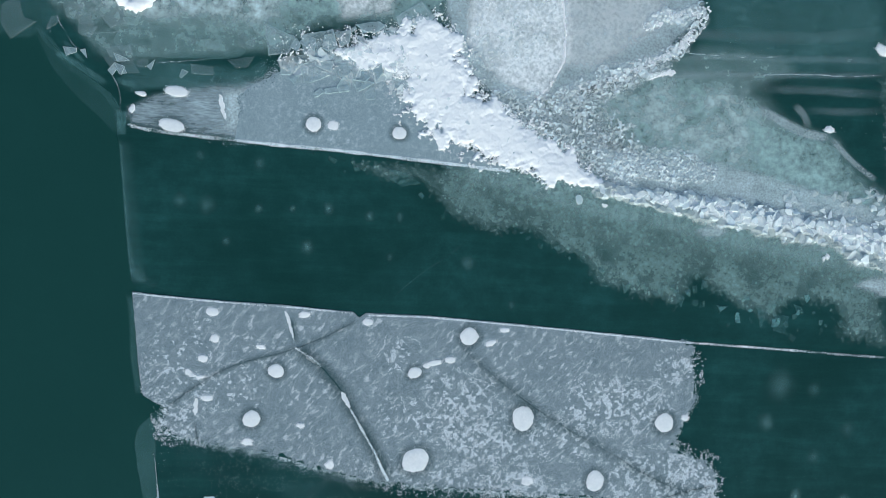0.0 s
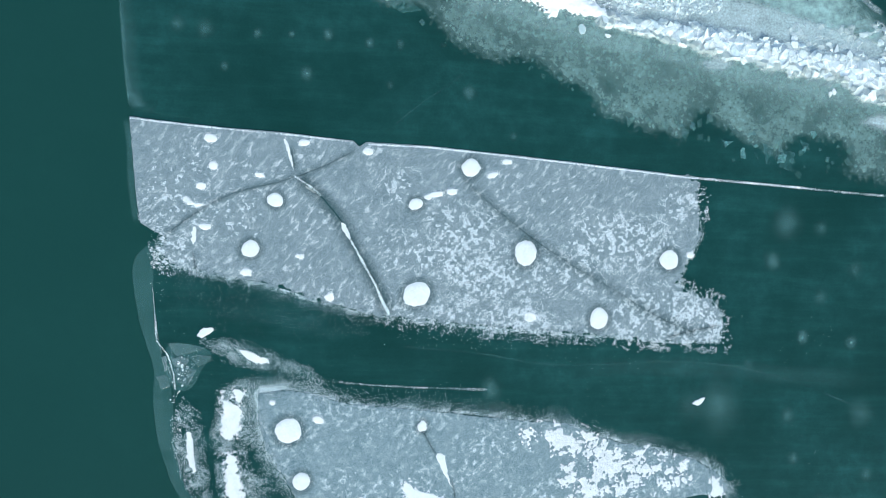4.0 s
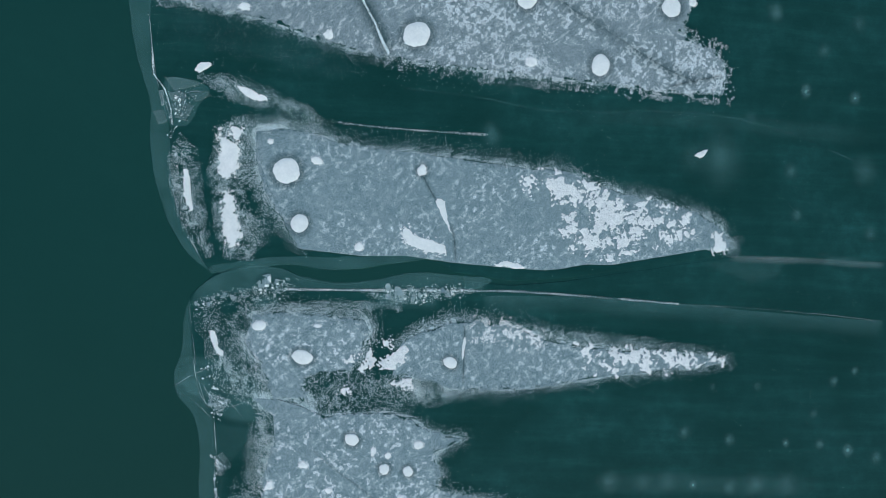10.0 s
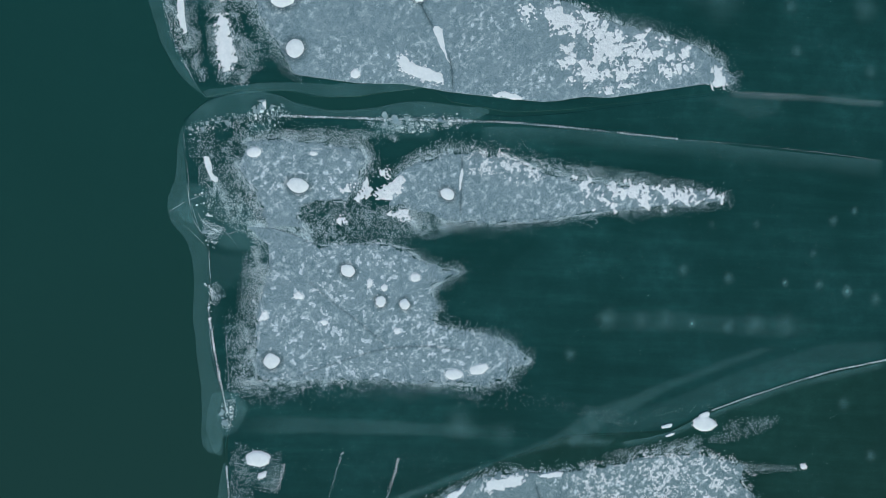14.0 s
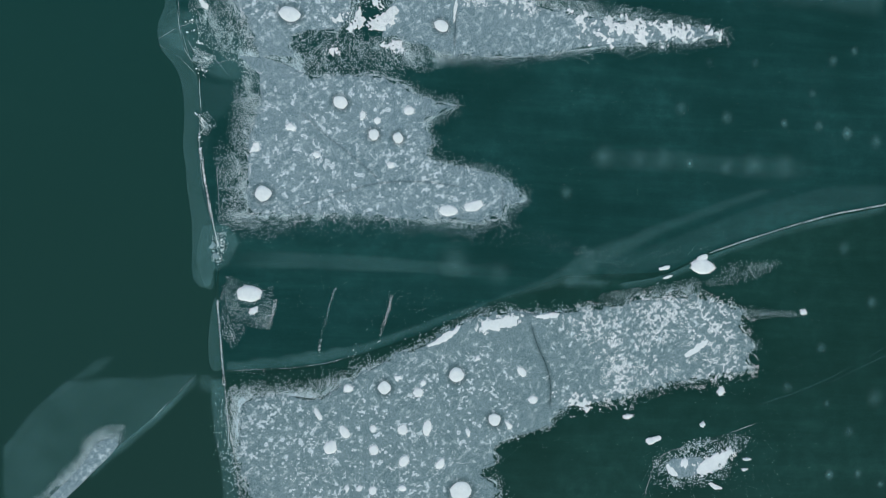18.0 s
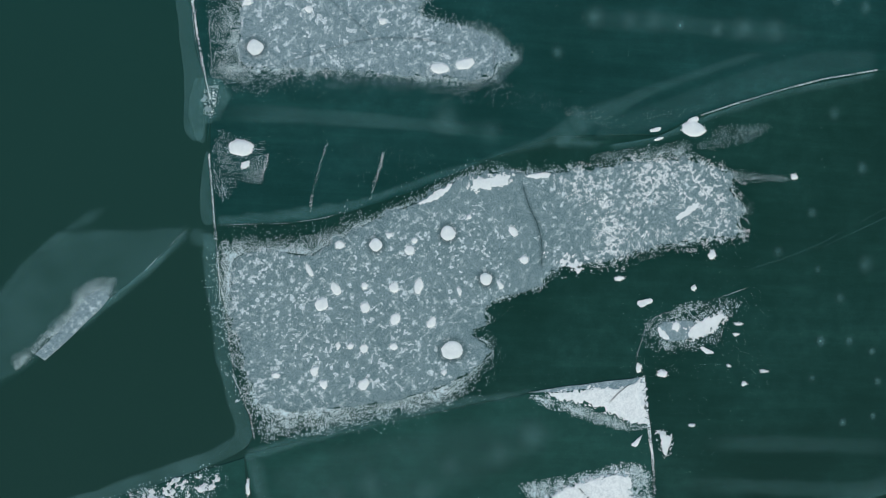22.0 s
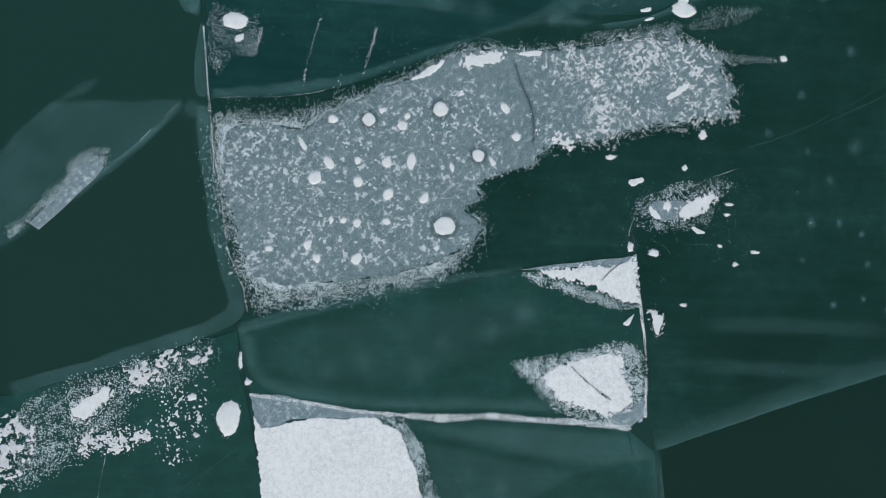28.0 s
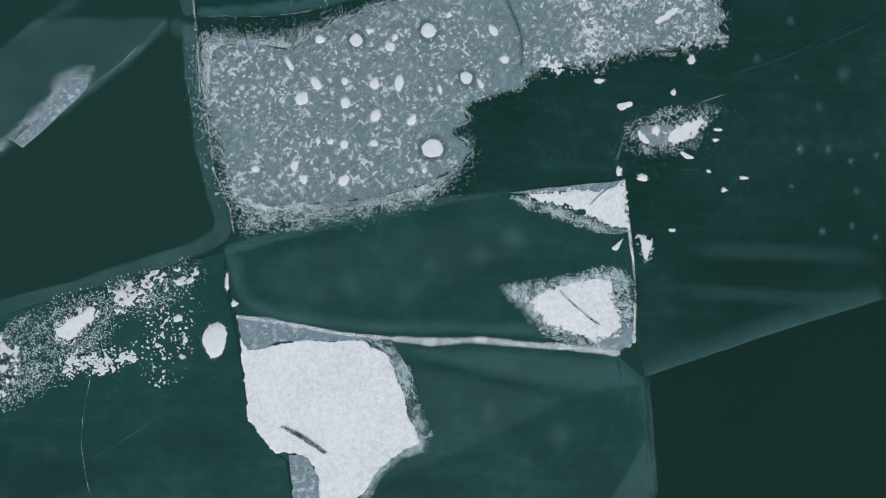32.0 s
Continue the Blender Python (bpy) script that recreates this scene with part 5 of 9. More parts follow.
band([(16.43, -23.45), (20.66, -23.41), (25.54, -23.54)], (-0.367, -0.184, 0, 0.092,), [0, 0.12, 0.18, 0], 'pale layered ice on a floe edge', material=PALE, seed=485)
film([(16.75, -23.43), (20, -23.45), (19.43, -24.66), (17.83, -25.05), (14.54, -23.97)], 0.2, 'milky fold of layered ice', soft=0.367, seed=492)
film([(21.29, -23.01), (25.53, -23.42), (25.56, -23.79), (22.66, -23.81)], 0.3, 'milky fold of layered ice', soft=0.184, seed=499)
film([(1.82, -24.98), (2.74, -25.11), (3.07, -25.76), (1.71, -25.89)], 0.35, 'milky broken ice at a joint', soft=0.184, seed=506)
rim_plate([(-10.86, -40.81), (-10.58, -40.65), (-10.38, -41.67), (-10.23, -42.84), (-10.03, -44.01), (-10.49, -44.03), (-10.97, -43.02), (-11.06, -41.99)], 0.35, 'translucent submerged rim of a floe', seed=513)
film([(-10.4, -40.79), (-9.48, -40.75), (-8.83, -41.45), (-9.15, -42.35), (-10.01, -42.68), (-10.36, -42.26)], 0.35, 'pale blister of ice on a floe edge', soft=0.153, seed=520)
rim_plate([(-10.02, -44.16), (-10.33, -45.8), (-10.26, -48.32), (-9.39, -48.29), (-9.62, -46.36), (-9.83, -44.89)], 0.38, 'translucent submerged rim of a floe', seed=527)
band([(-9.58, -42.46), (-6.54, -42.33), (-3, -42.42), (0.59, -42.45), (5.47, -42.65)], (-0.49, -0.245, 0.245, 0.49,), [0, 0.3, 0.26, 0], 'faint milky streak in clear ice', ends=3.0, seed=534)
bubble_cloud(2.39, -42.17, 0.88, 0.49, '', squash=1.0, seed=541)
bubble_cloud(4.86, -42.67, 0.68, 0.33, '', squash=1.0, seed=548)
film([(-20.53, -52.42), (-18.9, -50.33), (-17.52, -49.03), (-15.84, -48.84), (-10.86, -48.43), (-12.11, -50.31), (-14.35, -52.2), (-16.31, -53.97), (-18.8, -56.15), (-20.46, -57.06)], 0.3, 'milky finger of rafted young ice', soft=0.153, seed=555)
film([(-21.07, -53.31), (-19.71, -51.67), (-17.52, -49.12), (-15.86, -47.75), (-14.82, -47.6), (-15.57, -48.47), (-16.68, -48.95), (-18.89, -50.91), (-21.07, -53.75)], 0.22, 'milky layer of rafted young ice', soft=0.184, seed=562)
band([(-10.86, -48.49), (-12.12, -50.01), (-14.36, -52), (-16.31, -53.97)], (0, 0.122, 0.429,), [0.6, 0.45, 0], 'pale folded edge of young ice', seed=569)
hair_line([(-10.86, -48.49), (-12.12, -49.86), (-13.24, -51.08)], 0.02754, 0.7, 'thin bright line on folded ice', seed=576)
film([(-9.43, -47.85), (-6.96, -47.53), (-4.62, -47.16), (-1.96, -46.56), (0.11, -45.74), (2.2, -44.9), (4.31, -44.13), (4.33, -44.49), (2.52, -45.17), (0.13, -46.16), (-1.94, -47.08), (-4.6, -47.82), (-6.94, -48.19), (-9.42, -48.38)], 0.42, 'pale overlapping rim of a floe', soft=0.092, seed=583)
film([(4.31, -44.07), (7.33, -42.73), (9.44, -41.17), (14.71, -39.17), (18.81, -37.52), (21.07, -37.22), (18.85, -38.26), (14.75, -39.88), (11.05, -41.96), (9.85, -42.99), (6.76, -43.73), (4.33, -44.49)], 0.28, 'milky layer of rafted ice', soft=0.367, seed=590)
film([(10.42, -41.99), (14.77, -40.1), (19.5, -38.17), (22.71, -37.14), (26.59, -36.82), (26.67, -38.01), (22.83, -38.89), (16.43, -41.05), (14.24, -42.2), (10.47, -42.91)], 0.17, 'faint milky layer of rafted ice', soft=0.306, seed=597)
film([(8.12, -42.85), (9.19, -42.34), (10.46, -42.75), (11.42, -42.87), (10.5, -43.37), (8.62, -43.44)], 0.6, 'pale broken ice at a joint', soft=0.429, seed=604)
film([(9.11, -40.87), (10.07, -41.14), (10.3, -42.61), (9.52, -42.64)], 0.3, 'pale broken ice at a joint', soft=0.245, seed=611)
band([(11.43, -43.03), (14.26, -42.45), (16.44, -41.27), (21.22, -39.47), (26.68, -38.14)], (-0.429, -0.245, 0,), [0, 0.22, 0.5], 'pale rim of a floe', seed=618)
hair_line([(-9.42, -48.32), (-6.94, -48.16), (-4.59, -47.91), (-2.24, -47.21)], 0.025245, 0.63, 'hair line on a floe rim', seed=625)
band([(-9.47, -48.65), (-9.27, -51), (-8.73, -53.35), (-8.33, -56.31), (-7.41, -58.36), (-7.16, -59.61), (-7.92, -60.48), (-11.49, -61.96), (-15.15, -63.13), (-19.01, -64.43)], (-0.827, -0.643, 0,), [0, 0.42, 0.42], 'translucent submerged rim of a floe', amount=0.03, seed=632)
film([(-10.8, -48.45), (-9.5, -48.65), (-9.26, -51.3), (-9.57, -50.73), (-10.04, -49.58), (-10.77, -49.33)], 0.3, 'milky corner of rafted young ice', soft=0.245, seed=639)
hair_line([(-9.57, -47.47), (-9.42, -49.24), (-9.22, -50.71), (-9.16, -52.48), (-8.53, -54.08), (-8.21, -56.3)], 0.03672, 0.84, 'thin rime on a floe edge', seed=646)
hair_line([(-7.34, -57.9), (-7.07, -58.79), (-7.16, -59.61), (-7.64, -60.17)], 0.03672, 0.84, 'thin rime on a floe edge', seed=653)
film([(-7.64, -60.23), (-4.58, -59.13), (-0.42, -58.1), (3.82, -57.16), (7.55, -56.68), (7.72, -56.92), (4.46, -57.57), (-1.6, -59.06), (-6.02, -60.34), (-7.47, -60.91)], 0.4, 'pale overlapping rim of a floe', soft=0.092, seed=660)
band([(-7.53, -60.7), (-7.05, -62.85), (-5.88, -64.02), (-2.59, -64.59), (1.67, -64.77), (6.32, -64.57), (11.09, -64.75)], (0, 0.306, 0.918,), [0.1, 0.4, 0], 'milky rim inside a floe', seed=667)
film([(-6.86, -61.34), (-3.97, -59.71), (3.25, -58.18), (8.22, -57.64), (10.2, -59.12), (7.74, -61.09), (1.63, -63.78), (-3.81, -63.96), (-6.22, -62.82)], 0.13, 'faint milky ice over dark water', soft=1.224, seed=674)
film([(-2.57, -65.08), (1.69, -65.2), (9.51, -65.23), (14.11, -65.55), (15.66, -66.66), (17.03, -66.34), (15.44, -67.5), (12.85, -67.87), (9.62, -67.63), (5.47, -66.78), (1.1, -65.71)], 0.36, 'milky layered ice below a joint', soft=0.673, seed=681)
film([(2.35, -66.23), (11.23, -67.91), (15.67, -66.79), (11.25, -68.38), (7.51, -70.34), (3.82, -72.11), (0.18, -73.39), (0.7, -71.22), (3.09, -69.32)], 0.18, 'faint milky layer of rafted ice', soft=0.429, seed=688)
band([(15.67, -66.79), (17.03, -66.34), (20.31, -65.13), (24.3, -63.72), (29.99, -61.84)], (0, 0.367, 1.224,), [0.5, 0.3, 0], 'milky rim of a floe above dark water', seed=695)
film([(14.24, -73.28), (15, -71.99), (16.05, -70.05), (16.9, -71.81), (16.4, -73.9), (14.1, -73.92)], 0.35, 'milky broken ice at a floe edge', soft=0.276, seed=702)
band([(16.07, -66.91), (16.4, -69.72), (16.88, -73.58)], (-0.735, -0.122, 0,), [0, 0.25, 0.3], 'milky rim of a floe', seed=709)
band([(14.56, -67.52), (14.82, -68.31), (15.85, -69.25), (16.25, -71.98)], (-0.049, -0.018, 0.018, 0.049,), [0, 0.8, 0.8, 0], 'dark hair crack in clear ice', material=DARK_ICE, name='hair_crack', category='crack', amount=0.08, seed=716)
band([(15.85, -67.17), (16.14, -69.73), (16.38, -71.97)], (-0.049, -0.018, 0.018, 0.049,), [0, 0.8, 0.8, 0], 'dark hair crack in clear ice', material=DARK_ICE, name='hair_crack', category='crack', amount=0.08, seed=723)
band([(14.11, -65.55), (14.44, -67.2)], (-0.049, -0.018, 0.018, 0.049,), [0, 0.8, 0.8, 0], 'dark hair crack in clear ice', material=DARK_ICE, name='hair_crack', category='crack', amount=0.08, seed=730)
band([(17.36, -59.45), (21.36, -59.45), (25.79, -59.44), (29.86, -59.54)], (-0.612, -0.245, 0.245, 0.612,), [0, 0.18, 0.18, 0], 'faint milky streak in clear ice', ends=3.0, seed=737)
band([(16.15, -61.8), (20.81, -61.89), (25.93, -62.04), (29.97, -61.58)], (-0.551, -0.22, 0.22, 0.551,), [0, 0.15, 0.15, 0], 'faint milky streak in clear ice', ends=3.0, seed=744)
band([(9.18, -36.29), (14.29, -36.16), (18.56, -36.37), (22.88, -36.26)], (-0.673, -0.306, 0.306, 0.673,), [0, 0.16, 0.16, 0], 'faint milky streak in clear ice', ends=3.0, seed=751)
band([(6.9, -16.22), (13.13, -15.88), (19.57, -16.31), (25.07, -16.47)], (-0.612, -0.245, 0.245, 0.612,), [0, 0.1, 0.1, 0], 'faint milky streak in clear ice', ends=3.0, seed=758)

# ---- bubble clouds in the clear ice ----
bubble_cloud(-12.51, 0.92, 0.47, 0.58, '', squash=1.0, seed=765)
bubble_cloud(-13.9, 1.07, 0.36, 0.41, '', squash=1.0, seed=772)
bubble_cloud(-9.89, 0.8, 0.23, 0.58, '', squash=1.0, seed=779)
bubble_cloud(-8.16, 0.87, 0.18, 0.49, '', squash=1.0, seed=786)
bubble_cloud(-6.29, 0.94, 0.29, 0.66, '', squash=1.0, seed=793)
bubble_cloud(-4.16, 0.65, 0.26, 0.58, '', squash=1.0, seed=800)
bubble_cloud(-2.55, 0.65, 0.23, 0.49, '', squash=1.0, seed=807)
bubble_cloud(-7.34, -1.08, 0.34, 0.58, '', squash=1.0, seed=814)
bubble_cloud(1.15, -1.64, 0.36, 0.66, '', squash=1.0, seed=821)
bubble_cloud(-11.52, -0.94, 0.23, 0.41, '', squash=1.0, seed=828)
bubble_cloud(-9.9, 3.14, 0.31, 0.41, '', squash=1.0, seed=835)
bubble_cloud(-12.91, 3.43, 0.26, 0.33, '', squash=1.0, seed=842)
bubble_cloud(-3.01, -1.46, 0.21, 0.33, '', squash=1.0, seed=849)
bubble_cloud(3.6, -3.82, 0.23, 0.33, '', squash=1.0, seed=856)
bubble_cloud(18.28, -9.9, 0.52, 0.58, '', squash=1.0, seed=863)
bubble_cloud(20.98, -8.08, 0.42, 0.49, '', squash=1.0, seed=870)
bubble_cloud(18.97, -7.8, 0.62, 0.41, '', squash=1.0, seed=877)
bubble_cloud(23.15, -10.3, 0.47, 0.41, '', squash=1.0, seed=884)
bubble_cloud(19.03, -7.88, 0.88, 0.49, '', squash=1.0, seed=891)
bubble_cloud(18.37, -10.03, 0.36, 0.58, '', squash=1.0, seed=898)
bubble_cloud(20.31, -14.17, 0.34, 0.82, '', squash=1.0, seed=905)
bubble_cloud(23.17, -14.39, 0.34, 0.66, '', squash=1.0, seed=912)
bubble_cloud(19.72, -18.57, 0.42, 0.58, '', squash=1.0, seed=919)
bubble_cloud(20.2, -21.03, 0.36, 0.49, '', squash=1.0, seed=926)
bubble_cloud(23.98, -18.4, 0.73, 0.58, '', squash=1.0, seed=933)
bubble_cloud(17.27, -15.76, 0.39, 0.25, '', squash=1.0, seed=940)
bubble_cloud(21.24, -11.89, 0.39, 0.33, '', squash=1.0, seed=947)
bubble_cloud(24.56, -21.9, 0.39, 0.41, '', squash=1.0, seed=954)
bubble_cloud(10.28, -36.17, 0.62, 0.63, '', squash=1.0, seed=961)
bubble_cloud(12.2, -36.21, 0.47, 0.49, '', squash=1.0, seed=968)
bubble_cloud(13.65, -36.11, 0.57, 0.53, '', squash=1.0, seed=975)
bubble_cloud(15.11, -36.3, 0.23, 0.82, '', squash=1.0, seed=982)
bubble_cloud(17.24, -36.4, 0.42, 0.66, '', squash=1.0, seed=989)
bubble_cloud(18.71, -36.21, 0.62, 0.63, '', squash=1.0, seed=996)
bubble_cloud(20.53, -36.16, 0.68, 0.53, '', squash=1.0, seed=1003)
bubble_cloud(17.07, -33.71, 0.36, 0.53, '', squash=1.0, seed=1010)
bubble_cloud(20.37, -33.83, 0.26, 0.66, '', squash=1.0, seed=1017)
bubble_cloud(22.37, -33.87, 0.29, 0.66, '', squash=1.0, seed=1024)
bubble_cloud(24.07, -34.2, 0.34, 0.82, '', squash=1.0, seed=1031)
bubble_cloud(8.32, -38.19, 0.36, 0.49, '', squash=1.0, seed=1038)
bubble_cloud(14.45, -33.31, 0.36, 0.41, '', squash=1.0, seed=1045)
bubble_cloud(22.96, -30.27, 0.31, 0.58, '', squash=1.0, seed=1052)
bubble_cloud(24.18, -29.65, 0.26, 0.49, '', squash=1.0, seed=1059)
bubble_cloud(21.92, -32.12, 0.26, 0.41, '', squash=1.0, seed=1066)
bubble_cloud(25.79, -34.57, 0.36, 0.49, '', squash=1.0, seed=1073)
bubble_cloud(18.52, -30.65, 0.26, 0.33, '', squash=1.0, seed=1080)
bubble_cloud(15.91, -30.75, 0.23, 0.25, '', squash=1.0, seed=1087)
bubble_cloud(24.28, -40.62, 0.42, 0.63, '', squash=1.0, seed=1094)
bubble_cloud(26.71, -49.02, 0.52, 0.46, '', squash=1.0, seed=1101)
bubble_cloud(23.32, -46.22, 0.31, 0.53, '', squash=1.0, seed=1108)
bubble_cloud(26.15, -43.57, 0.36, 0.46, '', squash=1.0, seed=1115)
bubble_cloud(21.47, -48.51, 0.31, 0.36, '', squash=1.0, seed=1122)
bubble_cloud(25.32, -51.0, 0.31, 0.41, '', squash=1.0, seed=1129)
bubble_cloud(23.86, -49.42, 0.23, 0.41, '', squash=1.0, seed=1136)
bubble_cloud(7.82, -59.22, 0.78, 0.49, '', squash=1.0, seed=1143)
bubble_cloud(24.28, -53.51, 0.29, 0.74, '', squash=1.0, seed=1150)
bubble_cloud(25.99, -53.42, 0.26, 0.66, '', squash=1.0, seed=1157)
bubble_cloud(27.4, -53.99, 0.23, 0.66, '', squash=1.0, seed=1164)
bubble_cloud(28.94, -53.59, 0.23, 0.66, '', squash=1.0, seed=1171)
bubble_cloud(27.84, -55.7, 0.23, 0.66, '', squash=1.0, seed=1178)
bubble_cloud(27.67, -57.73, 0.21, 0.82, '', squash=1.0, seed=1185)
bubble_cloud(25.89, -58.13, 0.23, 0.66, '', squash=1.0, seed=1192)
bubble_cloud(29.2, -58.32, 0.23, 0.53, '', squash=1.0, seed=1199)
bubble_cloud(23.88, -55.63, 0.21, 0.41, '', squash=1.0, seed=1206)
bubble_cloud(6.13, -60.22, 0.78, 0.33, '', squash=1.0, seed=1213)
bubble_cloud(11.01, -70.13, 0.83, 0.41, '', squash=1.0, seed=1220)
bubble_cloud(6.98, -68.94, 0.68, 0.41, '', squash=1.0, seed=1227)
bubble_cloud(-0.88, -62.03, 0.73, 0.3, '', squash=1.0, seed=1234)
bubble_cloud(2.2, -62.53, 0.68, 0.25, '', squash=1.0, seed=1241)
bubble_cloud(-2.66, -62.7, 0.62, 0.25, '', squash=1.0, seed=1248)
bubble_cloud(3.36, -60.95, 0.57, 0.3, '', squash=1.0, seed=1255)
bubble_cloud(11.33, -63.01, 0.39, 0.17, '', squash=1.0, seed=1262)
bubble_cloud(9.16, -71.74, 0.52, 0.3, '', squash=1.0, seed=1269)
bubble_cloud(-11.5, -70.18, 0.65, 0.2, '', squash=1.0, seed=1276)
bubble_cloud(-16.01, -71.44, 0.57, 0.2, '', squash=1.0, seed=1283)

# ---- grey snow crust under the ridge ----
film([(-16.56, 4.78), (-16.69, 5.68), (-15.58, 6.37), (-13.69, 7.05), (-10.58, 7.45), (-9.43, 7.22), (-9.64, 4.14), (-11.65, 4.27), (-14.48, 4.48)], 0.95, 'streaks of thin snow on clear ice', soft=0.367, material=STREAK, seed=1290)
film([(-14.53, 6.94), (-10.58, 7.51), (-9.43, 7.22), (-9.35, 4.1), (-11.64, 4.22), (-14.2, 4.44)], 1.2, 'streaks of thin snow on clear ice', soft=1.347, material=STREAK, sharp=[(1, 4)], seed=1297)
film([(-12.28, 7.07), (-10.3, 7.52), (-9.43, 7.22), (-9.35, 4.1), (-11.07, 4.24), (-12.11, 4.48)], 1.0, 'streaks of thin snow on clear ice', soft=0.796, material=PALE, sharp=[(1, 4)], seed=1304)
frost_field([(-12.56, 6.76), (-10.58, 7.39), (-10.22, 4.29), (-12.22, 4.48)], 0.22, 'fine frost on clear ice', soft=0.8, seed=1311)
frost_field([(-16.51, 4.84), (-15.58, 6.14), (-10.58, 7.16), (-10.22, 4.29), (-14.48, 4.54)], 0.1, 'streaks of frost on clear ice', soft=0.5, stretch=(0.3, 1), fine=0.5, seed=1318)
snow_crust([(-11.22, 4.29), (-10.97, 5.7), (-11.13, 6.5), (-10.29, 7.18), (-9.16, 7.87), (-7.74, 8.42), (-6.01, 8.52), (-3.64, 7.84), (-1.84, 7.06), (0.04, 4.79), (3.28, 3.36), (0.09, 3.57), (-2.91, 3.79), (-5.86, 4), (-8.77, 4.12)], 'thin grey snow crust streaked by wind beside the ridge', amount=0.05, material=CRUST_THIN, fringes=[(1, 4, 0.7, 0.5)], seed=1325)
snow_mound(-14.16, 6.62, 0.612, 0.276, -0.07, 'small white snow mound on thin grey crust', seed=1332)
snow_mound(-14.38, 4.89, 0.673, 0.367, -0.17, 'small white snow mound on thin grey crust', seed=1339)
snow_mound(-7.21, 5.31, 0.429, 0.429, 0.0, 'small white snow mound on thin grey crust', seed=1346)
snow_mound(-6.19, 5.3, 0.306, 0.276, 0.0, 'small white snow mound on thin grey crust', seed=1353)
snow_mound(-2.75, 5.07, 0.429, 0.367, 0.0, 'small white snow mound on thin grey crust', seed=1360)
snow_mound(-16.35, 5.62, 0.153, 0.214, -0.35, 'tiny white snow mound on clear dark ice', ring=False, seed=1367)
snow_mound(-15.92, 6.41, 0.276, 0.122, -0.17, 'tiny white snow mound on clear dark ice', ring=False, seed=1374)
snow_drift([(-12.04, 6.62), (-11.93, 6.51), (-11.74, 6), (-11.64, 5.26), (-11.79, 5.42), (-11.97, 5.88), (-12.06, 6.27)], 'narrow white snow drift in an ice crack', seed=1381)
seam([(-16.5, 4.78), (-15.61, 4.6), (-13.35, 4.42), (-11.07, 4.27), (-8.77, 4.12), (-5.86, 4), (-2.91, 3.79), (0.09, 3.57), (3.12, 3.35)], 0.073, 'bright white rime along the edge of a floe', cover=1.0, seed=1388)

# ---- upper grey snow crust ----
snow_crust([(-16.19, -3.74), (-14.95, -3.84), (-11.74, -4.05), (-7.78, -4.22), (-4.9, -4.44), (-4.49, -4.73), (-4.18, -4.48), (-0.81, -4.53), (2.15, -4.72), (6.38, -4.99), (10.38, -5.29), (13.37, -5.52), (13.83, -5.86), (13.75, -6.71), (14, -7.75), (14.25, -8.8), (13.96, -9.27), (13.61, -9.74), (13.32, -10.67), (12.98, -11.44), (13.6, -11.81), (14.76, -12.14), (15.49, -12.78), (15.67, -13.64), (15.53, -14.57), (12.43, -14.61), (8.66, -14.37), (3.74, -14.11), (-0.48, -13.81), (-2.57, -13.65), (-4.64, -13.34), (-6.98, -12.72), (-9.02, -12.1), (-11.02, -11.77), (-12.44, -11.48), (-14.14, -11.21), (-14.57, -10.51), (-14.3, -9.84), (-15.56, -9.16), (-15.81, -7.58), (-16, -5.61)], 'large grey snow crust mottled white with healed cracks', material=GREY_SLANT, fringes=[(26, 37, 0.5, 0.7), (11, 26, 0.16, 0.7)], seed=1395)
snow_mound(-12.12, -4.64, 0.367, 0.245, -0.09, '', seed=1402)
snow_mound(-11.96, -6.05, 0.245, 0.245, 0.0, '', seed=1409)
snow_mound(-12.55, -7.1, 0.276, 0.214, 0.0, '', seed=1416)
snow_mound(-8.78, -7.69, 0.459, 0.398, 0.0, '', seed=1423)
snow_mound(-9.97, -10.28, 0.52, 0.49, 0.0, '', seed=1430)
snow_mound(-7.37, -4.66, 0.337, 0.184, 0.17, '', seed=1437)
snow_mound(-4.05, -4.94, 0.306, 0.214, 0.0, '', seed=1444)
snow_mound(1.38, -5.58, 0.551, 0.551, 0.0, '', seed=1451)
snow_mound(3.31, -5.18, 0.306, 0.153, 0.0, '', seed=1458)
snow_mound(2.56, -5.9, 0.337, 0.184, 0.35, '', seed=1465)
snow_mound(-1.25, -12.38, 0.796, 0.704, 0.61, '', seed=1472)
snow_mound(4.51, -10.01, 0.643, 0.735, 0.0, '', seed=1479)
snow_mound(12.44, -10.09, 0.582, 0.612, 0.0, '', seed=1486)
snow_mound(8.68, -13.4, 0.551, 0.643, 0.0, '', seed=1493)
snow_mound(-1.47, -7.62, 0.429, 0.337, 0.44, '', seed=1500)
snow_mound(-13.3, -7.82, 0.184, 0.184, 0.0, 'small faint white snow patch on grey crust', ring=False, uneven=0.35, height=0.03, material=WHITE, seed=1507)
snow_mound(-9.58, -6.41, 0.245, 0.122, 0.0, 'small faint white snow patch on grey crust', ring=False, uneven=0.35, height=0.03, material=WHITE, seed=1514)
snow_mound(-7.41, -10.58, 0.245, 0.153, 0.0, 'small faint white snow patch on grey crust', ring=False, uneven=0.35, height=0.03, material=WHITE, seed=1521)
snow_mound(-10.17, -11.48, 0.337, 0.214, 0.0, 'small faint white snow patch on grey crust', ring=False, uneven=0.35, height=0.03, material=WHITE, seed=1528)
snow_mound(-5.82, -12.67, 0.245, 0.306, 0.0, 'small faint white snow patch on grey crust', ring=False, uneven=0.35, height=0.03, material=WHITE, seed=1535)
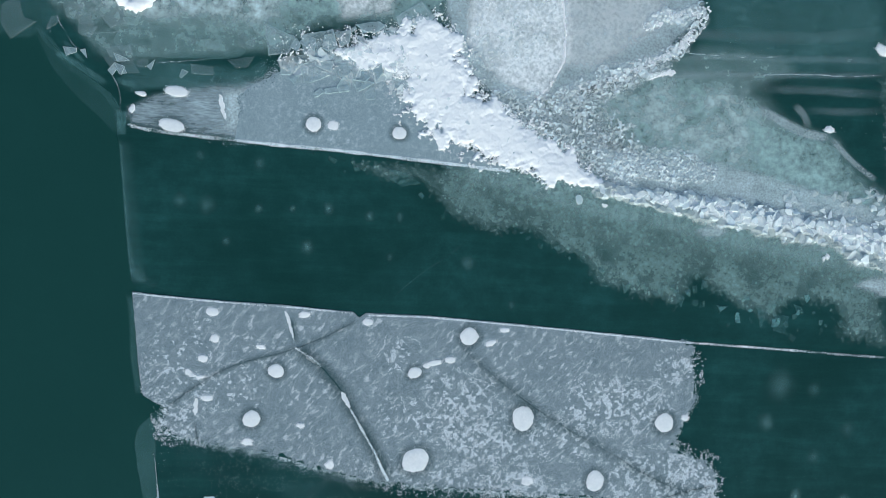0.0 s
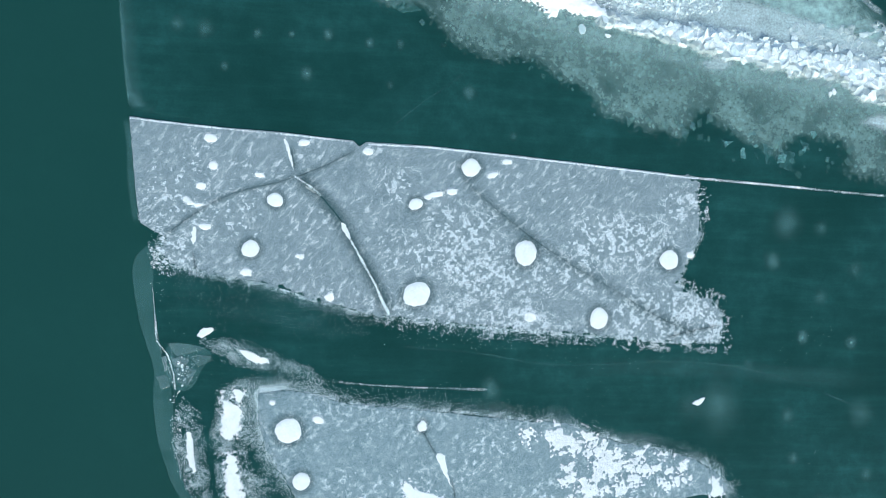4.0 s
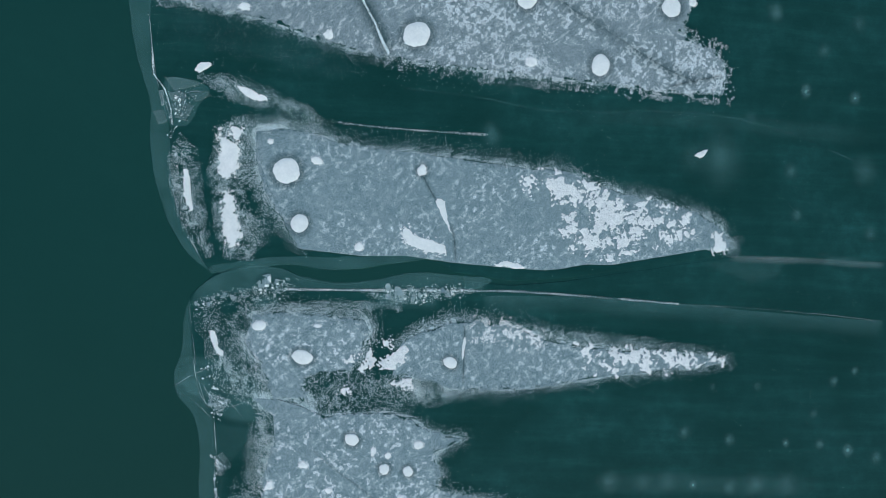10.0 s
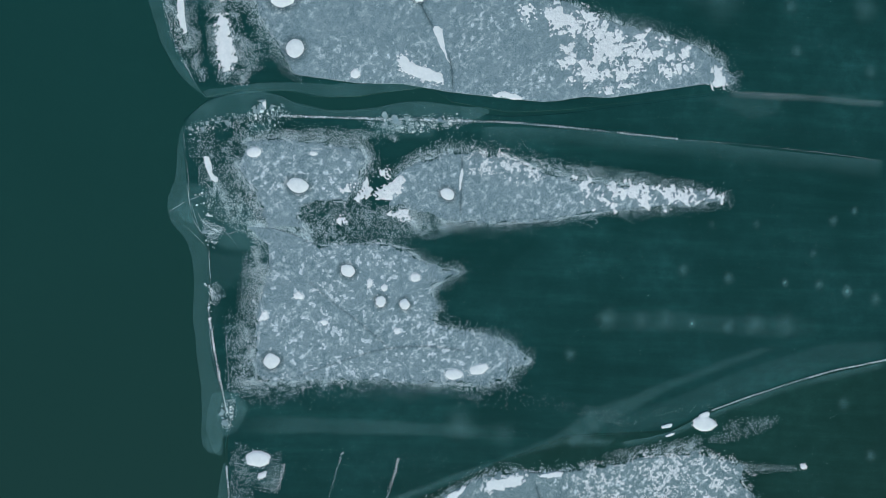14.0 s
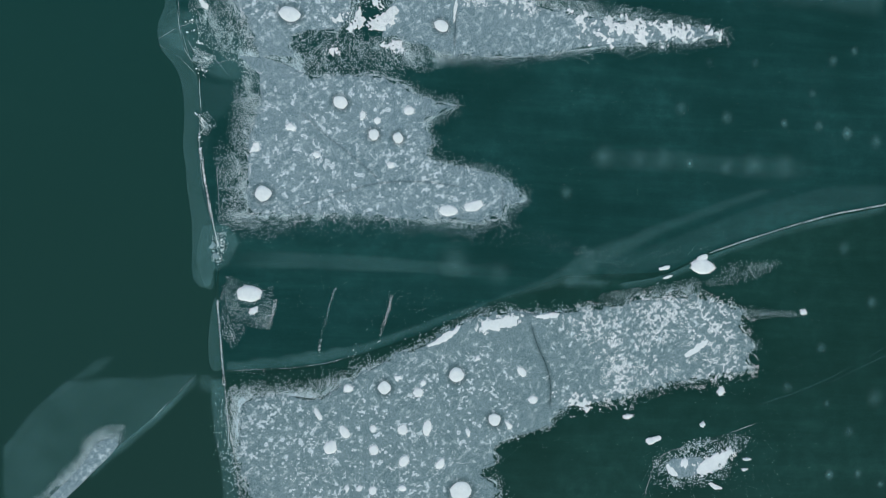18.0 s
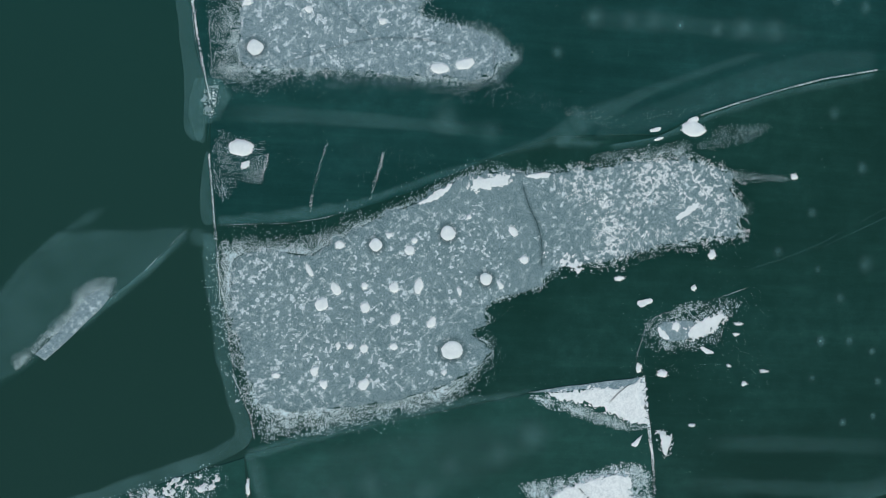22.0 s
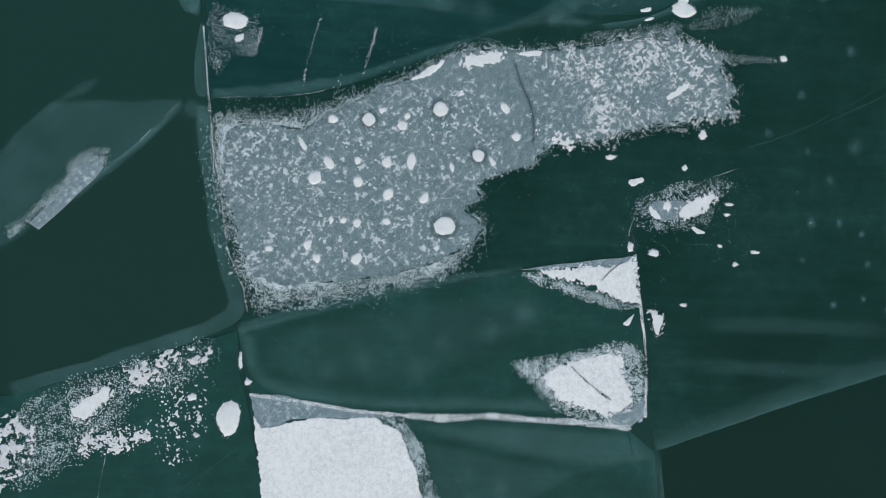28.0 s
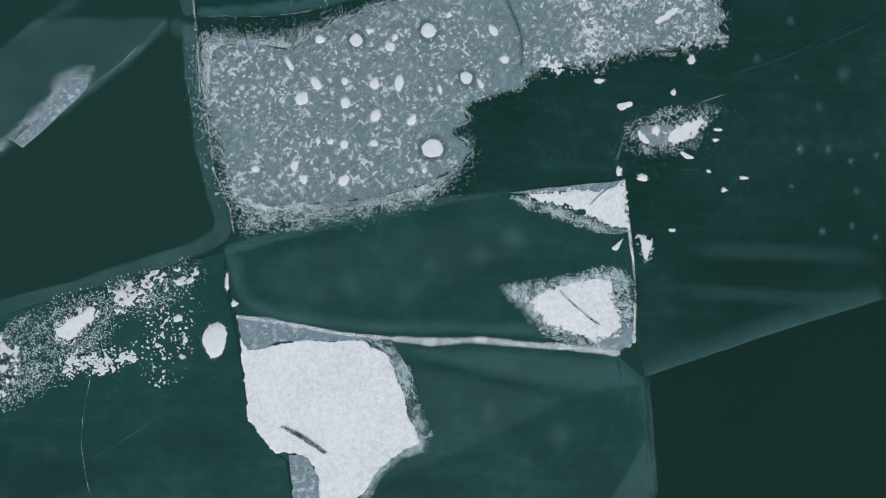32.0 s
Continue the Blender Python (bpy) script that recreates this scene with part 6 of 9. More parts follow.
snow_mound(-13.07, -8.01, 0.214, 0.122, 0.0, 'small faint white snow patch on grey crust', ring=False, uneven=0.35, height=0.03, material=WHITE, seed=1542)
snow_mound(-12.65, -8.08, 0.245, 0.122, 0.0, 'small faint white snow patch on grey crust', ring=False, uneven=0.35, height=0.03, material=WHITE, seed=1549)
snow_mound(-12.29, -9.2, 0.367, 0.184, 0.0, 'small faint white snow patch on grey crust', ring=False, uneven=0.35, height=0.03, material=WHITE, seed=1556)
snow_mound(13.58, -9.8, 0.245, 0.214, 0.0, 'small faint white snow patch on grey crust', ring=False, uneven=0.35, height=0.03, material=WHITE, seed=1563)
snow_mound(4.93, -13.47, 0.398, 0.276, 0.0, 'small faint white snow patch on grey crust', ring=False, uneven=0.35, height=0.03, material=WHITE, seed=1570)
snow_mound(-0.43, -7.04, 0.459, 0.184, 0.17, 'white snow streak on grey crust', ring=False, uneven=0.4, height=0.03, seed=1577)
snow_mound(0.45, -6.88, 0.337, 0.184, 0.09, 'white snow streak on grey crust', ring=False, uneven=0.4, height=0.03, seed=1584)
snow_mound(-0.87, -7.21, 0.245, 0.153, 0.0, 'white snow streak on grey crust', ring=False, uneven=0.4, height=0.03, seed=1591)
snow_drift([(-8.4, -4.4), (-8.25, -4.62), (-8.04, -5.18), (-7.82, -6.09), (-7.93, -5.98), (-8.15, -5.42), (-8.33, -4.85)], 'narrow white snow drift in an ice crack', seed=1598)
snow_drift([(-5.41, -8.68), (-5.18, -8.73), (-4.9, -9.21), (-4.8, -9.65), (-5.01, -9.54), (-5.28, -9.14)], 'leaf-shaped white snow drift on a healed crack', seed=1605)
snow_drift([(-7.31, -6.87), (-6.99, -6.96), (-6.55, -7.29), (-6.78, -7.24), (-7.13, -7.06)], 'narrow white snow sliver on a healed crack', height=0.05, seed=1612)
snow_drift([(-3.51, -11.79), (-3.33, -11.93), (-3.02, -12.57), (-2.79, -13.27), (-2.94, -13.19), (-3.25, -12.52)], 'narrow white snow sliver on a healed crack', height=0.05, seed=1619)
snow_drift([(-12.96, -9.21), (-12.74, -9.2), (-12.78, -10.17), (-12.98, -10.12)], 'short straight white snow streak', height=0.05, seed=1626)
raised_seam([(-4.8, -9.65), (-4.13, -10.79), (-3.45, -11.94)], 0.049, 'white rime in a healed crack', seed=1633)
raised_seam([(-3.45, -11.94), (-3.13, -12.66), (-2.69, -13.44)], 0.055, 'white rime in a healed crack', cover=1.0, seed=1640)
raised_seam([(-7.72, -6.46), (-6.99, -6.91), (-6.41, -7.34)], 0.049, 'white rime in a healed crack', cover=0.6, seed=1647)
seam([(-16.13, -3.82), (-14.95, -3.92), (-11.74, -4.13), (-7.78, -4.31), (-4.9, -4.52)], 0.036, 'white rime along a floe edge', cover=0.8, seed=1654)
seam([(-4.03, -4.59), (-0.81, -4.62), (2.16, -4.8), (6.38, -5.08), (10.38, -5.38), (13.38, -5.61)], 0.034, 'white rime along a floe edge', cover=0.9, seed=1661)
seam([(13.45, -5.59), (16.87, -5.75), (19.5, -5.87), (22.17, -6.03), (25.1, -6.15)], 0.055, 'white rime along a floe edge', cover=0.7, seed=1668)
band([(-14.3, -9.72), (-12.78, -8.43), (-11.11, -7.46), (-9.14, -6.9), (-7.72, -6.46), (-6.3, -5.81), (-4.6, -4.85)], (-0.279, -0.075, 0.075, 0.279,), [0, 0.3, 0.3, 0], 'healed crack showing dark ice through snow crust', material=DARK_ICE, name='healed_crack', category='crack', z=0.0515, kind='structure', amount=0.12, seed=1675)
band([(-7.72, -6.46), (-6.55, -7.26), (-5.36, -8.51), (-4.59, -10.08), (-3.67, -11.5), (-2.57, -13.53)], (-0.55, -0.2, 0.2, 0.55,), [0, 0.5, 0.5, 0], 'healed crack showing dark ice through snow crust', material=DARK_ICE, name='healed_crack', category='crack', z=0.0515, kind='structure', amount=0.12, seed=1682)
band([(-8.05, -4.75), (-7.78, -6.31)], (-0.32, -0.08, 0.08, 0.32,), [0, 0.3, 0.3, 0], 'healed crack showing dark ice through snow crust', material=DARK_ICE, name='healed_crack', category='crack', z=0.0515, kind='structure', amount=0.12, seed=1689)
band([(1.02, -6.15), (2.26, -7.27), (4.43, -8.94), (6.62, -10.34), (9.79, -12.02), (12.04, -13.31), (14.3, -14.15)], (-0.5, -0.12, 0.12, 0.5,), [0, 0.27, 0.27, 0], 'healed crack showing dark ice through snow crust', material=DARK_ICE, name='healed_crack', category='crack', z=0.0515, kind='structure', amount=0.12, seed=1696)
band([(12.42, -14.37), (14.29, -13.87), (15.54, -13.58)], (-0.199, -0.054, 0.054, 0.199,), [0, 0.3, 0.3, 0], 'healed crack showing dark ice through snow crust', material=DARK_ICE, name='healed_crack', category='crack', z=0.0515, kind='structure', amount=0.12, seed=1703)
band([(-12.89, -10.44), (-12.67, -11.72)], (-0.159, -0.043, 0.043, 0.159,), [0, 0.3, 0.3, 0], 'healed crack showing dark ice through snow crust', material=DARK_ICE, name='healed_crack', category='crack', z=0.0515, kind='structure', amount=0.12, seed=1710)
net_field([(-0.7, -7.85), (2.3, -8.3), (2.97, -10.19), (-0.02, -10.02)], 0.4, 'net of thicker white snow on grey crust', soft=0.7, grain=0.12, coarse=0.3, cell=0.026, height=0.02, fine=0.6, material=NET_SNOW, seed=1717)
net_field([(0.29, -10.54), (5.12, -10.85), (5.32, -11.89), (1.25, -12.29)], 0.42, 'net of thicker white snow on grey crust', soft=0.7, grain=0.12, coarse=0.3, cell=0.026, height=0.02, fine=0.6, material=NET_SNOW, seed=1724)
net_field([(7.6, -8.2), (11.46, -8.26), (12.33, -9.8), (8.47, -10.32), (7.06, -9.72)], 0.42, 'net of thicker white snow on grey crust', soft=0.7, grain=0.12, coarse=0.3, cell=0.026, height=0.02, fine=0.6, material=NET_SNOW, seed=1731)
net_field([(10.42, -12.24), (12.9, -11.78), (15.17, -12.61), (15.53, -14.42), (9.92, -14.51), (9.39, -13.31)], 0.45, 'net of thicker white snow on grey crust', soft=0.7, grain=0.12, coarse=0.3, cell=0.026, height=0.02, fine=0.6, material=NET_SNOW, seed=1738)
net_field([(3.09, -13.02), (5.53, -13.09), (5.56, -13.84), (3.13, -14.01)], 0.35, 'net of thicker white snow on grey crust', soft=0.7, grain=0.12, coarse=0.3, cell=0.026, height=0.02, fine=0.6, material=NET_SNOW, seed=1745)
net_field([(5.41, -10.39), (7.86, -10.59), (8.54, -11.77), (6.07, -11.56)], 0.28, 'net of thicker white snow on grey crust', soft=0.7, grain=0.12, coarse=0.3, cell=0.026, height=0.02, fine=0.6, material=NET_SNOW, seed=1752)
net_field([(-2.81, -6.35), (-1.92, -6.45), (-1.76, -7.02), (-2.49, -7.06)], 0.3, 'net of thicker white snow on grey crust', soft=0.7, grain=0.12, coarse=0.3, cell=0.026, height=0.02, fine=0.6, material=NET_SNOW, seed=1759)
net_field([(12.31, -6.63), (13.89, -6.85), (13.94, -7.75), (12.38, -7.98)], 0.35, 'net of thicker white snow on grey crust', soft=0.7, grain=0.12, coarse=0.3, cell=0.026, height=0.02, fine=0.6, material=NET_SNOW, seed=1766)
net_field([(-14.49, -6.66), (-12.55, -5.71), (-12.5, -8.55), (-15.02, -8.53)], 0.15, 'net of thicker white snow on grey crust', soft=0.7, grain=0.12, coarse=0.3, cell=0.026, height=0.02, fine=0.6, material=NET_SNOW, seed=1773)
net_field([(-12.5, -8.27), (-9.69, -7.85), (-9.94, -9.3), (-12.49, -9.13)], 0.2, 'net of thicker white snow on grey crust', soft=0.7, grain=0.12, coarse=0.3, cell=0.026, height=0.02, fine=0.6, material=NET_SNOW, seed=1780)
net_field([(-14.3, -9.92), (-13.32, -10.02), (-13.01, -11.16), (-14.42, -10.93)], 0.5, 'net of thicker white snow on grey crust', soft=0.7, grain=0.12, coarse=0.3, cell=0.026, height=0.02, fine=0.6, material=NET_SNOW, seed=1787)
net_field([(-2.41, -9.54), (-0.02, -10.02), (-0.28, -11.22), (-2.66, -10.73)], 0.22, 'net of thicker white snow on grey crust', soft=0.7, grain=0.12, coarse=0.3, cell=0.026, height=0.02, fine=0.6, material=NET_SNOW, seed=1794)
net_field([(-4.07, -12.55), (-2.3, -12.93), (3.73, -13.75), (8.35, -14.2), (3.13, -13.92), (-2.28, -13.43)], 0.35, 'net of thicker white snow on grey crust', soft=0.7, grain=0.12, coarse=0.3, cell=0.026, height=0.02, fine=0.6, material=NET_SNOW, seed=1801)
net_field([(-9.29, -29.3), (-6.4, -28.29), (-3.44, -28.46), (-3.39, -29.95), (-5.75, -30.2), (-8.09, -30.44)], 0.1, 'scattered white snow flecks on grey crust', soft=0.8, grain=0.17, coarse=0.5, cell=0.028, height=0.02, fine=0.65, material=NET_SNOW, seed=1808)
net_field([(-7.72, -33.11), (-3.29, -32.81), (-0.23, -34.08), (0.48, -36.51), (4.24, -37.97), (-1.23, -39.63), (-7.82, -39.75), (-8.24, -35.53)], 0.1, 'scattered white snow flecks on grey crust', soft=0.8, grain=0.17, coarse=0.5, cell=0.028, height=0.02, fine=0.65, material=NET_SNOW, seed=1815)
net_field([(-8.36, -49.91), (-4.53, -49.82), (-4.41, -53.46), (-8.25, -53.53)], 0.14, 'scattered white snow flecks on grey crust', soft=0.8, grain=0.17, coarse=0.5, cell=0.028, height=0.02, fine=0.65, material=NET_SNOW, seed=1822)
net_field([(-4.53, -49.82), (4.44, -47.12), (5.84, -50.79), (1.63, -53.36), (-4.39, -54.07)], 0.07, 'scattered white snow flecks on grey crust', soft=0.8, grain=0.17, coarse=0.5, cell=0.028, height=0.02, fine=0.65, material=NET_SNOW, seed=1829)
net_field([(-8.06, -54.58), (0.26, -53.71), (4.01, -55.44), (0.38, -56.77), (-7.69, -56.97)], 0.09, 'scattered white snow flecks on grey crust', soft=0.8, grain=0.17, coarse=0.5, cell=0.028, height=0.02, fine=0.65, material=NET_SNOW, seed=1836)

# ---- speckled dark ice between the upper crusts ----
frost_field([(-14.92, -10.95), (-12.72, -11.58), (-8.72, -12.38), (-4.63, -13.6), (-0.48, -14.05), (3.75, -14.35), (8.67, -14.49), (12.44, -14.86), (3.79, -15.26), (-4, -14.91), (-9.25, -14.21), (-12.7, -13.17), (-14.68, -12.38)], 0.03, 'sparse white frost grains on dark ice', soft=0.6, stretch=(0.6, 1), seed=1843)
frost_field([(-14.69, -11.8), (-10.45, -11.92), (-6.4, -12.93), (-4.01, -14.62), (-7.51, -14.73), (-10.96, -14.56), (-13.8, -14.66), (-14.38, -13.23)], 0.035, 'sparse white frost grains on dark ice', soft=0.7, stretch=(0.5, 1), seed=1850)
snow_drift([(-12.66, -14.91), (-12.39, -14.55), (-11.99, -14.42), (-11.71, -14.53), (-11.96, -14.8), (-12.32, -15.01)], 'small white snow patch on dark ice', amount=0.12, seed=1857)
snow_drift([(-10.43, -15.59), (-9.79, -15.69), (-8.86, -16.13), (-8.8, -16.28), (-9.44, -16.3), (-10.19, -15.94)], 'small white snow patch ringed by frost', amount=0.1, seed=1864)
frost_field([(-12.23, -15.13), (-10.38, -15.27), (-8.64, -15.89), (-6.73, -16.63), (-6.28, -17.12), (-8.04, -16.52), (-9.78, -16.42), (-11.08, -16.02)], 0.5, 'frost grains round a snow patch', soft=0.5, seed=1871)
seam([(-6.43, -17.09), (-3.93, -17.29), (-1.25, -17.4), (2.66, -17.44)], 0.046, 'faint line of frost grains', cover=0.2, seed=1878)
bubble_cloud(2.9, -17.4, 0.57, 0.82, '', squash=1.0, seed=1885)
bubble_cloud(15.65, -18.14, 1.43, 0.58, '', squash=1.0, seed=1892)
bubble_cloud(14.05, -18.09, 0.78, 0.33, '', squash=1.0, seed=1899)
snow_drift([(14.13, -17.93), (14.82, -17.6), (14.88, -17.69), (14.65, -18.13), (14.33, -18.08)], 'white chip of snow on dark ice', amount=0.06, seed=1906)

# ---- second crust and its frost bank ----
snow_crust([(-9.4, -17.89), (-8.02, -17.64), (-6.7, -17.81), (-5.67, -18.11), (-4.49, -18.38), (-2.11, -18.56), (0.9, -18.73), (4.56, -19.09), (7.03, -19.19), (8.94, -19.94), (11.8, -20.57), (14.7, -21.2), (15.87, -21.9), (16.57, -22.83), (15.78, -23.26), (15.13, -23.11), (13.54, -23.42), (11.34, -23.86), (9.77, -24.16), (8.36, -24.18), (6.81, -24.51), (6.03, -24.58), (4.17, -24.51), (1.11, -24.34), (-1.33, -24.06), (-3.72, -24.16), (-6.98, -23.9), (-7.9, -22.47), (-8.81, -20.99), (-9.36, -19.52)], 'grey snow crust tapering to a patchy white tip', fringes=[(0, 7, 0.734694, 0.7), (7, 13, 0.612245, 0.75), (27, 31, 0.673469, 0.7)], amount=0.06, seed=1913)
net_field([(4.63, -19.24), (6.57, -19.32), (8.46, -19.77), (8.95, -20.31), (7.42, -20.81), (5.7, -20.54), (5.06, -20.03)], 0.95, 'white snow net over grey crust', soft=0.45, grain=0.13, coarse=0.4, fine=0.55, cell=0.027, height=0.03, material=WHITE, seed=1920)
net_field([(6.8, -20.82), (8.95, -20.31), (11.81, -20.72), (14.39, -21.45), (14.3, -22.55), (11.92, -22.91), (9.74, -23.57), (7.53, -23.29), (7.17, -22.21)], 0.78, 'white snow net over grey crust', soft=0.45, grain=0.13, coarse=0.4, fine=0.55, cell=0.027, height=0.03, material=WHITE, seed=1927)
snow_drift([(15.46, -22.06), (15.79, -22.21), (16.24, -22.84), (16.2, -23.19), (15.52, -23.26), (15.62, -22.69)], 'bright white snow tip of a crust', amount=0.12, seed=1934)
snow_drift([(3.25, -24.37), (3.85, -24.12), (4.63, -24.26), (5.25, -24.47), (4.18, -24.54)], 'white snow along the crust edge', amount=0.06, seed=1941)
snow_mound(-7.79, -19.84, 0.735, 0.735, 0.0, '', seed=1948)
snow_mound(-7.02, -22.55, 0.52, 0.52, 0.0, '', seed=1955)
snow_mound(-3.88, -23.67, 0.276, 0.276, 0.0, '', seed=1962)
snow_mound(-6.23, -19.23, 0.337, 0.245, -0.35, '', seed=1969)
snow_mound(-0.7, -19.49, 0.306, 0.337, 0.0, '', seed=1976)
snow_mound(-8.64, -18.37, 0.153, 0.153, 0.0, '', seed=1983)
snow_drift([(-1.62, -22.6), (-1.32, -22.54), (-0.91, -23.02), (0, -23.16), (0.77, -23.54), (0.73, -23.91), (-0.13, -23.8), (-1.19, -23.51), (-1.6, -23.12)], 'bar-shaped white snow drift on grey crust', amount=0.05, seed=1990)
snow_drift([(0.01, -20.99), (0.56, -20.95), (0.63, -21.47), (0.81, -22.17), (1.12, -22.99), (0.73, -22.32), (0.28, -21.56)], 'tapering white snow drift on a crack', amount=0.02, seed=1997)
band([(-0.7, -19.61), (-0.24, -20.51), (0.23, -21.26)], (-0.184, -0.046, 0.046, 0.184,), [0, 0.28, 0.28, 0], 'healed crack in snow crust', material=DARK_ICE, name='healed_crack', category='crack', z=0.0515, seed=2004)
band([(0.87, -22.16), (1.17, -22.92), (1.29, -24.3)], (-0.184, -0.046, 0.046, 0.184,), [0, 0.28, 0.28, 0], 'healed crack in snow crust', material=DARK_ICE, name='healed_crack', category='crack', z=0.0515, seed=2011)
frost_field([(-13.17, -18.28), (-12.44, -19.59), (-12.1, -21.95), (-11.63, -24.33), (-12.36, -23.89), (-13.1, -22.27), (-13.55, -20.79), (-13.66, -19.32)], 0.5, 'frost flowers beside the floe edge', soft=0.45, seed=2018)
frost_field([(-11.33, -17.79), (-10.05, -17.17), (-9.6, -17.89), (-9.85, -19.53), (-9.96, -21.31), (-9.47, -23.7), (-9.6, -24.36), (-10.76, -24.32), (-11.23, -22.53), (-11.57, -20.16)], 0.62, 'frost bank round a long snow drift', soft=0.5, seed=2025)
frost_field([(-9.47, -17.15), (-6.28, -17.36), (-5.09, -17.98), (-7.43, -17.69), (-9.16, -18.33), (-8.81, -20.69), (-7.9, -22.47), (-6.68, -24.11), (-7.42, -23.82), (-8.78, -22.19), (-9.68, -20.71), (-9.59, -18.34)], 0.4, 'frost grains along the crust edge', soft=0.4, seed=2032)
frost_field([(-9.65, -22.2), (-8.63, -22.18), (-8.74, -23.69), (-9.61, -24.15)], 0.3, 'frost grains on dark ice', soft=0.5, seed=2039)
snow_drift([(-11.3, -17.79), (-10.94, -18.43), (-10.19, -18.65), (-10.29, -19.54), (-10.62, -20.29), (-11.08, -20.27), (-11.26, -19.56), (-11.16, -18.82)], 'long white snow drift beside the floe edge', amount=0.08, seed=2046)
snow_drift([(-10.67, -17.63), (-10.21, -17.7), (-10.2, -18.23), (-10.6, -18.3)], 'white snow lump beside a drift', amount=0.06, seed=2053)
snow_drift([(-11, -21.04), (-10.48, -21.18), (-10.34, -22.22), (-10.09, -23.41), (-10.34, -23.86), (-10.72, -23.72), (-10.91, -22.52)], 'long patchy white snow drift', amount=0.15, size=0.25, seed=2060)
snow_drift([(-13.08, -20.14), (-12.8, -19.95), (-12.61, -21.07), (-12.53, -21.96), (-12.7, -22.26), (-12.95, -21.37)], 'narrow white snow drift on frost', amount=0.1, seed=2067)

# ---- joint between second and third crust ----
snow_crust([(-9.19, -27.53), (-7.89, -27.23), (-5.84, -27.37), (-3.48, -27.56), (-3.16, -28.15), (-3.43, -28.76), (-3.64, -29.72), (-4.27, -30.35), (-5.74, -30.46), (-6.47, -30.67), (-6.66, -31.28), (-6.29, -31.86), (-7.47, -31.78), (-8.1, -31.99), (-8.36, -31.19), (-8.84, -29.87), (-9.28, -29.6), (-9.74, -28.73)], 'grey snow crust by the floe edge', fringes=[(0, 4, 0.8, 0.7), (4, 11, 0.35, 0.7), (14, 17, 0.7, 0.75)], amount=0.08, seed=2074)
snow_crust([(-1.63, -28.98), (-0.9, -28.41), (0.73, -27.74), (1.78, -27.48), (3.15, -27.57), (5.01, -27.79), (6.43, -28.4), (7.84, -28.58), (10.05, -28.86), (12.27, -28.86), (14.52, -28.99), (16.57, -29.31), (15.2, -29.59), (12.33, -30.01), (10.12, -30.22), (7.63, -30.68), (5.78, -31), (3.32, -31.21), (1.48, -31.13), (-0.06, -30.73), (-1.13, -30.47), (-1.88, -30.5)], 'narrow grey snow crust tapering to a long white point', fringes=[(2, 8, 0.8, 0.75), (8, 16, 0.5, 0.75), (16, 20, 0.6, 0.7), (0, 2, 0.5, 0.7)], amount=0.08, seed=2081)
net_field([(8.15, -28.66), (11.31, -28.81), (14.51, -28.93), (16.47, -29.29), (13.92, -29.76), (10.75, -30.13), (8.85, -30.08), (8.5, -29.33)], 0.85, "white snow net over the crust's point", soft=0.35, grain=0.13, coarse=0.4, fine=0.55, cell=0.027, height=0.03, material=WHITE, seed=2088)
net_field([(2.54, -27.53), (4.38, -27.57), (6.27, -28.28), (5.67, -28.74), (3.8, -28.33), (2.57, -28.26)], 0.45, 'white snow along the crust edge', soft=0.4, grain=0.13, coarse=0.34, fine=0.6, cell=0.027, height=0.03, material=WHITE, seed=2095)
snow_clump([(-2.68, -29.54), (-2.26, -29.4), (-1.46, -28.98), (-1.13, -29.1), (-1.32, -29.65), (-1.84, -30.15), (-2.5, -30.23)], 'bright white crumbled snow between two crusts', seed=7000)
snow_clump([(-3.86, -30.18), (-3.24, -29.77), (-3.02, -29.15), (-2.81, -29.3), (-2.93, -29.97), (-3.58, -30.35)], 'narrow crumbled white snow on dark ice', seed=7007)
snow_clump([(-4.41, -29.74), (-3.62, -29.32), (-3.6, -29.84), (-4.25, -30.01)], 'faint crumbled snow on a crust edge', seed=7014)
snow_clump([(-2.44, -28.59), (-2.02, -28.52), (-1.98, -29.0), (-2.42, -29.07)], 'small crumbled snow patch on ice', seed=7021)
snow_clump([(-1.91, -30.85), (-0.89, -30.7), (-0.66, -31.16), (-1.53, -31.24)], 'crumbled white snow on frosty ice', seed=7028)
snow_clump([(-4.71, -31.29), (-4.18, -31.16), (-4.11, -31.46), (-4.65, -31.53)], 'crumbled snow bits on frost', seed=7035)
snow_mound(-8.95, -28.02, 0.429, 0.276, 0.26, '', seed=2123)
snow_mound(-6.65, -29.64, 0.582, 0.429, -0.09, '', seed=2130)
snow_mound(1.2, -29.74, 0.429, 0.337, -0.35, '', seed=2137)
snow_mound(-5.91, -27.94, 0.214, 0.122, 0.0, '', seed=2144)
snow_drift([(1.9, -28.29), (2.03, -28.4), (1.95, -29.38), (1.84, -29.62), (1.81, -28.99)], 'narrow snow drift on a crack', amount=0.02, seed=2158)
band([(1.93, -27.47), (1.94, -29.13), (1.96, -30.96)], (-0.184, -0.046, 0.046, 0.184,), [0, 0.28, 0.28, 0], 'healed crack in snow crust', material=DARK_ICE, name='healed_crack', category='crack', z=0.0515, seed=2165)
frost_field([(-6.18, -30.66), (-3.37, -30.43), (-0.35, -30.89), (0.27, -31.32), (-0.31, -31.95), (-1.81, -32.18), (-4.49, -32.55), (-5.98, -32.21), (-6.45, -31.42)], 0.36, 'dense frost flowers on dark ice', soft=0.5, seed=2172)
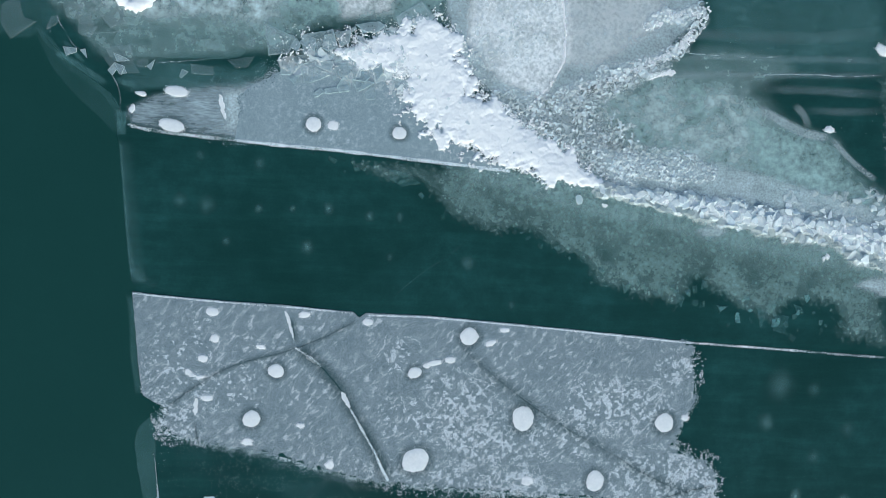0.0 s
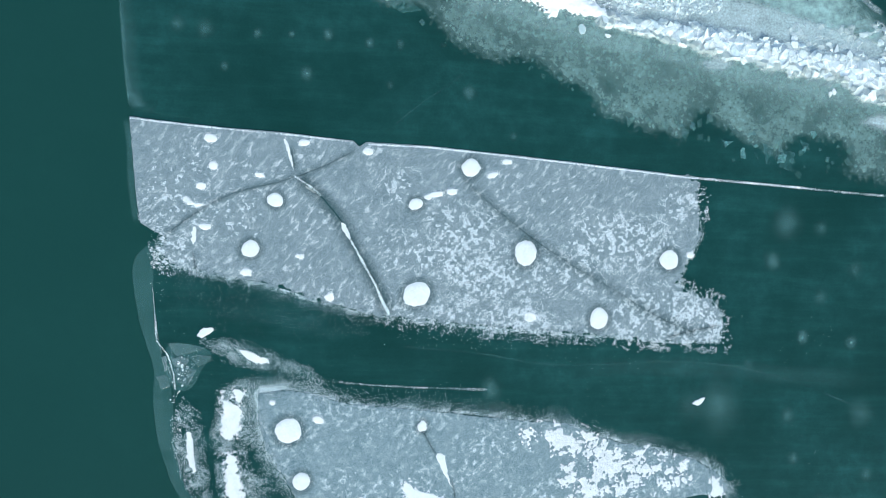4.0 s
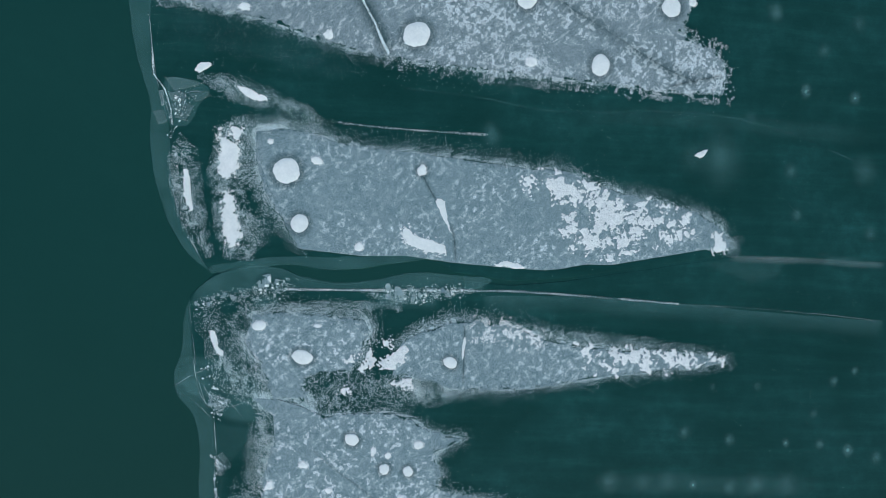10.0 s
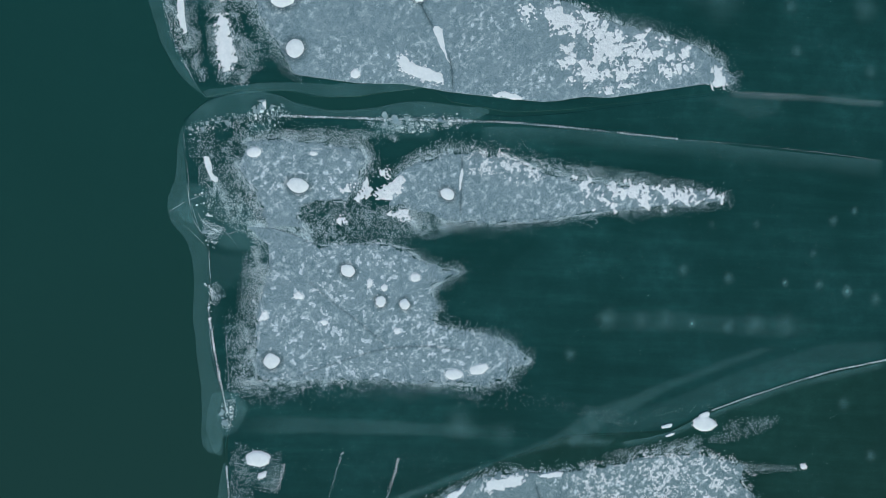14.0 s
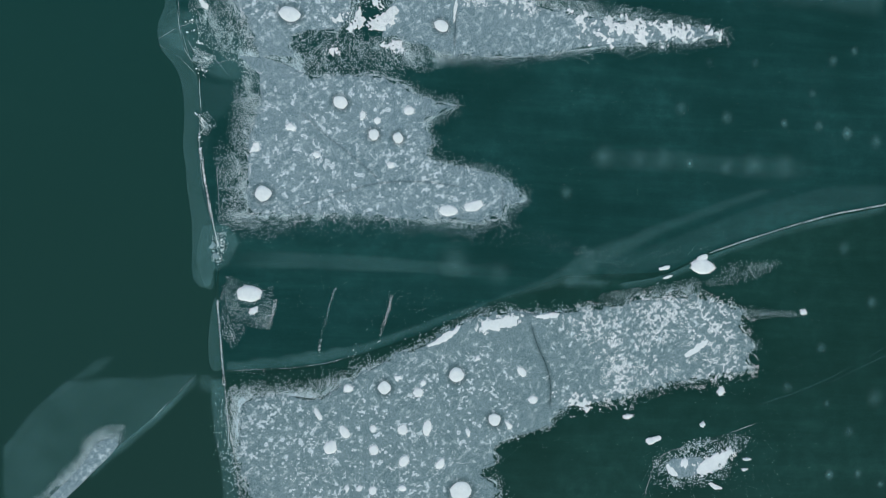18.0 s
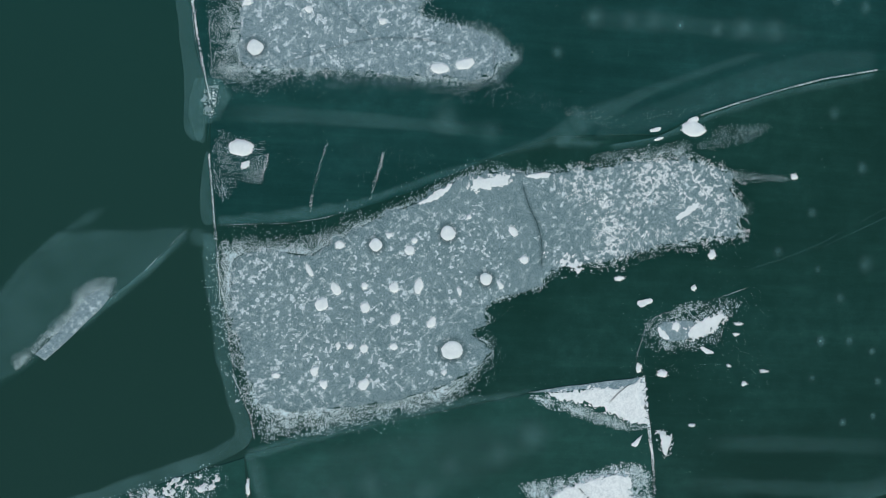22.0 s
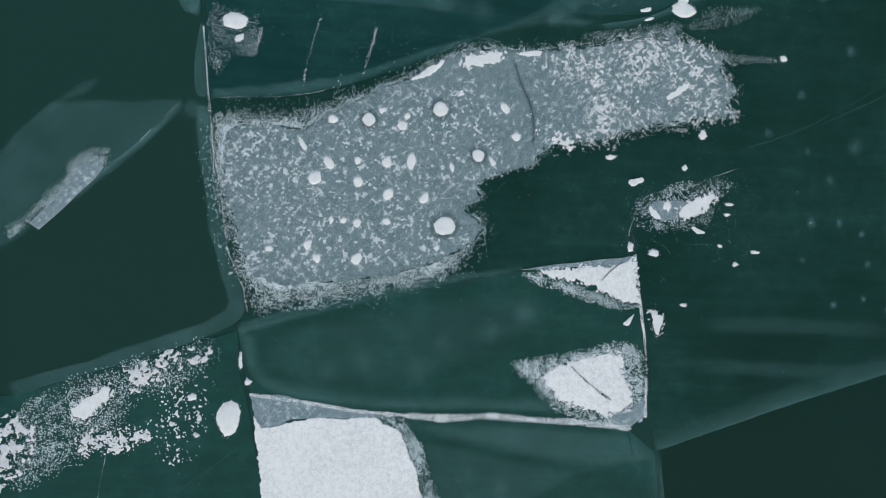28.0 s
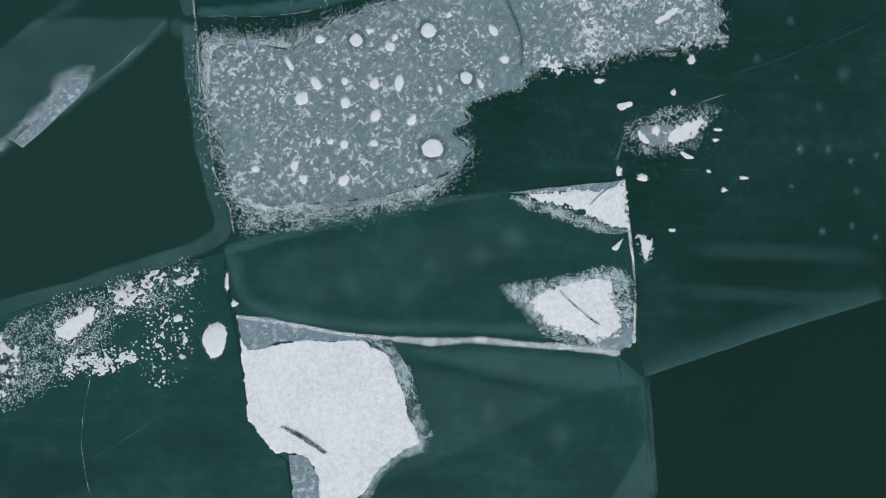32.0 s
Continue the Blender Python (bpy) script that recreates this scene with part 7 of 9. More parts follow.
frost_field([(-9.63, -27.4), (-7.02, -27.19), (-3.49, -27.27), (-3.5, -26.91), (-1.71, -26.83), (-4.69, -26.79), (-8.19, -26.95), (-9.93, -26.97), (-10.19, -27.87), (-9.57, -29.46), (-8.66, -31.05), (-8.09, -32.52), (-8.55, -32.84), (-8.95, -31.06), (-10.02, -29.04), (-10.55, -27.59)], 0.5, 'frost grains along the crust edge', soft=0.45, seed=2179)
frost_field([(-12.06, -27.66), (-11.07, -27.47), (-10.6, -28.77), (-10.29, -29.64), (-8.96, -30.77), (-8.33, -32.23), (-9.79, -31.99), (-10.98, -30.85), (-11.59, -29.4)], 0.35, 'frost grains beside the floe edge', soft=0.6, seed=2186)
snow_drift([(-11.56, -28.28), (-11.22, -28.35), (-11.02, -29.23), (-10.72, -29.6), (-10.95, -29.78), (-11.31, -29.09)], 'narrow white snow drift on frost', amount=0.12, seed=2193)
frost_field([(-3.48, -27.42), (-2.88, -27.54), (-3.11, -29.34), (-3.37, -30.55), (-3.64, -29.66)], 0.35, 'frost grains on dark ice', soft=0.3, seed=2200)
frost_field([(-1.94, -28.84), (-0.49, -27.58), (1.3, -27.05), (2.52, -27.14), (-0.46, -28.21)], 0.45, 'frost grains along a crust', soft=0.4, seed=2207)
frost_field([(6.24, -27.74), (9.38, -28.06), (15.14, -28.59), (12.26, -28.65), (7.52, -28.54)], 0.4, 'frost grains along a crust', soft=0.4, seed=2214)
frost_field([(-1.58, -30.48), (0.26, -31.17), (2.1, -31.5), (0.29, -31.93), (-1.54, -31.39)], 0.45, 'frost grains along a crust', soft=0.5, seed=2221)
snow_mound(-8.52, -25.59, 0.092, 0.245, 0.0, 'white snow crumb on dark ice', ring=False, uneven=0.3, seed=2228)
snow_crust([(-9.22, -31.91), (-7.75, -31.97), (-6.12, -32.46), (-5.37, -32.79), (-3.3, -32.6), (-1.8, -32.55), (-0.88, -32.88), (0.36, -33.6), (1.59, -33.81), (1.96, -33.89), (1.3, -34.34), (0.64, -34.6), (0.61, -35.28), (0.94, -35.82), (0.66, -36.51), (1.72, -37.03), (3.59, -37.3), (4.84, -37.64), (5.65, -38.19), (5.98, -38.62), (5.06, -39.04), (4.87, -39.67), (3.7, -39.91), (1.23, -39.89), (-1.22, -39.88), (-3.64, -39.83), (-6.03, -39.9), (-7.22, -39.99), (-8.4, -40.07), (-8.59, -38.55), (-8.55, -37.04), (-8.38, -35.53), (-7.98, -34.32), (-8.08, -32.82)], 'pale grey snow crust with a ragged edge beside the lead', fringes=[(2, 8, 0.45, 0.75), (8, 20, 0.5, 0.8), (20, 27, 0.75, 0.75), (27, 32, 1.1, 0.75)], amount=0.1, seed=2242)
snow_mound(-3.9, -34.01, 0.429, 0.367, -0.44, '', seed=2249)
snow_mound(-2.11, -35.63, 0.337, 0.337, 0.0, '', seed=2256)
snow_mound(-0.83, -35.72, 0.306, 0.337, 0.0, '', seed=2263)
snow_mound(-7.75, -38.93, 0.459, 0.459, 0.0, '', seed=2270)
snow_mound(-0.31, -34.26, 0.306, 0.245, 0.0, '', seed=2277)
snow_mound(-1.95, -34.86, 0.184, 0.214, 0.0, '', seed=2284)
snow_mound(3.33, -39.14, 0.551, 0.306, 0.35, 'oblong white snow patch at the crust edge', uneven=0.3, ring=False, seed=2291)
snow_mound(1.98, -39.45, 0.582, 0.306, 0.09, 'oblong white snow patch at the crust edge', uneven=0.3, ring=False, seed=2298)
snow_mound(-6.47, -35.45, 0.276, 0.214, -0.35, 'faint snow patch on grey crust', ring=False, uneven=0.4, height=0.03, material=WHITE, seed=2305)
snow_mound(-8.21, -36.55, 0.214, 0.306, -0.35, 'faint snow patch on grey crust', ring=False, uneven=0.4, height=0.03, material=WHITE, seed=2312)
snow_mound(-5.06, -36.8, 0.214, 0.153, 0.0, 'faint snow patch on grey crust', ring=False, uneven=0.4, height=0.03, material=WHITE, seed=2319)
snow_mound(-2.74, -34.67, 0.153, 0.245, 0.0, 'faint snow patch on grey crust', ring=False, uneven=0.4, height=0.03, material=WHITE, seed=2326)
snow_mound(-1.17, -37.17, 0.214, 0.153, 0.0, 'faint snow patch on grey crust', ring=False, uneven=0.4, height=0.03, material=WHITE, seed=2333)
band([(-6.06, -34.56), (-4.68, -35.73), (-3.15, -36.76), (-1.59, -38.1)], (-0.138, -0.031, 0.031, 0.138,), [0, 0.16, 0.16, 0], 'healed crack in snow crust', material=DARK_ICE, name='healed_crack', category='crack', z=0.0515, seed=2340)
band([(-6.34, -39.73), (-4.27, -38.92), (-1.89, -38.1), (0.53, -37.9), (2.7, -38.16)], (-0.138, -0.031, 0.031, 0.138,), [0, 0.16, 0.16, 0], 'healed crack in snow crust', material=DARK_ICE, name='healed_crack', category='crack', z=0.0515, seed=2347)
band([(4.86, -37.95), (4.87, -39.52)], (-0.165, -0.037, 0.037, 0.165,), [0, 0.16, 0.16, 0], 'healed crack in snow crust', material=DARK_ICE, name='healed_crack', category='crack', z=0.0515, seed=2354)
frost_field([(-8.78, -31.95), (-8.14, -33.72), (-8.38, -35.53), (-8.77, -37.35), (-8.83, -40.38), (-8.09, -40.52), (-9.27, -40.69), (-9.27, -38.57), (-9.39, -36.16), (-9.15, -34.35)], 0.5, 'frost grains along the crust edge', soft=0.5, seed=2361)
frost_field([(-9.34, -31.67), (-7.76, -31.62), (-6.06, -31.67), (-5.91, -32.63), (-7.45, -32.26), (-8.92, -32.19)], 0.95, 'dense frost between two crusts', soft=0.3, seed=2368)

# ---- dark ice with fine frost ----
frost_field([(5.37, -40.37), (8.49, -40.84), (11.66, -41.47), (16.42, -40.87), (11.68, -41.93), (8.52, -41.45)], 0.1, 'sparse frost grains on dark ice', soft=0.6, stretch=(0.5, 1), seed=2375)
frost_field([(-8.62, -40.56), (-0.7, -40.35), (4.76, -40.55), (8.51, -41.21), (-0.67, -40.94), (-8.03, -41.12)], 0.06, 'sparse frost grains on dark ice', soft=0.6, seed=2382)
snow_mound(-8.29, -44.21, 0.704, 0.429, -0.0, 'bright white oval snow mound by the floe edge', uneven=0.2, ring=False, seed=2389)
snow_mound(-8.03, -45.09, 0.245, 0.184, 0.0, 'small white snow mound on dark ice', uneven=0.4, ring=False, seed=2396)
frost_field([(-9.41, -43.54), (-7.37, -43.91), (-6.99, -44.79), (-7.31, -45.84), (-8.61, -46.18), (-9.16, -47.09), (-9.47, -46.36), (-9.62, -43.99)], 0.3, 'frost grains round a snow mound', soft=0.35, stretch=(0.4, 1), seed=2403)
seam([(-0.85, -44.11), (-1, -44.87), (-1.24, -45.63), (-1.45, -46.55)], 0.061, 'thin line of frost grains on a hair crack', cover=0.16, seed=2410)
seam([(-3.84, -43.77), (-4.11, -44.68), (-4.5, -46.19), (-4.61, -47.4)], 0.061, 'thin line of frost grains on a hair crack', cover=0.16, seed=2417)
seam([(-6.91, -44.48), (-7.09, -45.38), (-7.3, -45.99)], 0.061, 'thin line of frost grains on a hair crack', cover=0.16, seed=2424)
seam([(-10.98, -36.78), (-10.74, -38.21), (-10.41, -39.8), (-10.01, -41.53)], 0.046, 'white rime on the rim of a floe', cover=0.5, seed=2431)
frost_field([(-10.21, -36.73), (-9.18, -36.66), (-9.2, -39.88), (-9.74, -41.22), (-10.01, -39.63)], 0.16, 'frost streaks beside a floe edge', soft=0.3, stretch=(0.25, 1), seed=2438)
seam([(-9.92, -44.62), (-9.69, -46.67), (-9.47, -49.04)], 0.04, 'white rime on the rim of a floe', cover=0.5, seed=2445)
ice_blocks([(-10.08, -41.1), (-9.94, -41.97), (-9.98, -42.62)], [0.15, 0.3, 0.2], 12, 0.15, 0.45, 0.05, seed=77, tilt=18, parent=BROKEN)
frost_field([(-2.36, -43.71), (1.85, -43.7), (2.5, -44.74), (0.71, -45.41), (-2.28, -46.12)], 0.025, 'sparse frost grains on dark ice', soft=0.5, seed=2452)

# ---- large lower crust ----
snow_crust([(-8.5, -50.07), (-7.92, -49.66), (-6.31, -49.56), (-4.53, -49.69), (-3.37, -48.94), (-2.2, -48.24), (-0.43, -47.27), (0.91, -46.71), (1.94, -45.98), (3.74, -45.06), (5.57, -44.75), (7.43, -44.81), (9.92, -44.47), (12.12, -44.08), (14.33, -43.75), (15.92, -43.48), (17.24, -43.9), (18.64, -44.32), (18.49, -45.11), (19.17, -46.04), (19.45, -46.28), (18.98, -46.74), (19.17, -47.62), (17.16, -48), (14.59, -48.45), (12.7, -49), (11.44, -49.41), (9.24, -49.78), (8.47, -50.11), (8.04, -50.9), (6.5, -51.4), (5.27, -51.8), (4.83, -52.37), (5.25, -52.83), (4.41, -53.47), (4.27, -53.78), (5.06, -54.08), (5.46, -54.7), (4.08, -55.98), (2.57, -56.73), (0.16, -57.46), (-2.84, -57.91), (-5.51, -58.12), (-6.85, -57.58), (-7.39, -56.56), (-7.88, -55.09), (-8.3, -53.92), (-8.57, -52.74), (-8.68, -51.26)], 'large grey snow crust with many round white mounds beside the lead', material=GREY_LOW, amount=0.1, fringes=[(0, 5, 1, 0.6), (5, 12, 0.5, 0.5), (12, 22, 0.4, 0.45), (22, 28, 0.5, 0.5), (28, 36, 0.3, 0.6), (36, 38, 0.5, 0.7), (38, 42, 1.1, 0.75), (42, 0, 0.9, 0.8)], bit=0.052, seed=2466)
snow_mound(2.77, -48.25, 0.429, 0.429, 0.0, '', seed=2473)
snow_mound(-1.06, -49.03, 0.398, 0.398, 0.0, '', seed=2480)
snow_mound(4.94, -50.63, 0.367, 0.398, 0.0, '', seed=2487)
snow_mound(3.25, -54.57, 0.643, 0.551, 0.0, '', seed=2494)
snow_mound(0.77, -49.25, 0.276, 0.276, 0.0, '', seed=2501)
snow_mound(6.34, -47.99, 0.214, 0.337, 0.61, '', seed=2508)
snow_mound(7.0, -49.52, 0.276, 0.245, -0.35, '', seed=2515)
snow_mound(-0.01, -51.26, 0.276, 0.306, 0.0, '', seed=2522)
snow_mound(1.3, -51.17, 0.245, 0.459, -0.09, '', seed=2529)
snow_mound(-3.1, -51.45, 0.245, 0.398, 0.52, '', seed=2536)
snow_mound(-1.51, -52.4, 0.276, 0.306, 0.0, '', seed=2543)
snow_mound(0.12, -52.98, 0.276, 0.367, -0.44, '', seed=2550)
snow_mound(-1.49, -54.61, 0.214, 0.276, 0.0, '', seed=2557)
snow_mound(0.09, -54.47, 0.245, 0.214, 0.0, '', seed=2564)
snow_mound(-1.58, -51.24, 0.184, 0.214, 0.0, '', seed=2571)
snow_mound(-2.98, -49.11, 0.276, 0.245, 0.0, '', seed=2578)
snow_mound(-3.85, -52.29, 0.367, 0.367, -0.17, 'small ragged white snow patch on grey crust', ring=False, uneven=0.4, height=0.04, seed=2585)
snow_mound(-4.54, -50.51, 0.153, 0.367, 0.52, 'small ragged white snow patch on grey crust', ring=False, uneven=0.4, height=0.04, seed=2592)
snow_mound(-4.09, -55.91, 0.245, 0.276, 0.0, 'small ragged white snow patch on grey crust', ring=False, uneven=0.4, height=0.04, seed=2599)
snow_mound(-3.59, -56.58, 0.245, 0.306, 0.52, 'small ragged white snow patch on grey crust', ring=False, uneven=0.4, height=0.04, seed=2606)
snow_mound(-1.44, -56.56, 0.276, 0.367, -0.52, 'small ragged white snow patch on grey crust', ring=False, uneven=0.4, height=0.04, seed=2613)
snow_mound(-6.11, -56.18, 0.214, 0.184, 0.0, 'small ragged white snow patch on grey crust', ring=False, uneven=0.4, height=0.04, seed=2620)
snow_mound(2.87, -55.83, 0.153, 0.153, 0.0, 'small ragged white snow patch on grey crust', ring=False, uneven=0.4, height=0.04, seed=2627)
snow_mound(-2.88, -54.51, 0.122, 0.184, 0.0, 'small ragged white snow patch on grey crust', ring=False, uneven=0.4, height=0.04, seed=2634)
snow_mound(-2.21, -54.5, 0.184, 0.184, 0.0, 'small ragged white snow patch on grey crust', ring=False, uneven=0.4, height=0.04, seed=2641)
snow_mound(3.87, -47.32, 0.153, 0.153, 0.0, 'small ragged white snow patch on grey crust', ring=False, uneven=0.4, height=0.04, seed=2648)
snow_mound(0.99, -48.7, 0.153, 0.153, 0.0, 'small ragged white snow patch on grey crust', ring=False, uneven=0.4, height=0.04, seed=2655)
snow_mound(-0.38, -48.49, 0.184, 0.153, 0.0, 'small ragged white snow patch on grey crust', ring=False, uneven=0.4, height=0.04, seed=2662)
snow_mound(5.76, -50.95, 0.153, 0.276, 0.61, 'small ragged white snow patch on grey crust', ring=False, uneven=0.4, height=0.04, seed=2669)
snow_mound(2.08, -53.1, 0.214, 0.367, -0.52, 'small ragged white snow patch on grey crust', ring=False, uneven=0.4, height=0.04, seed=2676)
snow_mound(3.55, -51.37, 0.122, 0.276, 0.26, 'small ragged white snow patch on grey crust', ring=False, uneven=0.4, height=0.04, seed=2683)
snow_drift([(0.91, -46.77), (1.8, -46.23), (2.54, -45.71), (2.99, -45.52), (2.56, -46.11), (1.82, -46.59)], 'white snow along the crust edge', amount=0.08, seed=2690)
snow_drift([(3.83, -45.76), (4.05, -45.3), (4.97, -45.08), (6.13, -44.92), (6.06, -45.29), (5.3, -45.62), (4.45, -45.83)], 'white snow along the crust edge', amount=0.1, seed=2697)
snow_drift([(6.69, -44.96), (8.21, -44.66), (8.19, -44.97), (7.14, -45.1)], 'white snow along the crust edge', amount=0.08, seed=2704)
snow_drift([(15.32, -46.95), (15.93, -46.39), (16.55, -45.96), (16.67, -46.27), (16.05, -46.77), (15.55, -47.03)], 'white snow streak on grey crust', amount=0.12, height=0.04, seed=2711)
net_field([(8.99, -44.66), (10.56, -44.61), (10.62, -45.69), (9.35, -45.58)], 0.35, 'white snow net over grey crust', soft=0.6, grain=0.13, coarse=0.34, fine=0.6, cell=0.027, height=0.03, material=WHITE, seed=2718)
net_field([(12.75, -44.06), (14.99, -43.98), (14.88, -44.92), (14.29, -45.88), (13.48, -45.75)], 0.5, 'white snow net over grey crust', soft=0.6, grain=0.13, coarse=0.34, fine=0.6, cell=0.027, height=0.03, material=WHITE, seed=2725)
net_field([(11.28, -46.29), (12.26, -46.88), (12.24, -49.39), (11.28, -49.41), (11.54, -48.15)], 0.55, 'white snow net over grey crust', soft=0.6, grain=0.13, coarse=0.34, fine=0.6, cell=0.027, height=0.03, material=WHITE, seed=2732)
net_field([(15.2, -47.74), (18.39, -46.69), (19.09, -47.47), (15.87, -48.19)], 0.3, 'white snow net over grey crust', soft=0.6, grain=0.13, coarse=0.34, fine=0.6, cell=0.027, height=0.03, material=WHITE, seed=2739)
net_field([(8.44, -49.49), (9.54, -49.46), (10.82, -49.74), (8.94, -50.04)], 0.6, 'white snow net over grey crust', soft=0.6, grain=0.13, coarse=0.34, fine=0.6, cell=0.027, height=0.03, material=WHITE, seed=2746)
net_field([(13.22, -46.85), (14.2, -47.14), (14.13, -48.71), (13.47, -48.41)], 0.3, 'white snow net over grey crust', soft=0.6, grain=0.13, coarse=0.34, fine=0.6, cell=0.027, height=0.03, material=WHITE, seed=2753)
net_field([(15.94, -43.79), (18.26, -44.49), (18.84, -46.05), (17.07, -46.42), (15.56, -45.52)], 0.35, 'white snow net over grey crust', soft=0.6, grain=0.13, coarse=0.34, fine=0.6, cell=0.027, height=0.03, material=WHITE, seed=2760)
net_field([(10.27, -45.08), (12.78, -44.68), (12.55, -46.25), (10.66, -46.62)], 0.22, 'white snow net over grey crust', soft=0.6, grain=0.13, coarse=0.34, fine=0.6, cell=0.027, height=0.03, material=WHITE, seed=2767)
band([(6.67, -45.21), (7.04, -46.43), (7.72, -47.64), (8, -48.87), (7.94, -50.12)], (-0.245, -0.092, 0.092, 0.245,), [0, 0.3, 0.3, 0], 'healed crack in snow crust', material=DARK_ICE, name='healed_crack', category='crack', z=0.0515, seed=2774)
frost_field([(-7.33, -56.56), (-5.53, -57.67), (-2.83, -58.21), (0.77, -57.52), (3.79, -56.46), (4.12, -56.75), (1.39, -57.8), (-1.62, -58.55), (-3.99, -59.11), (-6.63, -59.58), (-7.1, -58.94)], 0.42, 'dense coarse frost flowers below the crust', soft=0.35, grain=0.06, coarse=0.2, cell=0.03, fine=0.8, seed=2781)
frost_field([(-8.9, -49.2), (-8.43, -50.36), (-8.34, -52.73), (-8.56, -53.04), (-8.97, -51.28), (-9.16, -50.11)], 0.5, 'coarse frost flowers along the floe edge', soft=0.3, grain=0.06, coarse=0.2, cell=0.03, fine=0.8, seed=2788)
seam([(-9.42, -48.65), (-9.22, -51), (-8.68, -53.35), (-8.28, -56.31), (-7.36, -58.36), (-7.1, -59.61)], 0.03, 'white rime on the rim of a floe', cover=0.25, seed=2791)
frost_field([(-8.76, -49.19), (-4.37, -48.89), (-2.02, -48.12), (0.64, -46.72), (-2, -48.72), (-4.34, -49.79), (-7.86, -50.02)], 0.5, 'frost flowers along the crust edge', soft=0.5, seed=2795)
frost_field([(10.52, -43.77), (14.29, -43.07), (15.88, -42.76), (16.24, -43.37), (13.06, -43.93)], 0.5, 'frost grains along the crust edge', soft=0.4, seed=2802)
frost_field([(16.38, -42.99), (17.77, -41.84), (20.53, -41.57), (19.11, -42.41), (17.18, -42.8)], 0.22, 'scattered frost on dark ice', soft=0.5, seed=2809)
frost_field([(17.58, -44.04), (19.88, -44.24), (22.2, -44.41), (18.92, -44.65)], 0.3, 'frost grains on dark ice', soft=0.3, seed=2816)
snow_mound(22.19, -44.25, 0.214, 0.153, -0.35, 'small white snow crumb on dark ice', ring=False, uneven=0.4, seed=2823)
snow_mound(17.6, -48.87, 0.214, 0.245, 0.0, 'small white snow crumb on dark ice', ring=False, uneven=0.4, seed=2830)
snow_mound(12.38, -50.33, 0.245, 0.122, 0.0, 'small white snow crumb on dark ice', ring=False, uneven=0.4, seed=2837)
snow_mound(16.67, -50.74, 0.153, 0.153, 0.0, 'small white snow crumb on dark ice', ring=False, uneven=0.4, seed=2844)
snow_drift([(13.32, -51.7), (13.79, -51.43), (14.31, -51.39), (14.29, -51.68), (13.66, -51.94)], 'small white snow patch on dark ice', amount=0.12, seed=2851)
snow_mound(16.16, -41.91, 0.673, 0.429, -0.09, 'white snow mound on the rim of a floe', ring=False, uneven=0.2, seed=2858)
snow_drift([(15.74, -41.45), (16.27, -41.18), (16.51, -41.36), (16.14, -41.69)], 'white snow on the rim of a floe', amount=0.06, seed=2865)
snow_drift([(13.6, -42.1), (14.23, -41.89), (14.33, -42.04), (13.8, -42.25)], 'small white snow patch on dark ice', amount=0.06, seed=2872)
snow_drift([(13.88, -42.62), (14.51, -42.38), (14.39, -42.57), (14.02, -42.71)], 'thin white snow strip on dark ice', amount=0.03, seed=2879)
seam([(16.59, -41.11), (18.65, -40.33), (21.22, -39.43), (23.81, -38.65), (26.67, -38.04)], 0.035, 'thin rime line on the rim of a floe', cover=0.4, seed=2886)

# ---- frosted patch on the dark ice ----
frost_field([(14.09, -52.8), (16.33, -51.72), (18.6, -51.4), (19.6, -51.5), (18.35, -52.6), (18.2, -53.5), (17.11, -54.1), (15.2, -54.2), (14.2, -54.0), (14.0, -53.4)], 0.32, 'frost flowers round a snow patch', soft=0.3, grain=0.06, coarse=0.2, cell=0.03, fine=0.8, seed=2893)
snow_crust([(14.69, -52.98), (15.06, -52.65), (16.7, -52.55), (17.05, -53.11), (16.42, -53.62), (15.44, -53.76), (14.94, -53.54)], 'thin grey snow patch on clear ice', amount=0.05, fringes=[], seed=2900)
snow_drift([(16.39, -52.98), (17.35, -52.52), (18.48, -52.01), (18.54, -52.39), (17.87, -53.06), (17.23, -53.35), (16.59, -53.7)], 'bright white snow patch on frosty ice', amount=0.12, seed=2907)
snow_drift([(14.62, -52.93), (15.09, -53.15), (15.43, -53.57), (15.18, -53.72), (14.77, -53.42)], 'bright white snow patch on frosty ice', amount=0.08, seed=2914)
snow_mound(15.73, -52.93, 0.214, 0.276, 0.0, 'small white snow patch on dark ice', ring=False, uneven=0.4, seed=2921)
snow_mound(19.35, -52.66, 0.214, 0.092, 0.0, 'small white snow patch on dark ice', ring=False, uneven=0.4, seed=2928)
snow_mound(19.21, -53.24, 0.184, 0.092, 0.0, 'small white snow patch on dark ice', ring=False, uneven=0.4, seed=2935)
snow_drift([(17.09, -53.99), (17.83, -54.18), (18.04, -54.45), (17.44, -54.35)], 'small white snow patch on dark ice', amount=0.06, seed=2942)
snow_mound(15.1, -55.58, 0.276, 0.184, 0.0, 'white snow crumb on dark ice', ring=False, uneven=0.4, seed=2949)
snow_mound(13.72, -55.28, 0.153, 0.245, 0.0, 'white snow crumb on dark ice', ring=False, uneven=0.4, seed=2956)
snow_mound(20.99, -55.29, 0.214, 0.092, 0.0, 'white snow crumb on dark ice', ring=False, uneven=0.4, seed=2963)
snow_mound(19.85, -56.05, 0.153, 0.153, 0.0, 'white snow crumb on dark ice', ring=False, uneven=0.4, seed=2970)
snow_mound(18.9, -55.01, 0.122, 0.092, 0.0, 'white snow crumb on dark ice', ring=False, uneven=0.4, seed=2977)
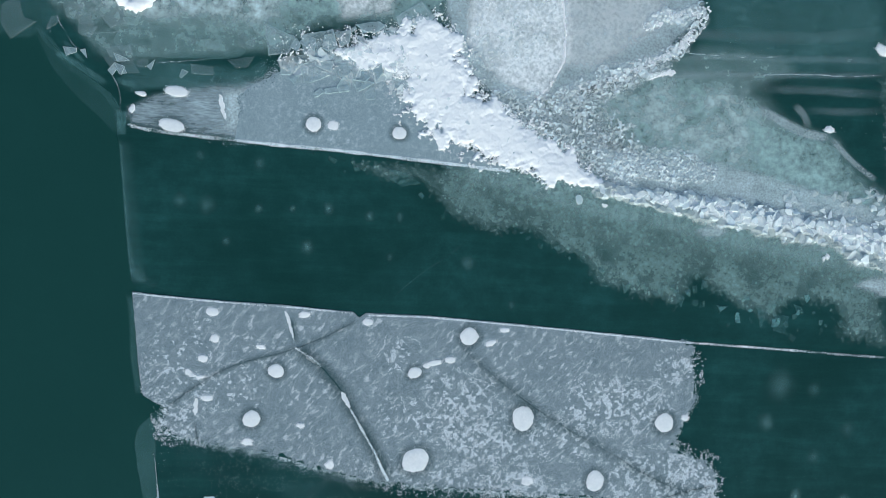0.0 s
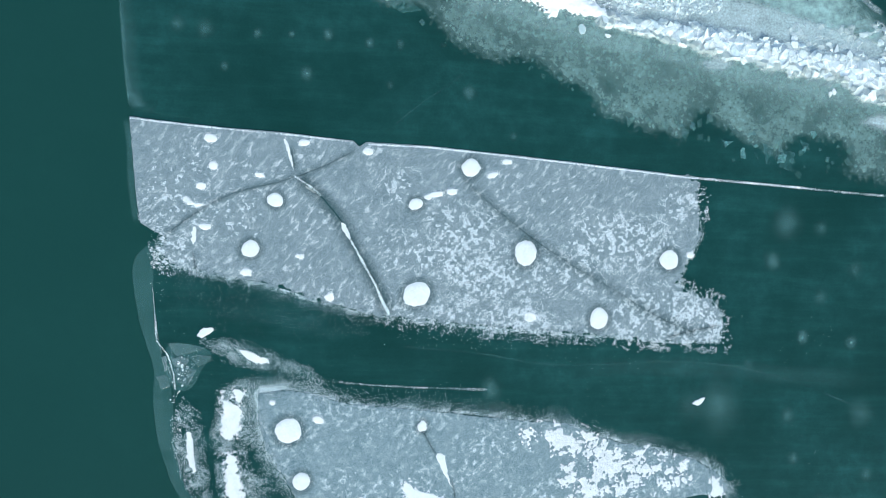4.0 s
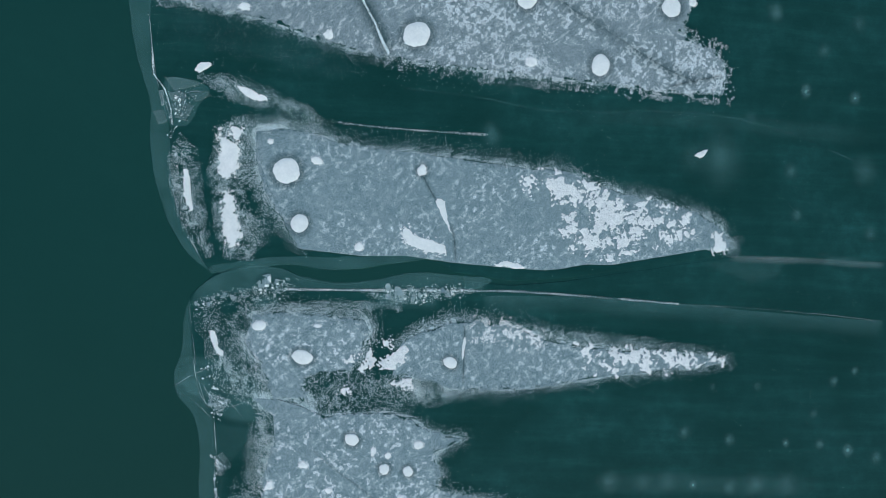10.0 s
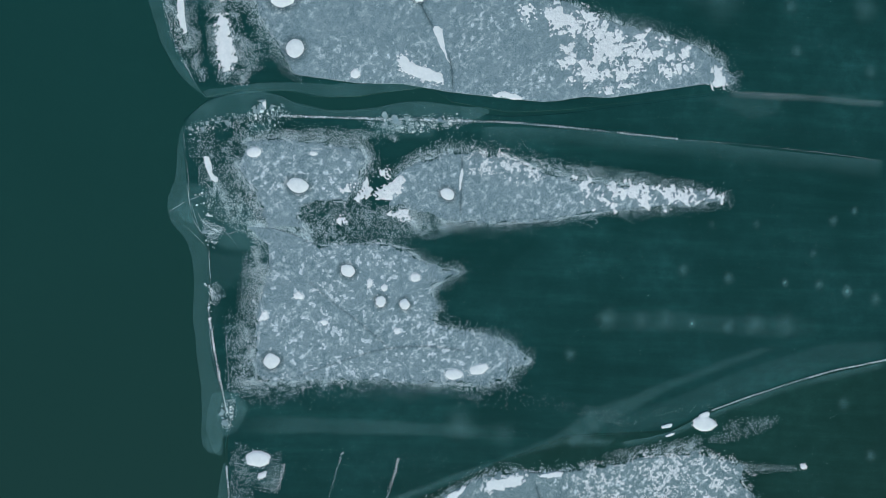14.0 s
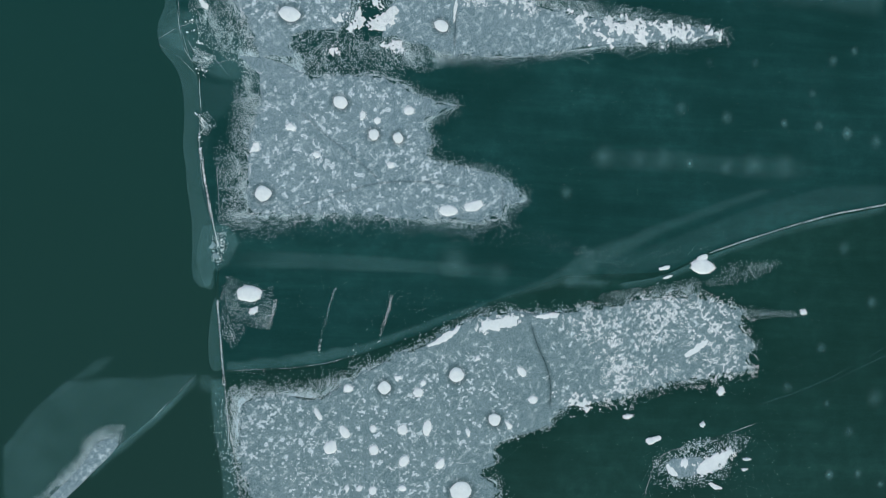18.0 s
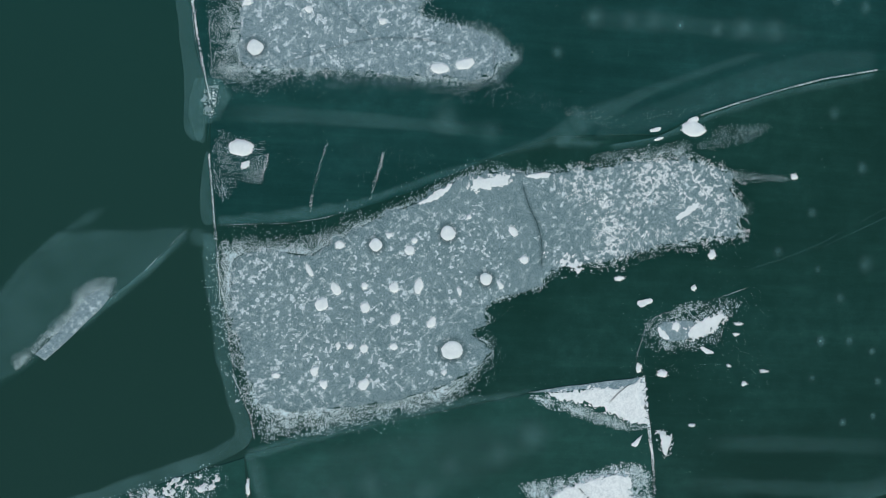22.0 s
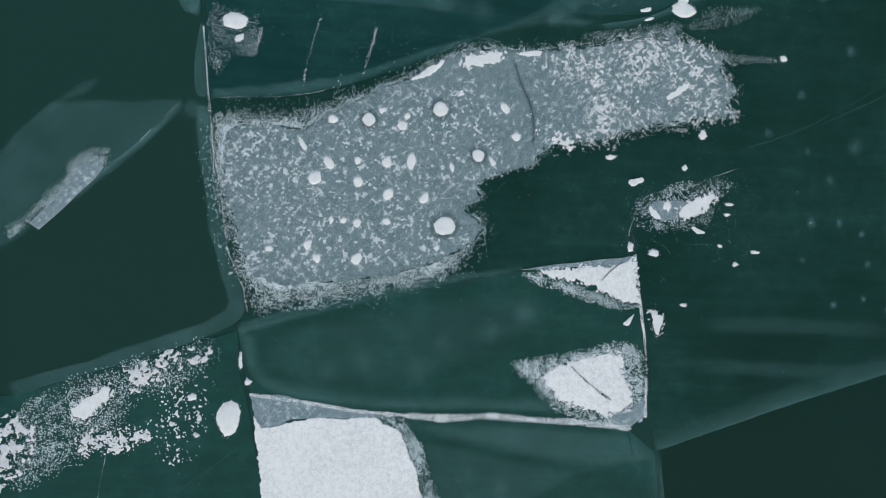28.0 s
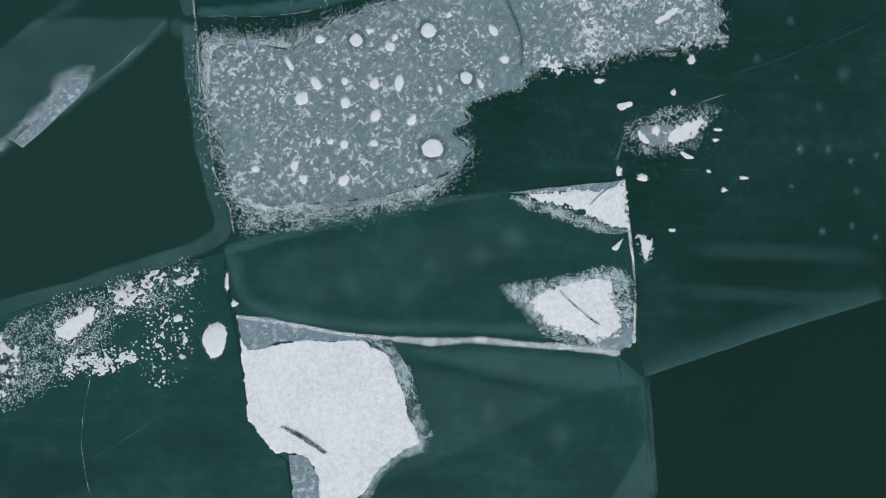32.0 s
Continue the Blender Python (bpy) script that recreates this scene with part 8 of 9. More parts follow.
hair_line([(13.4, -55.82), (13.6, -54.55), (14.14, -52.47), (16.07, -51.9), (18.34, -51.14), (19.84, -50.58)], 0.04, 0.7, 'thin pale crack round a snow patch', seed=2985)
snow_mound(16.92, -58.45, 0.214, 0.092, 0.0, 'white snow crumb on dark ice', ring=False, uneven=0.4, seed=2984)
frost_field([(13.41, -52.05), (20.27, -51.01), (21.96, -51.39), (20.36, -52.92), (21.19, -56.08), (17.17, -55.64), (13.58, -55.82)], 0.025, 'sparse frost on dark ice', soft=0.6, seed=2991)

# ---- rafted floe and its snow ----
snow_crust([(7.56, -56.8), (9.44, -56.46), (12.3, -56.04), (13.97, -55.8), (14.14, -56.58), (12.97, -56.64), (10.72, -56.52), (9.45, -56.74)], 'grey frosted edge of a rafted floe', amount=0.03, fringes=[], seed=2998)
snow_drift([(8.63, -56.9), (9.77, -56.69), (11.04, -56.51), (12.64, -56.43), (13.76, -56), (14.02, -56.11), (14.38, -58.31), (13.38, -58.29), (12.39, -57.92), (11.72, -57.48), (10.75, -57.27), (9.47, -57.15)], 'white packed snow on the corner of a floe', amount=0.1, material=WHITE, crumbs=0.2, rounds=0, seed=3005)
frost_field([(7.72, -57.04), (9.47, -57.21), (11.75, -57.95), (13.39, -58.51), (14.4, -58.62), (13.07, -58.68), (10.79, -58.15), (9.17, -57.6)], 0.8, 'frost grains along packed snow', soft=0.2, grain=0.06, coarse=0.2, cell=0.03, fine=0.8, seed=3012)
band([(12.04, -57.31), (12.65, -56.65), (13.43, -56.08)], (-0.067, -0.024, 0.024, 0.067,), [0, 0.6, 0.6, 0], 'dark gap in packed snow', material=DARK_ICE, name='snow_gap', category='crack', z=0.0735, seed=3019)
snow_drift([(8.89, -62.62), (10.16, -61.94), (11.59, -61.58), (13.19, -61.2), (13.46, -61.51), (13.57, -62.46), (14.1, -63.39), (14.15, -64.34), (13.02, -64.69), (12.05, -64.56), (10.42, -64.14), (9.59, -63.38)], 'large patch of white packed snow', amount=0.12, material=WHITE, seed=3026)
raised_seam([(10.65, -62.08), (11.49, -62.84), (12.49, -63.6), (12.99, -63.9)], 0.05, 'dark crack through packed snow', cover=0.6, material=DARK_GRAIN, name='snow_crack', category='crack', seed=3033)
frost_field([(7.31, -62.04), (8.72, -61.68), (10.93, -61.29), (13.16, -60.73), (14.47, -60.84), (14.92, -63.37), (14.83, -64.96), (13.7, -65.31), (11.75, -65.11), (9.8, -64.47), (8.46, -63.1)], 0.8, 'frost flowers round packed snow', soft=0.22, grain=0.06, coarse=0.2, cell=0.03, fine=0.8, seed=3040)
snow_crust([(13.02, -64.69), (14.31, -64.28), (14.93, -63.68), (15.05, -64.8), (14.1, -65.36), (13.37, -65.16)], 'grey snow on a floe corner', amount=0.04, fringes=[], seed=3047)
snow_drift([(15.03, -58.91), (15.53, -58.96), (15.8, -59.26), (15.67, -60), (15.42, -60.17), (15.23, -59.54)], 'white snow patch on dark ice', amount=0.08, seed=3054)
snow_drift([(13.44, -59.61), (13.91, -59.28), (14.12, -58.95), (14.07, -59.33), (13.83, -59.76)], 'small white snow patch on dark ice', amount=0.08, seed=3061)
snow_drift([(14.45, -59.1), (14.75, -59.88), (14.84, -60.35), (14.65, -59.88)], 'narrow white snow strip on the floe edge', amount=0.04, seed=3068)
seam([(14.01, -55.8), (14.42, -58.31), (14.77, -60.19), (14.99, -62.09), (15.05, -64.8)], 0.073, 'white rime on a straight floe edge', cover=0.7, seed=3075)
seam([(1.68, -65.02), (3.54, -65.12), (6.33, -64.95), (8.55, -65.1), (11.11, -65.19), (14.1, -65.49)], 0.153, 'crumbs of rime along a joint', cover=0.6, seed=3082)
seam([(-6.77, -64.05), (-3.79, -64.41), (-1.37, -64.8), (1.68, -65.02)], 0.092, 'crumbs of rime along a joint', cover=0.5, seed=3089)
snow_crust([(-6.82, -64.11), (-5.29, -64), (-3.79, -64.32), (-1.38, -64.74), (1.07, -65.03), (-0.75, -65.27), (-2.56, -65.2), (-4.65, -65.35), (-5.23, -65.76), (-6.11, -65.9), (-6.49, -65.25)], 'grey frosted strip on a floe edge', amount=0.05, fringes=[], seed=3096)
snow_drift([(-6.61, -65.25), (-6.11, -65.9), (-4.35, -65.49), (-3.46, -65.22), (-1.36, -65.22), (-0.15, -65.07), (0.48, -65.51), (1.35, -65.95), (1.76, -67.02), (2.27, -68.09), (2.47, -69.17), (3.06, -70.1), (3.15, -70.72), (2.39, -71.13), (1.64, -71.58), (0.9, -72.39), (0.42, -73.39), (-3.4, -76), (-5.6, -76.4), (-2.09, -73.74), (-2.19, -72.48), (-2.77, -71.51), (-3.68, -71.33), (-4.52, -71.28), (-5.2, -70.53), (-5.98, -69.63), (-6.22, -67.66), (-6.44, -66.46)], 'broad sheet of white packed snow on clear ice', amount=0.065, material=WHITE, size=0.45, crumbs=0, rounds=0, seed=3103)
frost_field([(0.16, -65.15), (1.39, -65.27), (2.36, -66.54), (3.06, -68.7), (3.81, -70.24), (3.62, -71.02), (1.95, -71.66), (1.07, -72.76), (0.5, -73.73), (0.19, -73.73), (0.74, -72.14), (2.99, -70.72), (2.61, -69.02), (1.78, -67.48), (1.41, -65.95)], 0.75, 'frost flowers along packed snow', soft=0.2, grain=0.06, coarse=0.2, cell=0.03, fine=0.8, seed=3110)
raised_seam([(-4.18, -69.91), (-3.27, -70.35), (-1.88, -71.25)], 0.1, 'dark crack through packed snow', cover=0.7, material=DARK_GRAIN, name='snow_crack', category='crack', seed=3117)
snow_crust([(-3.77, -71.43), (-2.78, -71.45), (-2.45, -72.18), (-1.98, -72.63), (-2.07, -74.02), (-3.42, -74.18), (-3.64, -72.5)], 'grey snow crust below packed snow', amount=0.08, fringes=[], seed=3124)

# ---- frosted floe by the lead ----
snow_mound(-7.86, -65.35, 0.612, 0.98, -0.0, 'tall white oval snow patch by a floe edge', uneven=0.25, ring=False, seed=3131)
snow_mound(-6.94, -63.36, 0.184, 0.184, 0.0, 'white snow crumb on dark ice', ring=False, uneven=0.4, seed=3138)
snow_mound(-7.36, -62.26, 0.092, 0.429, 0.09, 'white snow crumb on dark ice', ring=False, uneven=0.4, seed=3145)
snow_mound(-9.8, -64.23, 0.214, 0.184, 0.0, 'white snow crumb on dark ice', ring=False, uneven=0.4, seed=3152)
snow_mound(-9.41, -65.39, 0.122, 0.153, 0.0, 'white snow crumb on dark ice', ring=False, uneven=0.4, seed=3159)
snow_mound(-10.79, -65.73, 0.153, 0.122, 0.0, 'white snow crumb on dark ice', ring=False, uneven=0.4, seed=3166)
snow_mound(-9.52, -66.29, 0.122, 0.122, 0.0, 'white snow crumb on dark ice', ring=False, uneven=0.4, seed=3173)
frost_field([(-17.07, -64.37), (-15.14, -63.42), (-12.62, -62.45), (-9.2, -61.43), (-8.89, -62.02), (-9.72, -63.09), (-12.56, -64.23), (-15.3, -67.27), (-16.95, -68.2), (-18.59, -69.11), (-18.71, -65.3)], 0.36, 'coarse frost flowers on clear ice', soft=0.5, grain=0.06, coarse=0.2, cell=0.03, fine=0.8, seed=3180)
frost_field([(-13.32, -62.83), (-12.33, -62.38), (-10.63, -61.96), (-9.04, -61.66), (-9.31, -62.33), (-11.16, -63.14), (-12.71, -63.88)], 0.9, 'clumps of white snow on frost', soft=0.3, grain=0.16, coarse=0.34, fine=0.6, cell=0.028, height=0.06, material=WHITE, seed=3187)
frost_field([(-19.8, -65.77), (-18.7, -65.45), (-17.99, -66.02), (-17.76, -67.33), (-18.33, -68.67), (-19.69, -69.43)], 0.95, 'clumps of white snow on frost', soft=0.3, grain=0.16, coarse=0.34, fine=0.6, cell=0.028, height=0.06, material=WHITE, seed=3194)
snow_drift([(-15.93, -64.93), (-15.11, -64.31), (-14.14, -63.69), (-13.93, -64.12), (-14.53, -64.88), (-15.21, -65.64), (-15.77, -65.51)], 'white snow patch on frost', amount=0.12, seed=3201)
frost_field([(-15.6, -66.69), (-14.49, -66.07), (-12.21, -66.01), (-12.05, -66.6), (-13.6, -67.08), (-15.3, -67.27)], 0.85, 'lumps of white snow on dark ice', soft=0.35, grain=0.085, coarse=0.26, fine=0.65, material=WHITE, seed=3208)
frost_field([(-11.74, -63.01), (-8.83, -63.51), (-9.33, -65.93), (-10.13, -68.05), (-11.91, -66.6), (-11.68, -64.8)], 0.14, 'scattered snow crumbs on dark ice', soft=0.5, grain=0.08, coarse=0.2, fine=0.65, material=WHITE, seed=3215)
hair_line([(-13.84, -64.27), (-13.51, -65.45), (-14.03, -66.95), (-14.45, -69.04), (-14.51, -71.42), (-13.95, -73.83)], 0.029835, 0.7, 'pale hair crack in clear ice', seed=3222)

# ---- snow strip on the young ice ----
snow_crust([(-18.38, -55.37), (-17.87, -55.69), (-16.79, -54.64), (-15.72, -53.47), (-15.17, -52.91), (-14.72, -52.3), (-14.92, -51.96), (-15.62, -52.01), (-16.08, -52.56), (-16.34, -53.16), (-17.31, -54.29)], 'thin grey snow strip on dark young ice', amount=0.04, fringes=[(6, 10, 0.5, 0.8)], seed=3229)
frost_field([(-19.52, -55.78), (-17.91, -54.33), (-16.84, -53.25), (-16.45, -52.35), (-15.91, -51.68), (-15.22, -51.4), (-14.52, -51.35), (-14.92, -51.96), (-15.62, -52.01), (-16.08, -52.56), (-16.34, -53.16), (-17.31, -54.29), (-18.38, -55.37), (-19.24, -56.06)], 0.5, 'frost grains along a snow strip', soft=0.3, seed=3236)

# ---- pressure ridge and sunken slush ----
film([(-24.43, 12.21), (-20.4, 11.93), (-19.83, 10.02), (-20.64, 9.13), (-21.72, 8.84), (-22.53, 9.01), (-24.41, 8.34)], 0.3, 'pale young ice plate by the lead', soft=0.122, seed=3243)
film([(-17.61, 7.85), (-14.56, 8.37), (-10.6, 8.02), (-8.33, 8.73), (-9.73, 7.5), (-10.85, 6.86), (-14.52, 6.6), (-16.48, 6.41)], 0.5, 'milky folded ice by the ridge', soft=0.429, seed=3250)
film([(-21.21, 11.32), (-14.69, 15.12), (-5.66, 15.78), (-4.97, 12.4), (-8.33, 9.02), (-9.4, 8.5), (-10.8, 9.5), (-13.71, 9.6), (-16.2, 9.4), (-17.8, 9.3), (-19.55, 9.6)], 0.55, 'milky crushed ice frozen beside the ridge', soft=0.6, material=PALE_SLUSH, seed=3257)
film([(-20.11, 10.56), (-16.33, 13.88), (-6.22, 15.17), (-6.68, 11.42), (-9.75, 9.3), (-13.72, 9.7), (-16.78, 9.6), (-18.72, 9.9)], 0.9, 'milky crushed ice frozen beside the ridge', soft=1.531, material=CLOUD, seed=3264)
rim_plate([(-17.3, 9.5), (-15.4, 9.9), (-12.9, 9.75), (-10.6, 9.3), (-10.9, 8.4), (-13.6, 8.35), (-15.9, 8.2), (-17.2, 8.5)], 0.4, 'clear dark plate of ice beside the ridge', seed=3274)
film([(-9.94, 15.47), (0.76, 16.25), (0.65, 11.6), (-1.36, 10.01), (-5.47, 10.06), (-7.78, 9.8), (-9.53, 10.67)], 0.8, 'smooth green-white ice slab against the ridge', soft=1.408, material=PALE_SLUSH, seed=3278)
film([(1.39, 8.41), (5.94, 8.37), (7.82, 7.88), (9.85, 4.66), (10.27, 2.86), (7.77, 2.69), (4.92, 4.28), (2.43, 5.35)], 0.45, 'crushed grey ice beside the ridge', soft=0.612, material=PALE, seed=3299)
film([(5.99, 7.48), (11.11, 10.17), (16.21, 9.56), (20, 6.08), (22.09, 4.31), (22.32, 1.19), (15.1, 1.83), (9.95, 2.84), (7.96, 5.18)], 0.7, 'milky green-grey ice slab frozen beside the ridge', soft=1.837, material=PALE_SLUSH, seed=3306)
film([(7.2, 7.85), (11.44, 9.89), (16.25, 8.95), (19.35, 6.05), (20.52, 3.31), (18.99, 1.68), (14.1, 2.41), (9.94, 3.15), (8.27, 5.19)], 0.6, 'cloudy white ice slab frozen beside the ridge', soft=1.714, material=CLOUD, seed=3313)
frost_field([(-3.15, 10.49), (-0.53, 11.52), (1.41, 7.83), (6.12, 4.85), (8.86, 2.73), (4.97, 3.17), (0.67, 3.99), (-2.7, 6.13), (-3.97, 8.69)], 0.5, 'loose crumbs of white snow along the bank', soft=0.5, grain=0.09, coarse=0.25, fine=0.6, height=0.1, material=FRESH, seed=3348)
frost_field([(-6.04, 9.72), (-2.57, 10.8), (-0.19, 10.37), (2.36, 6.69), (4.87, 5.02), (8.06, 3.06), (4.99, 2.47), (1.88, 3.83), (-1.17, 5.17), (-2.42, 6.73), (-3.37, 8.43), (-5.71, 8.58)], 0.42, 'loose crumbs of white snow along the bank', soft=0.6, grain=0.06, material=FRESH, seed=3350)
frost_field([(-9.5, 9.81), (-6.05, 10.02), (-1.95, 9.98), (-2.49, 8.49), (-5.99, 8.14), (-8.89, 8.26)], 0.3, 'loose crumbs of white snow on broken ice', soft=0.5, grain=0.09, coarse=0.3, fine=0.6, height=0.12, material=FRESH, seed=3355)
film([(-17.32, 7.35), (-15.65, 7.16), (-13.7, 7.27), (-11.16, 7.7), (-9.76, 8.65), (-9.44, 7.51), (-11.14, 6.84), (-14.53, 6.66), (-16.2, 6.42), (-17.04, 6.66)], 0.34, 'milky folded ice by the ridge', soft=0.245, seed=3362)
film([(-8.89, 8.41), (-6.04, 9.44), (-2.52, 9.36), (-1.21, 6.21), (-2.93, 4.35), (-7.04, 4.44), (-9.37, 4.91), (-10.56, 6.58)], 0.95, 'milky crushed ice frozen beside the ridge', soft=0.735, material=PALE, seed=3369)
film([(-1.28, 15.53), (5.72, 16.03), (5.89, 10.75), (5.64, 8.36), (4.04, 6.63), (1.73, 7.55), (-0.14, 9.21)], 0.85, 'pale frosted ice slab against the ridge', soft=0.245, material=PALE, seed=3376)
film([(5.0, 16.0), (13.55, 16.6), (13.06, 11.79), (10.84, 9.55), (7.8, 8.18), (4.6, 7.0), (5.3, 10.75)], 0.8, 'pale frosted ice slab against the ridge', soft=0.184, material=PALE, seed=3383)
film([(15.37, 7.68), (21.28, 6.45), (23.08, 4.36), (24.38, 3.48), (28.92, 2.72), (29.18, -0.46), (22.32, 1.19), (16.7, 1.9)], 0.85, 'milky crushed ice frozen beside the ridge', soft=1.224, material=PALE_SLUSH, seed=3390)
film([(24.17, 3.15), (28.84, 3.67), (27.75, 17.01), (25.77, 16.87), (24.84, 11.91), (22.87, 11.79), (23.56, 6.88)], 0.3, 'milky crushed ice frozen beside the ridge', soft=0.612, material=SLUSH, seed=3397)
frost_field([(-0.63, 13.84), (5.65, 14.27), (5.88, 9.56), (4.19, 6.79), (1.71, 7.84), (-0.17, 9.79)], 0.42, 'frosted snow dust on an ice slab', soft=0.8, grain=0.04, coarse=0.45, fine=0.65, cell=0.034, material=DUST_SNOW, seed=3404)
frost_field([(5.65, 14.27), (12.72, 14.76), (12.02, 10.82), (7.79, 8.48), (6.26, 8.09)], 0.22, 'frosted snow dust on an ice slab', soft=0.8, grain=0.04, coarse=0.45, fine=0.65, cell=0.034, material=DUST_SNOW, seed=3411)
frost_field([(6.29, 7.5), (8.39, 8.81), (11.76, 9.91), (10.57, 8.63), (7.83, 7.58)], 0.5, 'frosted snow dust on an ice slab', soft=0.4, grain=0.04, coarse=0.45, fine=0.65, cell=0.034, material=DUST_SNOW, seed=3418)
frost_field([(9.12, 6.75), (13.77, 7.9), (16.43, 6.21), (14.01, 3.94), (10.18, 4.38)], 0.05, 'frosted snow dust on an ice slab', soft=0.8, grain=0.04, coarse=0.45, fine=0.65, cell=0.034, material=DUST_SNOW, seed=3425)
frost_field([(-5.46, 9.77), (-1.37, 10.31), (-0.09, 8.04), (1.83, 5.18), (-0.55, 4.46), (-3.02, 6.99)], 0.3, 'frosted snow dust on an ice slab', soft=0.6, grain=0.04, coarse=0.45, fine=0.65, cell=0.034, material=DUST_SNOW, seed=3432)
frost_field([(-10.57, 6.87), (-7.14, 7.64), (-3.01, 6.7), (0.04, 4.79), (-4.71, 4.56), (-9.94, 4.88)], 0.12, 'frosted snow dust on an ice slab', soft=0.8, grain=0.04, coarse=0.45, fine=0.65, cell=0.034, material=DUST_SNOW, stretch=(0.4, 1), seed=3439)
frost_field([(9.38, 4.7), (10.78, 4.95), (12.37, 4.78), (14.13, 4.56), (14.33, 3.8), (13.1, 3.13), (10.88, 3.25), (9.62, 3.13)], 0.6, 'white crumbs of crushed ice', soft=0.4, grain=0.05, coarse=0.22, fine=0.6, cell=0.024, height=0.12, material=DUST_SNOW, seed=3446)
frost_field([(6.02, 6.88), (7.52, 7.56), (8.7, 5.82), (9.54, 4.65), (9.94, 3.15), (8.71, 2.63), (6.78, 3.91), (4.25, 5.3), (2.38, 6.39), (3.88, 6.77)], 0.42, 'white crumbs of crushed ice', soft=0.5, grain=0.05, coarse=0.26, fine=0.55, cell=0.024, height=0.1, material=DUST_SNOW, seed=3453)
frost_field([(6.29, 7.5), (7.8, 8.18), (9.93, 9.05), (11.45, 9.74), (11.79, 9.37), (9.67, 7.98), (7.55, 7.12)], 0.6, 'white crumbs of crushed ice', soft=0.4, grain=0.05, coarse=0.22, fine=0.6, cell=0.024, height=0.1, material=DUST_SNOW, seed=3460)
frost_field([(16.3, 3.12), (21.55, 2.73), (24.5, 1.91), (29.07, 0.82), (24.54, 1.28), (18.97, 1.99)], 0.15, 'frosted snow dust on an ice slab', soft=0.8, grain=0.04, coarse=0.45, fine=0.65, cell=0.034, material=DUST_SNOW, seed=3467)
film([(0.56, 13.92), (6.3, 14.25), (6.5, 9.85), (4.9, 7.0), (2.32, 7.88), (0.43, 9.83)], 1.0, 'white frosted ice slab against the ridge', soft=0.5, material=FROSTED, seed=3474)
film([(5.2, 14.31), (11.79, 14.69), (11.37, 11.08), (7.77, 8.78), (5.4, 8.71)], 0.5, 'white frosted ice slab against the ridge', soft=0.796, material=FROSTED, seed=3481)
film([(-7.31, 13.38), (-2.68, 13.7), (-3.17, 11.07), (-6.07, 10.6)], 0.8, 'white frosted ice slab against the ridge', soft=0.673, material=FROSTED, seed=3488)
film([(7.34, 5.15), (15.58, 4.32), (24.47, 2.22), (29.07, 0.82), (29.2, -0.78), (22.39, 0.24), (15.78, 1.24), (8.73, 2.33)], 0.85, 'pale crushed ice along the ridge', soft=0.429, material=PALE, seed=3502)
band([(-20.22, 8.31), (-19.26, 7.86), (-18.43, 7.35), (-17.59, 6.77)], (-0.184, -0.061, 0.061, 0.184,), [0, 0.6, 0.6, 0], 'pale folded sliver of ice', seed=3509)
band([(-19.82, 8.9), (-19.13, 8.24), (-18.71, 7.78)], (-0.153, -0.061, 0.061, 0.153,), [0, 0.6, 0.6, 0], 'pale folded sliver of ice', seed=3516)
band([(-17.18, 7.08), (-16.62, 6.88), (-16.15, 6.85)], (-0.184, -0.092, 0.092, 0.184,), [0, 0.7, 0.7, 0], 'pale folded sliver of ice', seed=3523)
hair_line([(-20.51, 9.7), (-20.31, 9.15), (-20.59, 9.27)], 0.04, 0.6, 'thin white crack in young ice', seed=3530)
hair_line([(-20.11, 10.56), (-20.02, 9.73), (-19.55, 9.2)], 0.04, 0.6, 'thin white crack in young ice', seed=3537)
hair_line([(-19.6, 9.19), (-19.27, 8.65), (-18.44, 8.14), (-17.55, 7.62)], 0.04, 0.6, 'thin white crack in young ice', seed=3544)
hair_line([(-17.61, 7.68), (-16.9, 6.53), (-16.93, 5.39)], 0.04, 0.6, 'thin white crack in young ice', seed=3551)
hair_line([(-14.6, 10.35), (-13.77, 10.74), (-13.21, 10.89)], 0.04, 0.6, 'thin white crack in young ice', seed=3558)
hair_line([(-18.46, 9.26), (-16.25, 9.54), (-14.58, 9.44)], 0.04, 0.6, 'thin white crack in young ice', seed=3565)
hair_line([(-15.39, 7.98), (-13.71, 8.19), (-12.03, 8.4)], 0.04, 0.6, 'thin white crack in young ice', seed=3572)
band([(16.67, 7.45), (18.34, 6.61), (19.68, 6.06), (20.99, 5.97)], (-0.276, -0.138, 0.138, 0.276,), [0, 0.55, 0.55, 0], 'pale healed crack in clear ice', material=PALE, name='pale_crack', category='crack', seed=3579)
band([(20.99, 5.97), (22.05, 4.94), (23.09, 4.2), (23.79, 3.76)], (-0.184, -0.092, 0.092, 0.184,), [0, 0.5, 0.5, 0], 'pale healed crack in clear ice', material=PALE, name='pale_crack', category='crack', seed=3586)
band([(18.75, 7.71), (19.44, 7.13), (19.65, 6.37)], (-0.245, -0.122, 0.122, 0.245,), [0, 0.3, 0.3, 0], 'pale healed crack in clear ice', material=PALE, name='pale_crack', category='crack', seed=3593)
band([(23.75, 11.84), (26.28, 10.45), (28.33, 9.94)], (-0.49, -0.245, 0.245, 0.49,), [0, 0.35, 0.35, 0], 'pale healed crack in clear ice', material=PALE, name='pale_crack', category='crack', seed=3600)
band([(12.08, 9.8), (14.9, 10.09), (18.1, 10.09), (21.01, 10.26), (23.87, 10.31)], (-0.214, -0.064, 0.064, 0.214,), [0, 0.5, 0.5, 0], 'thin frost streak on clear ice', material=STREAK, name='frost_streak', category='frost', ends=2.0, seed=3607)
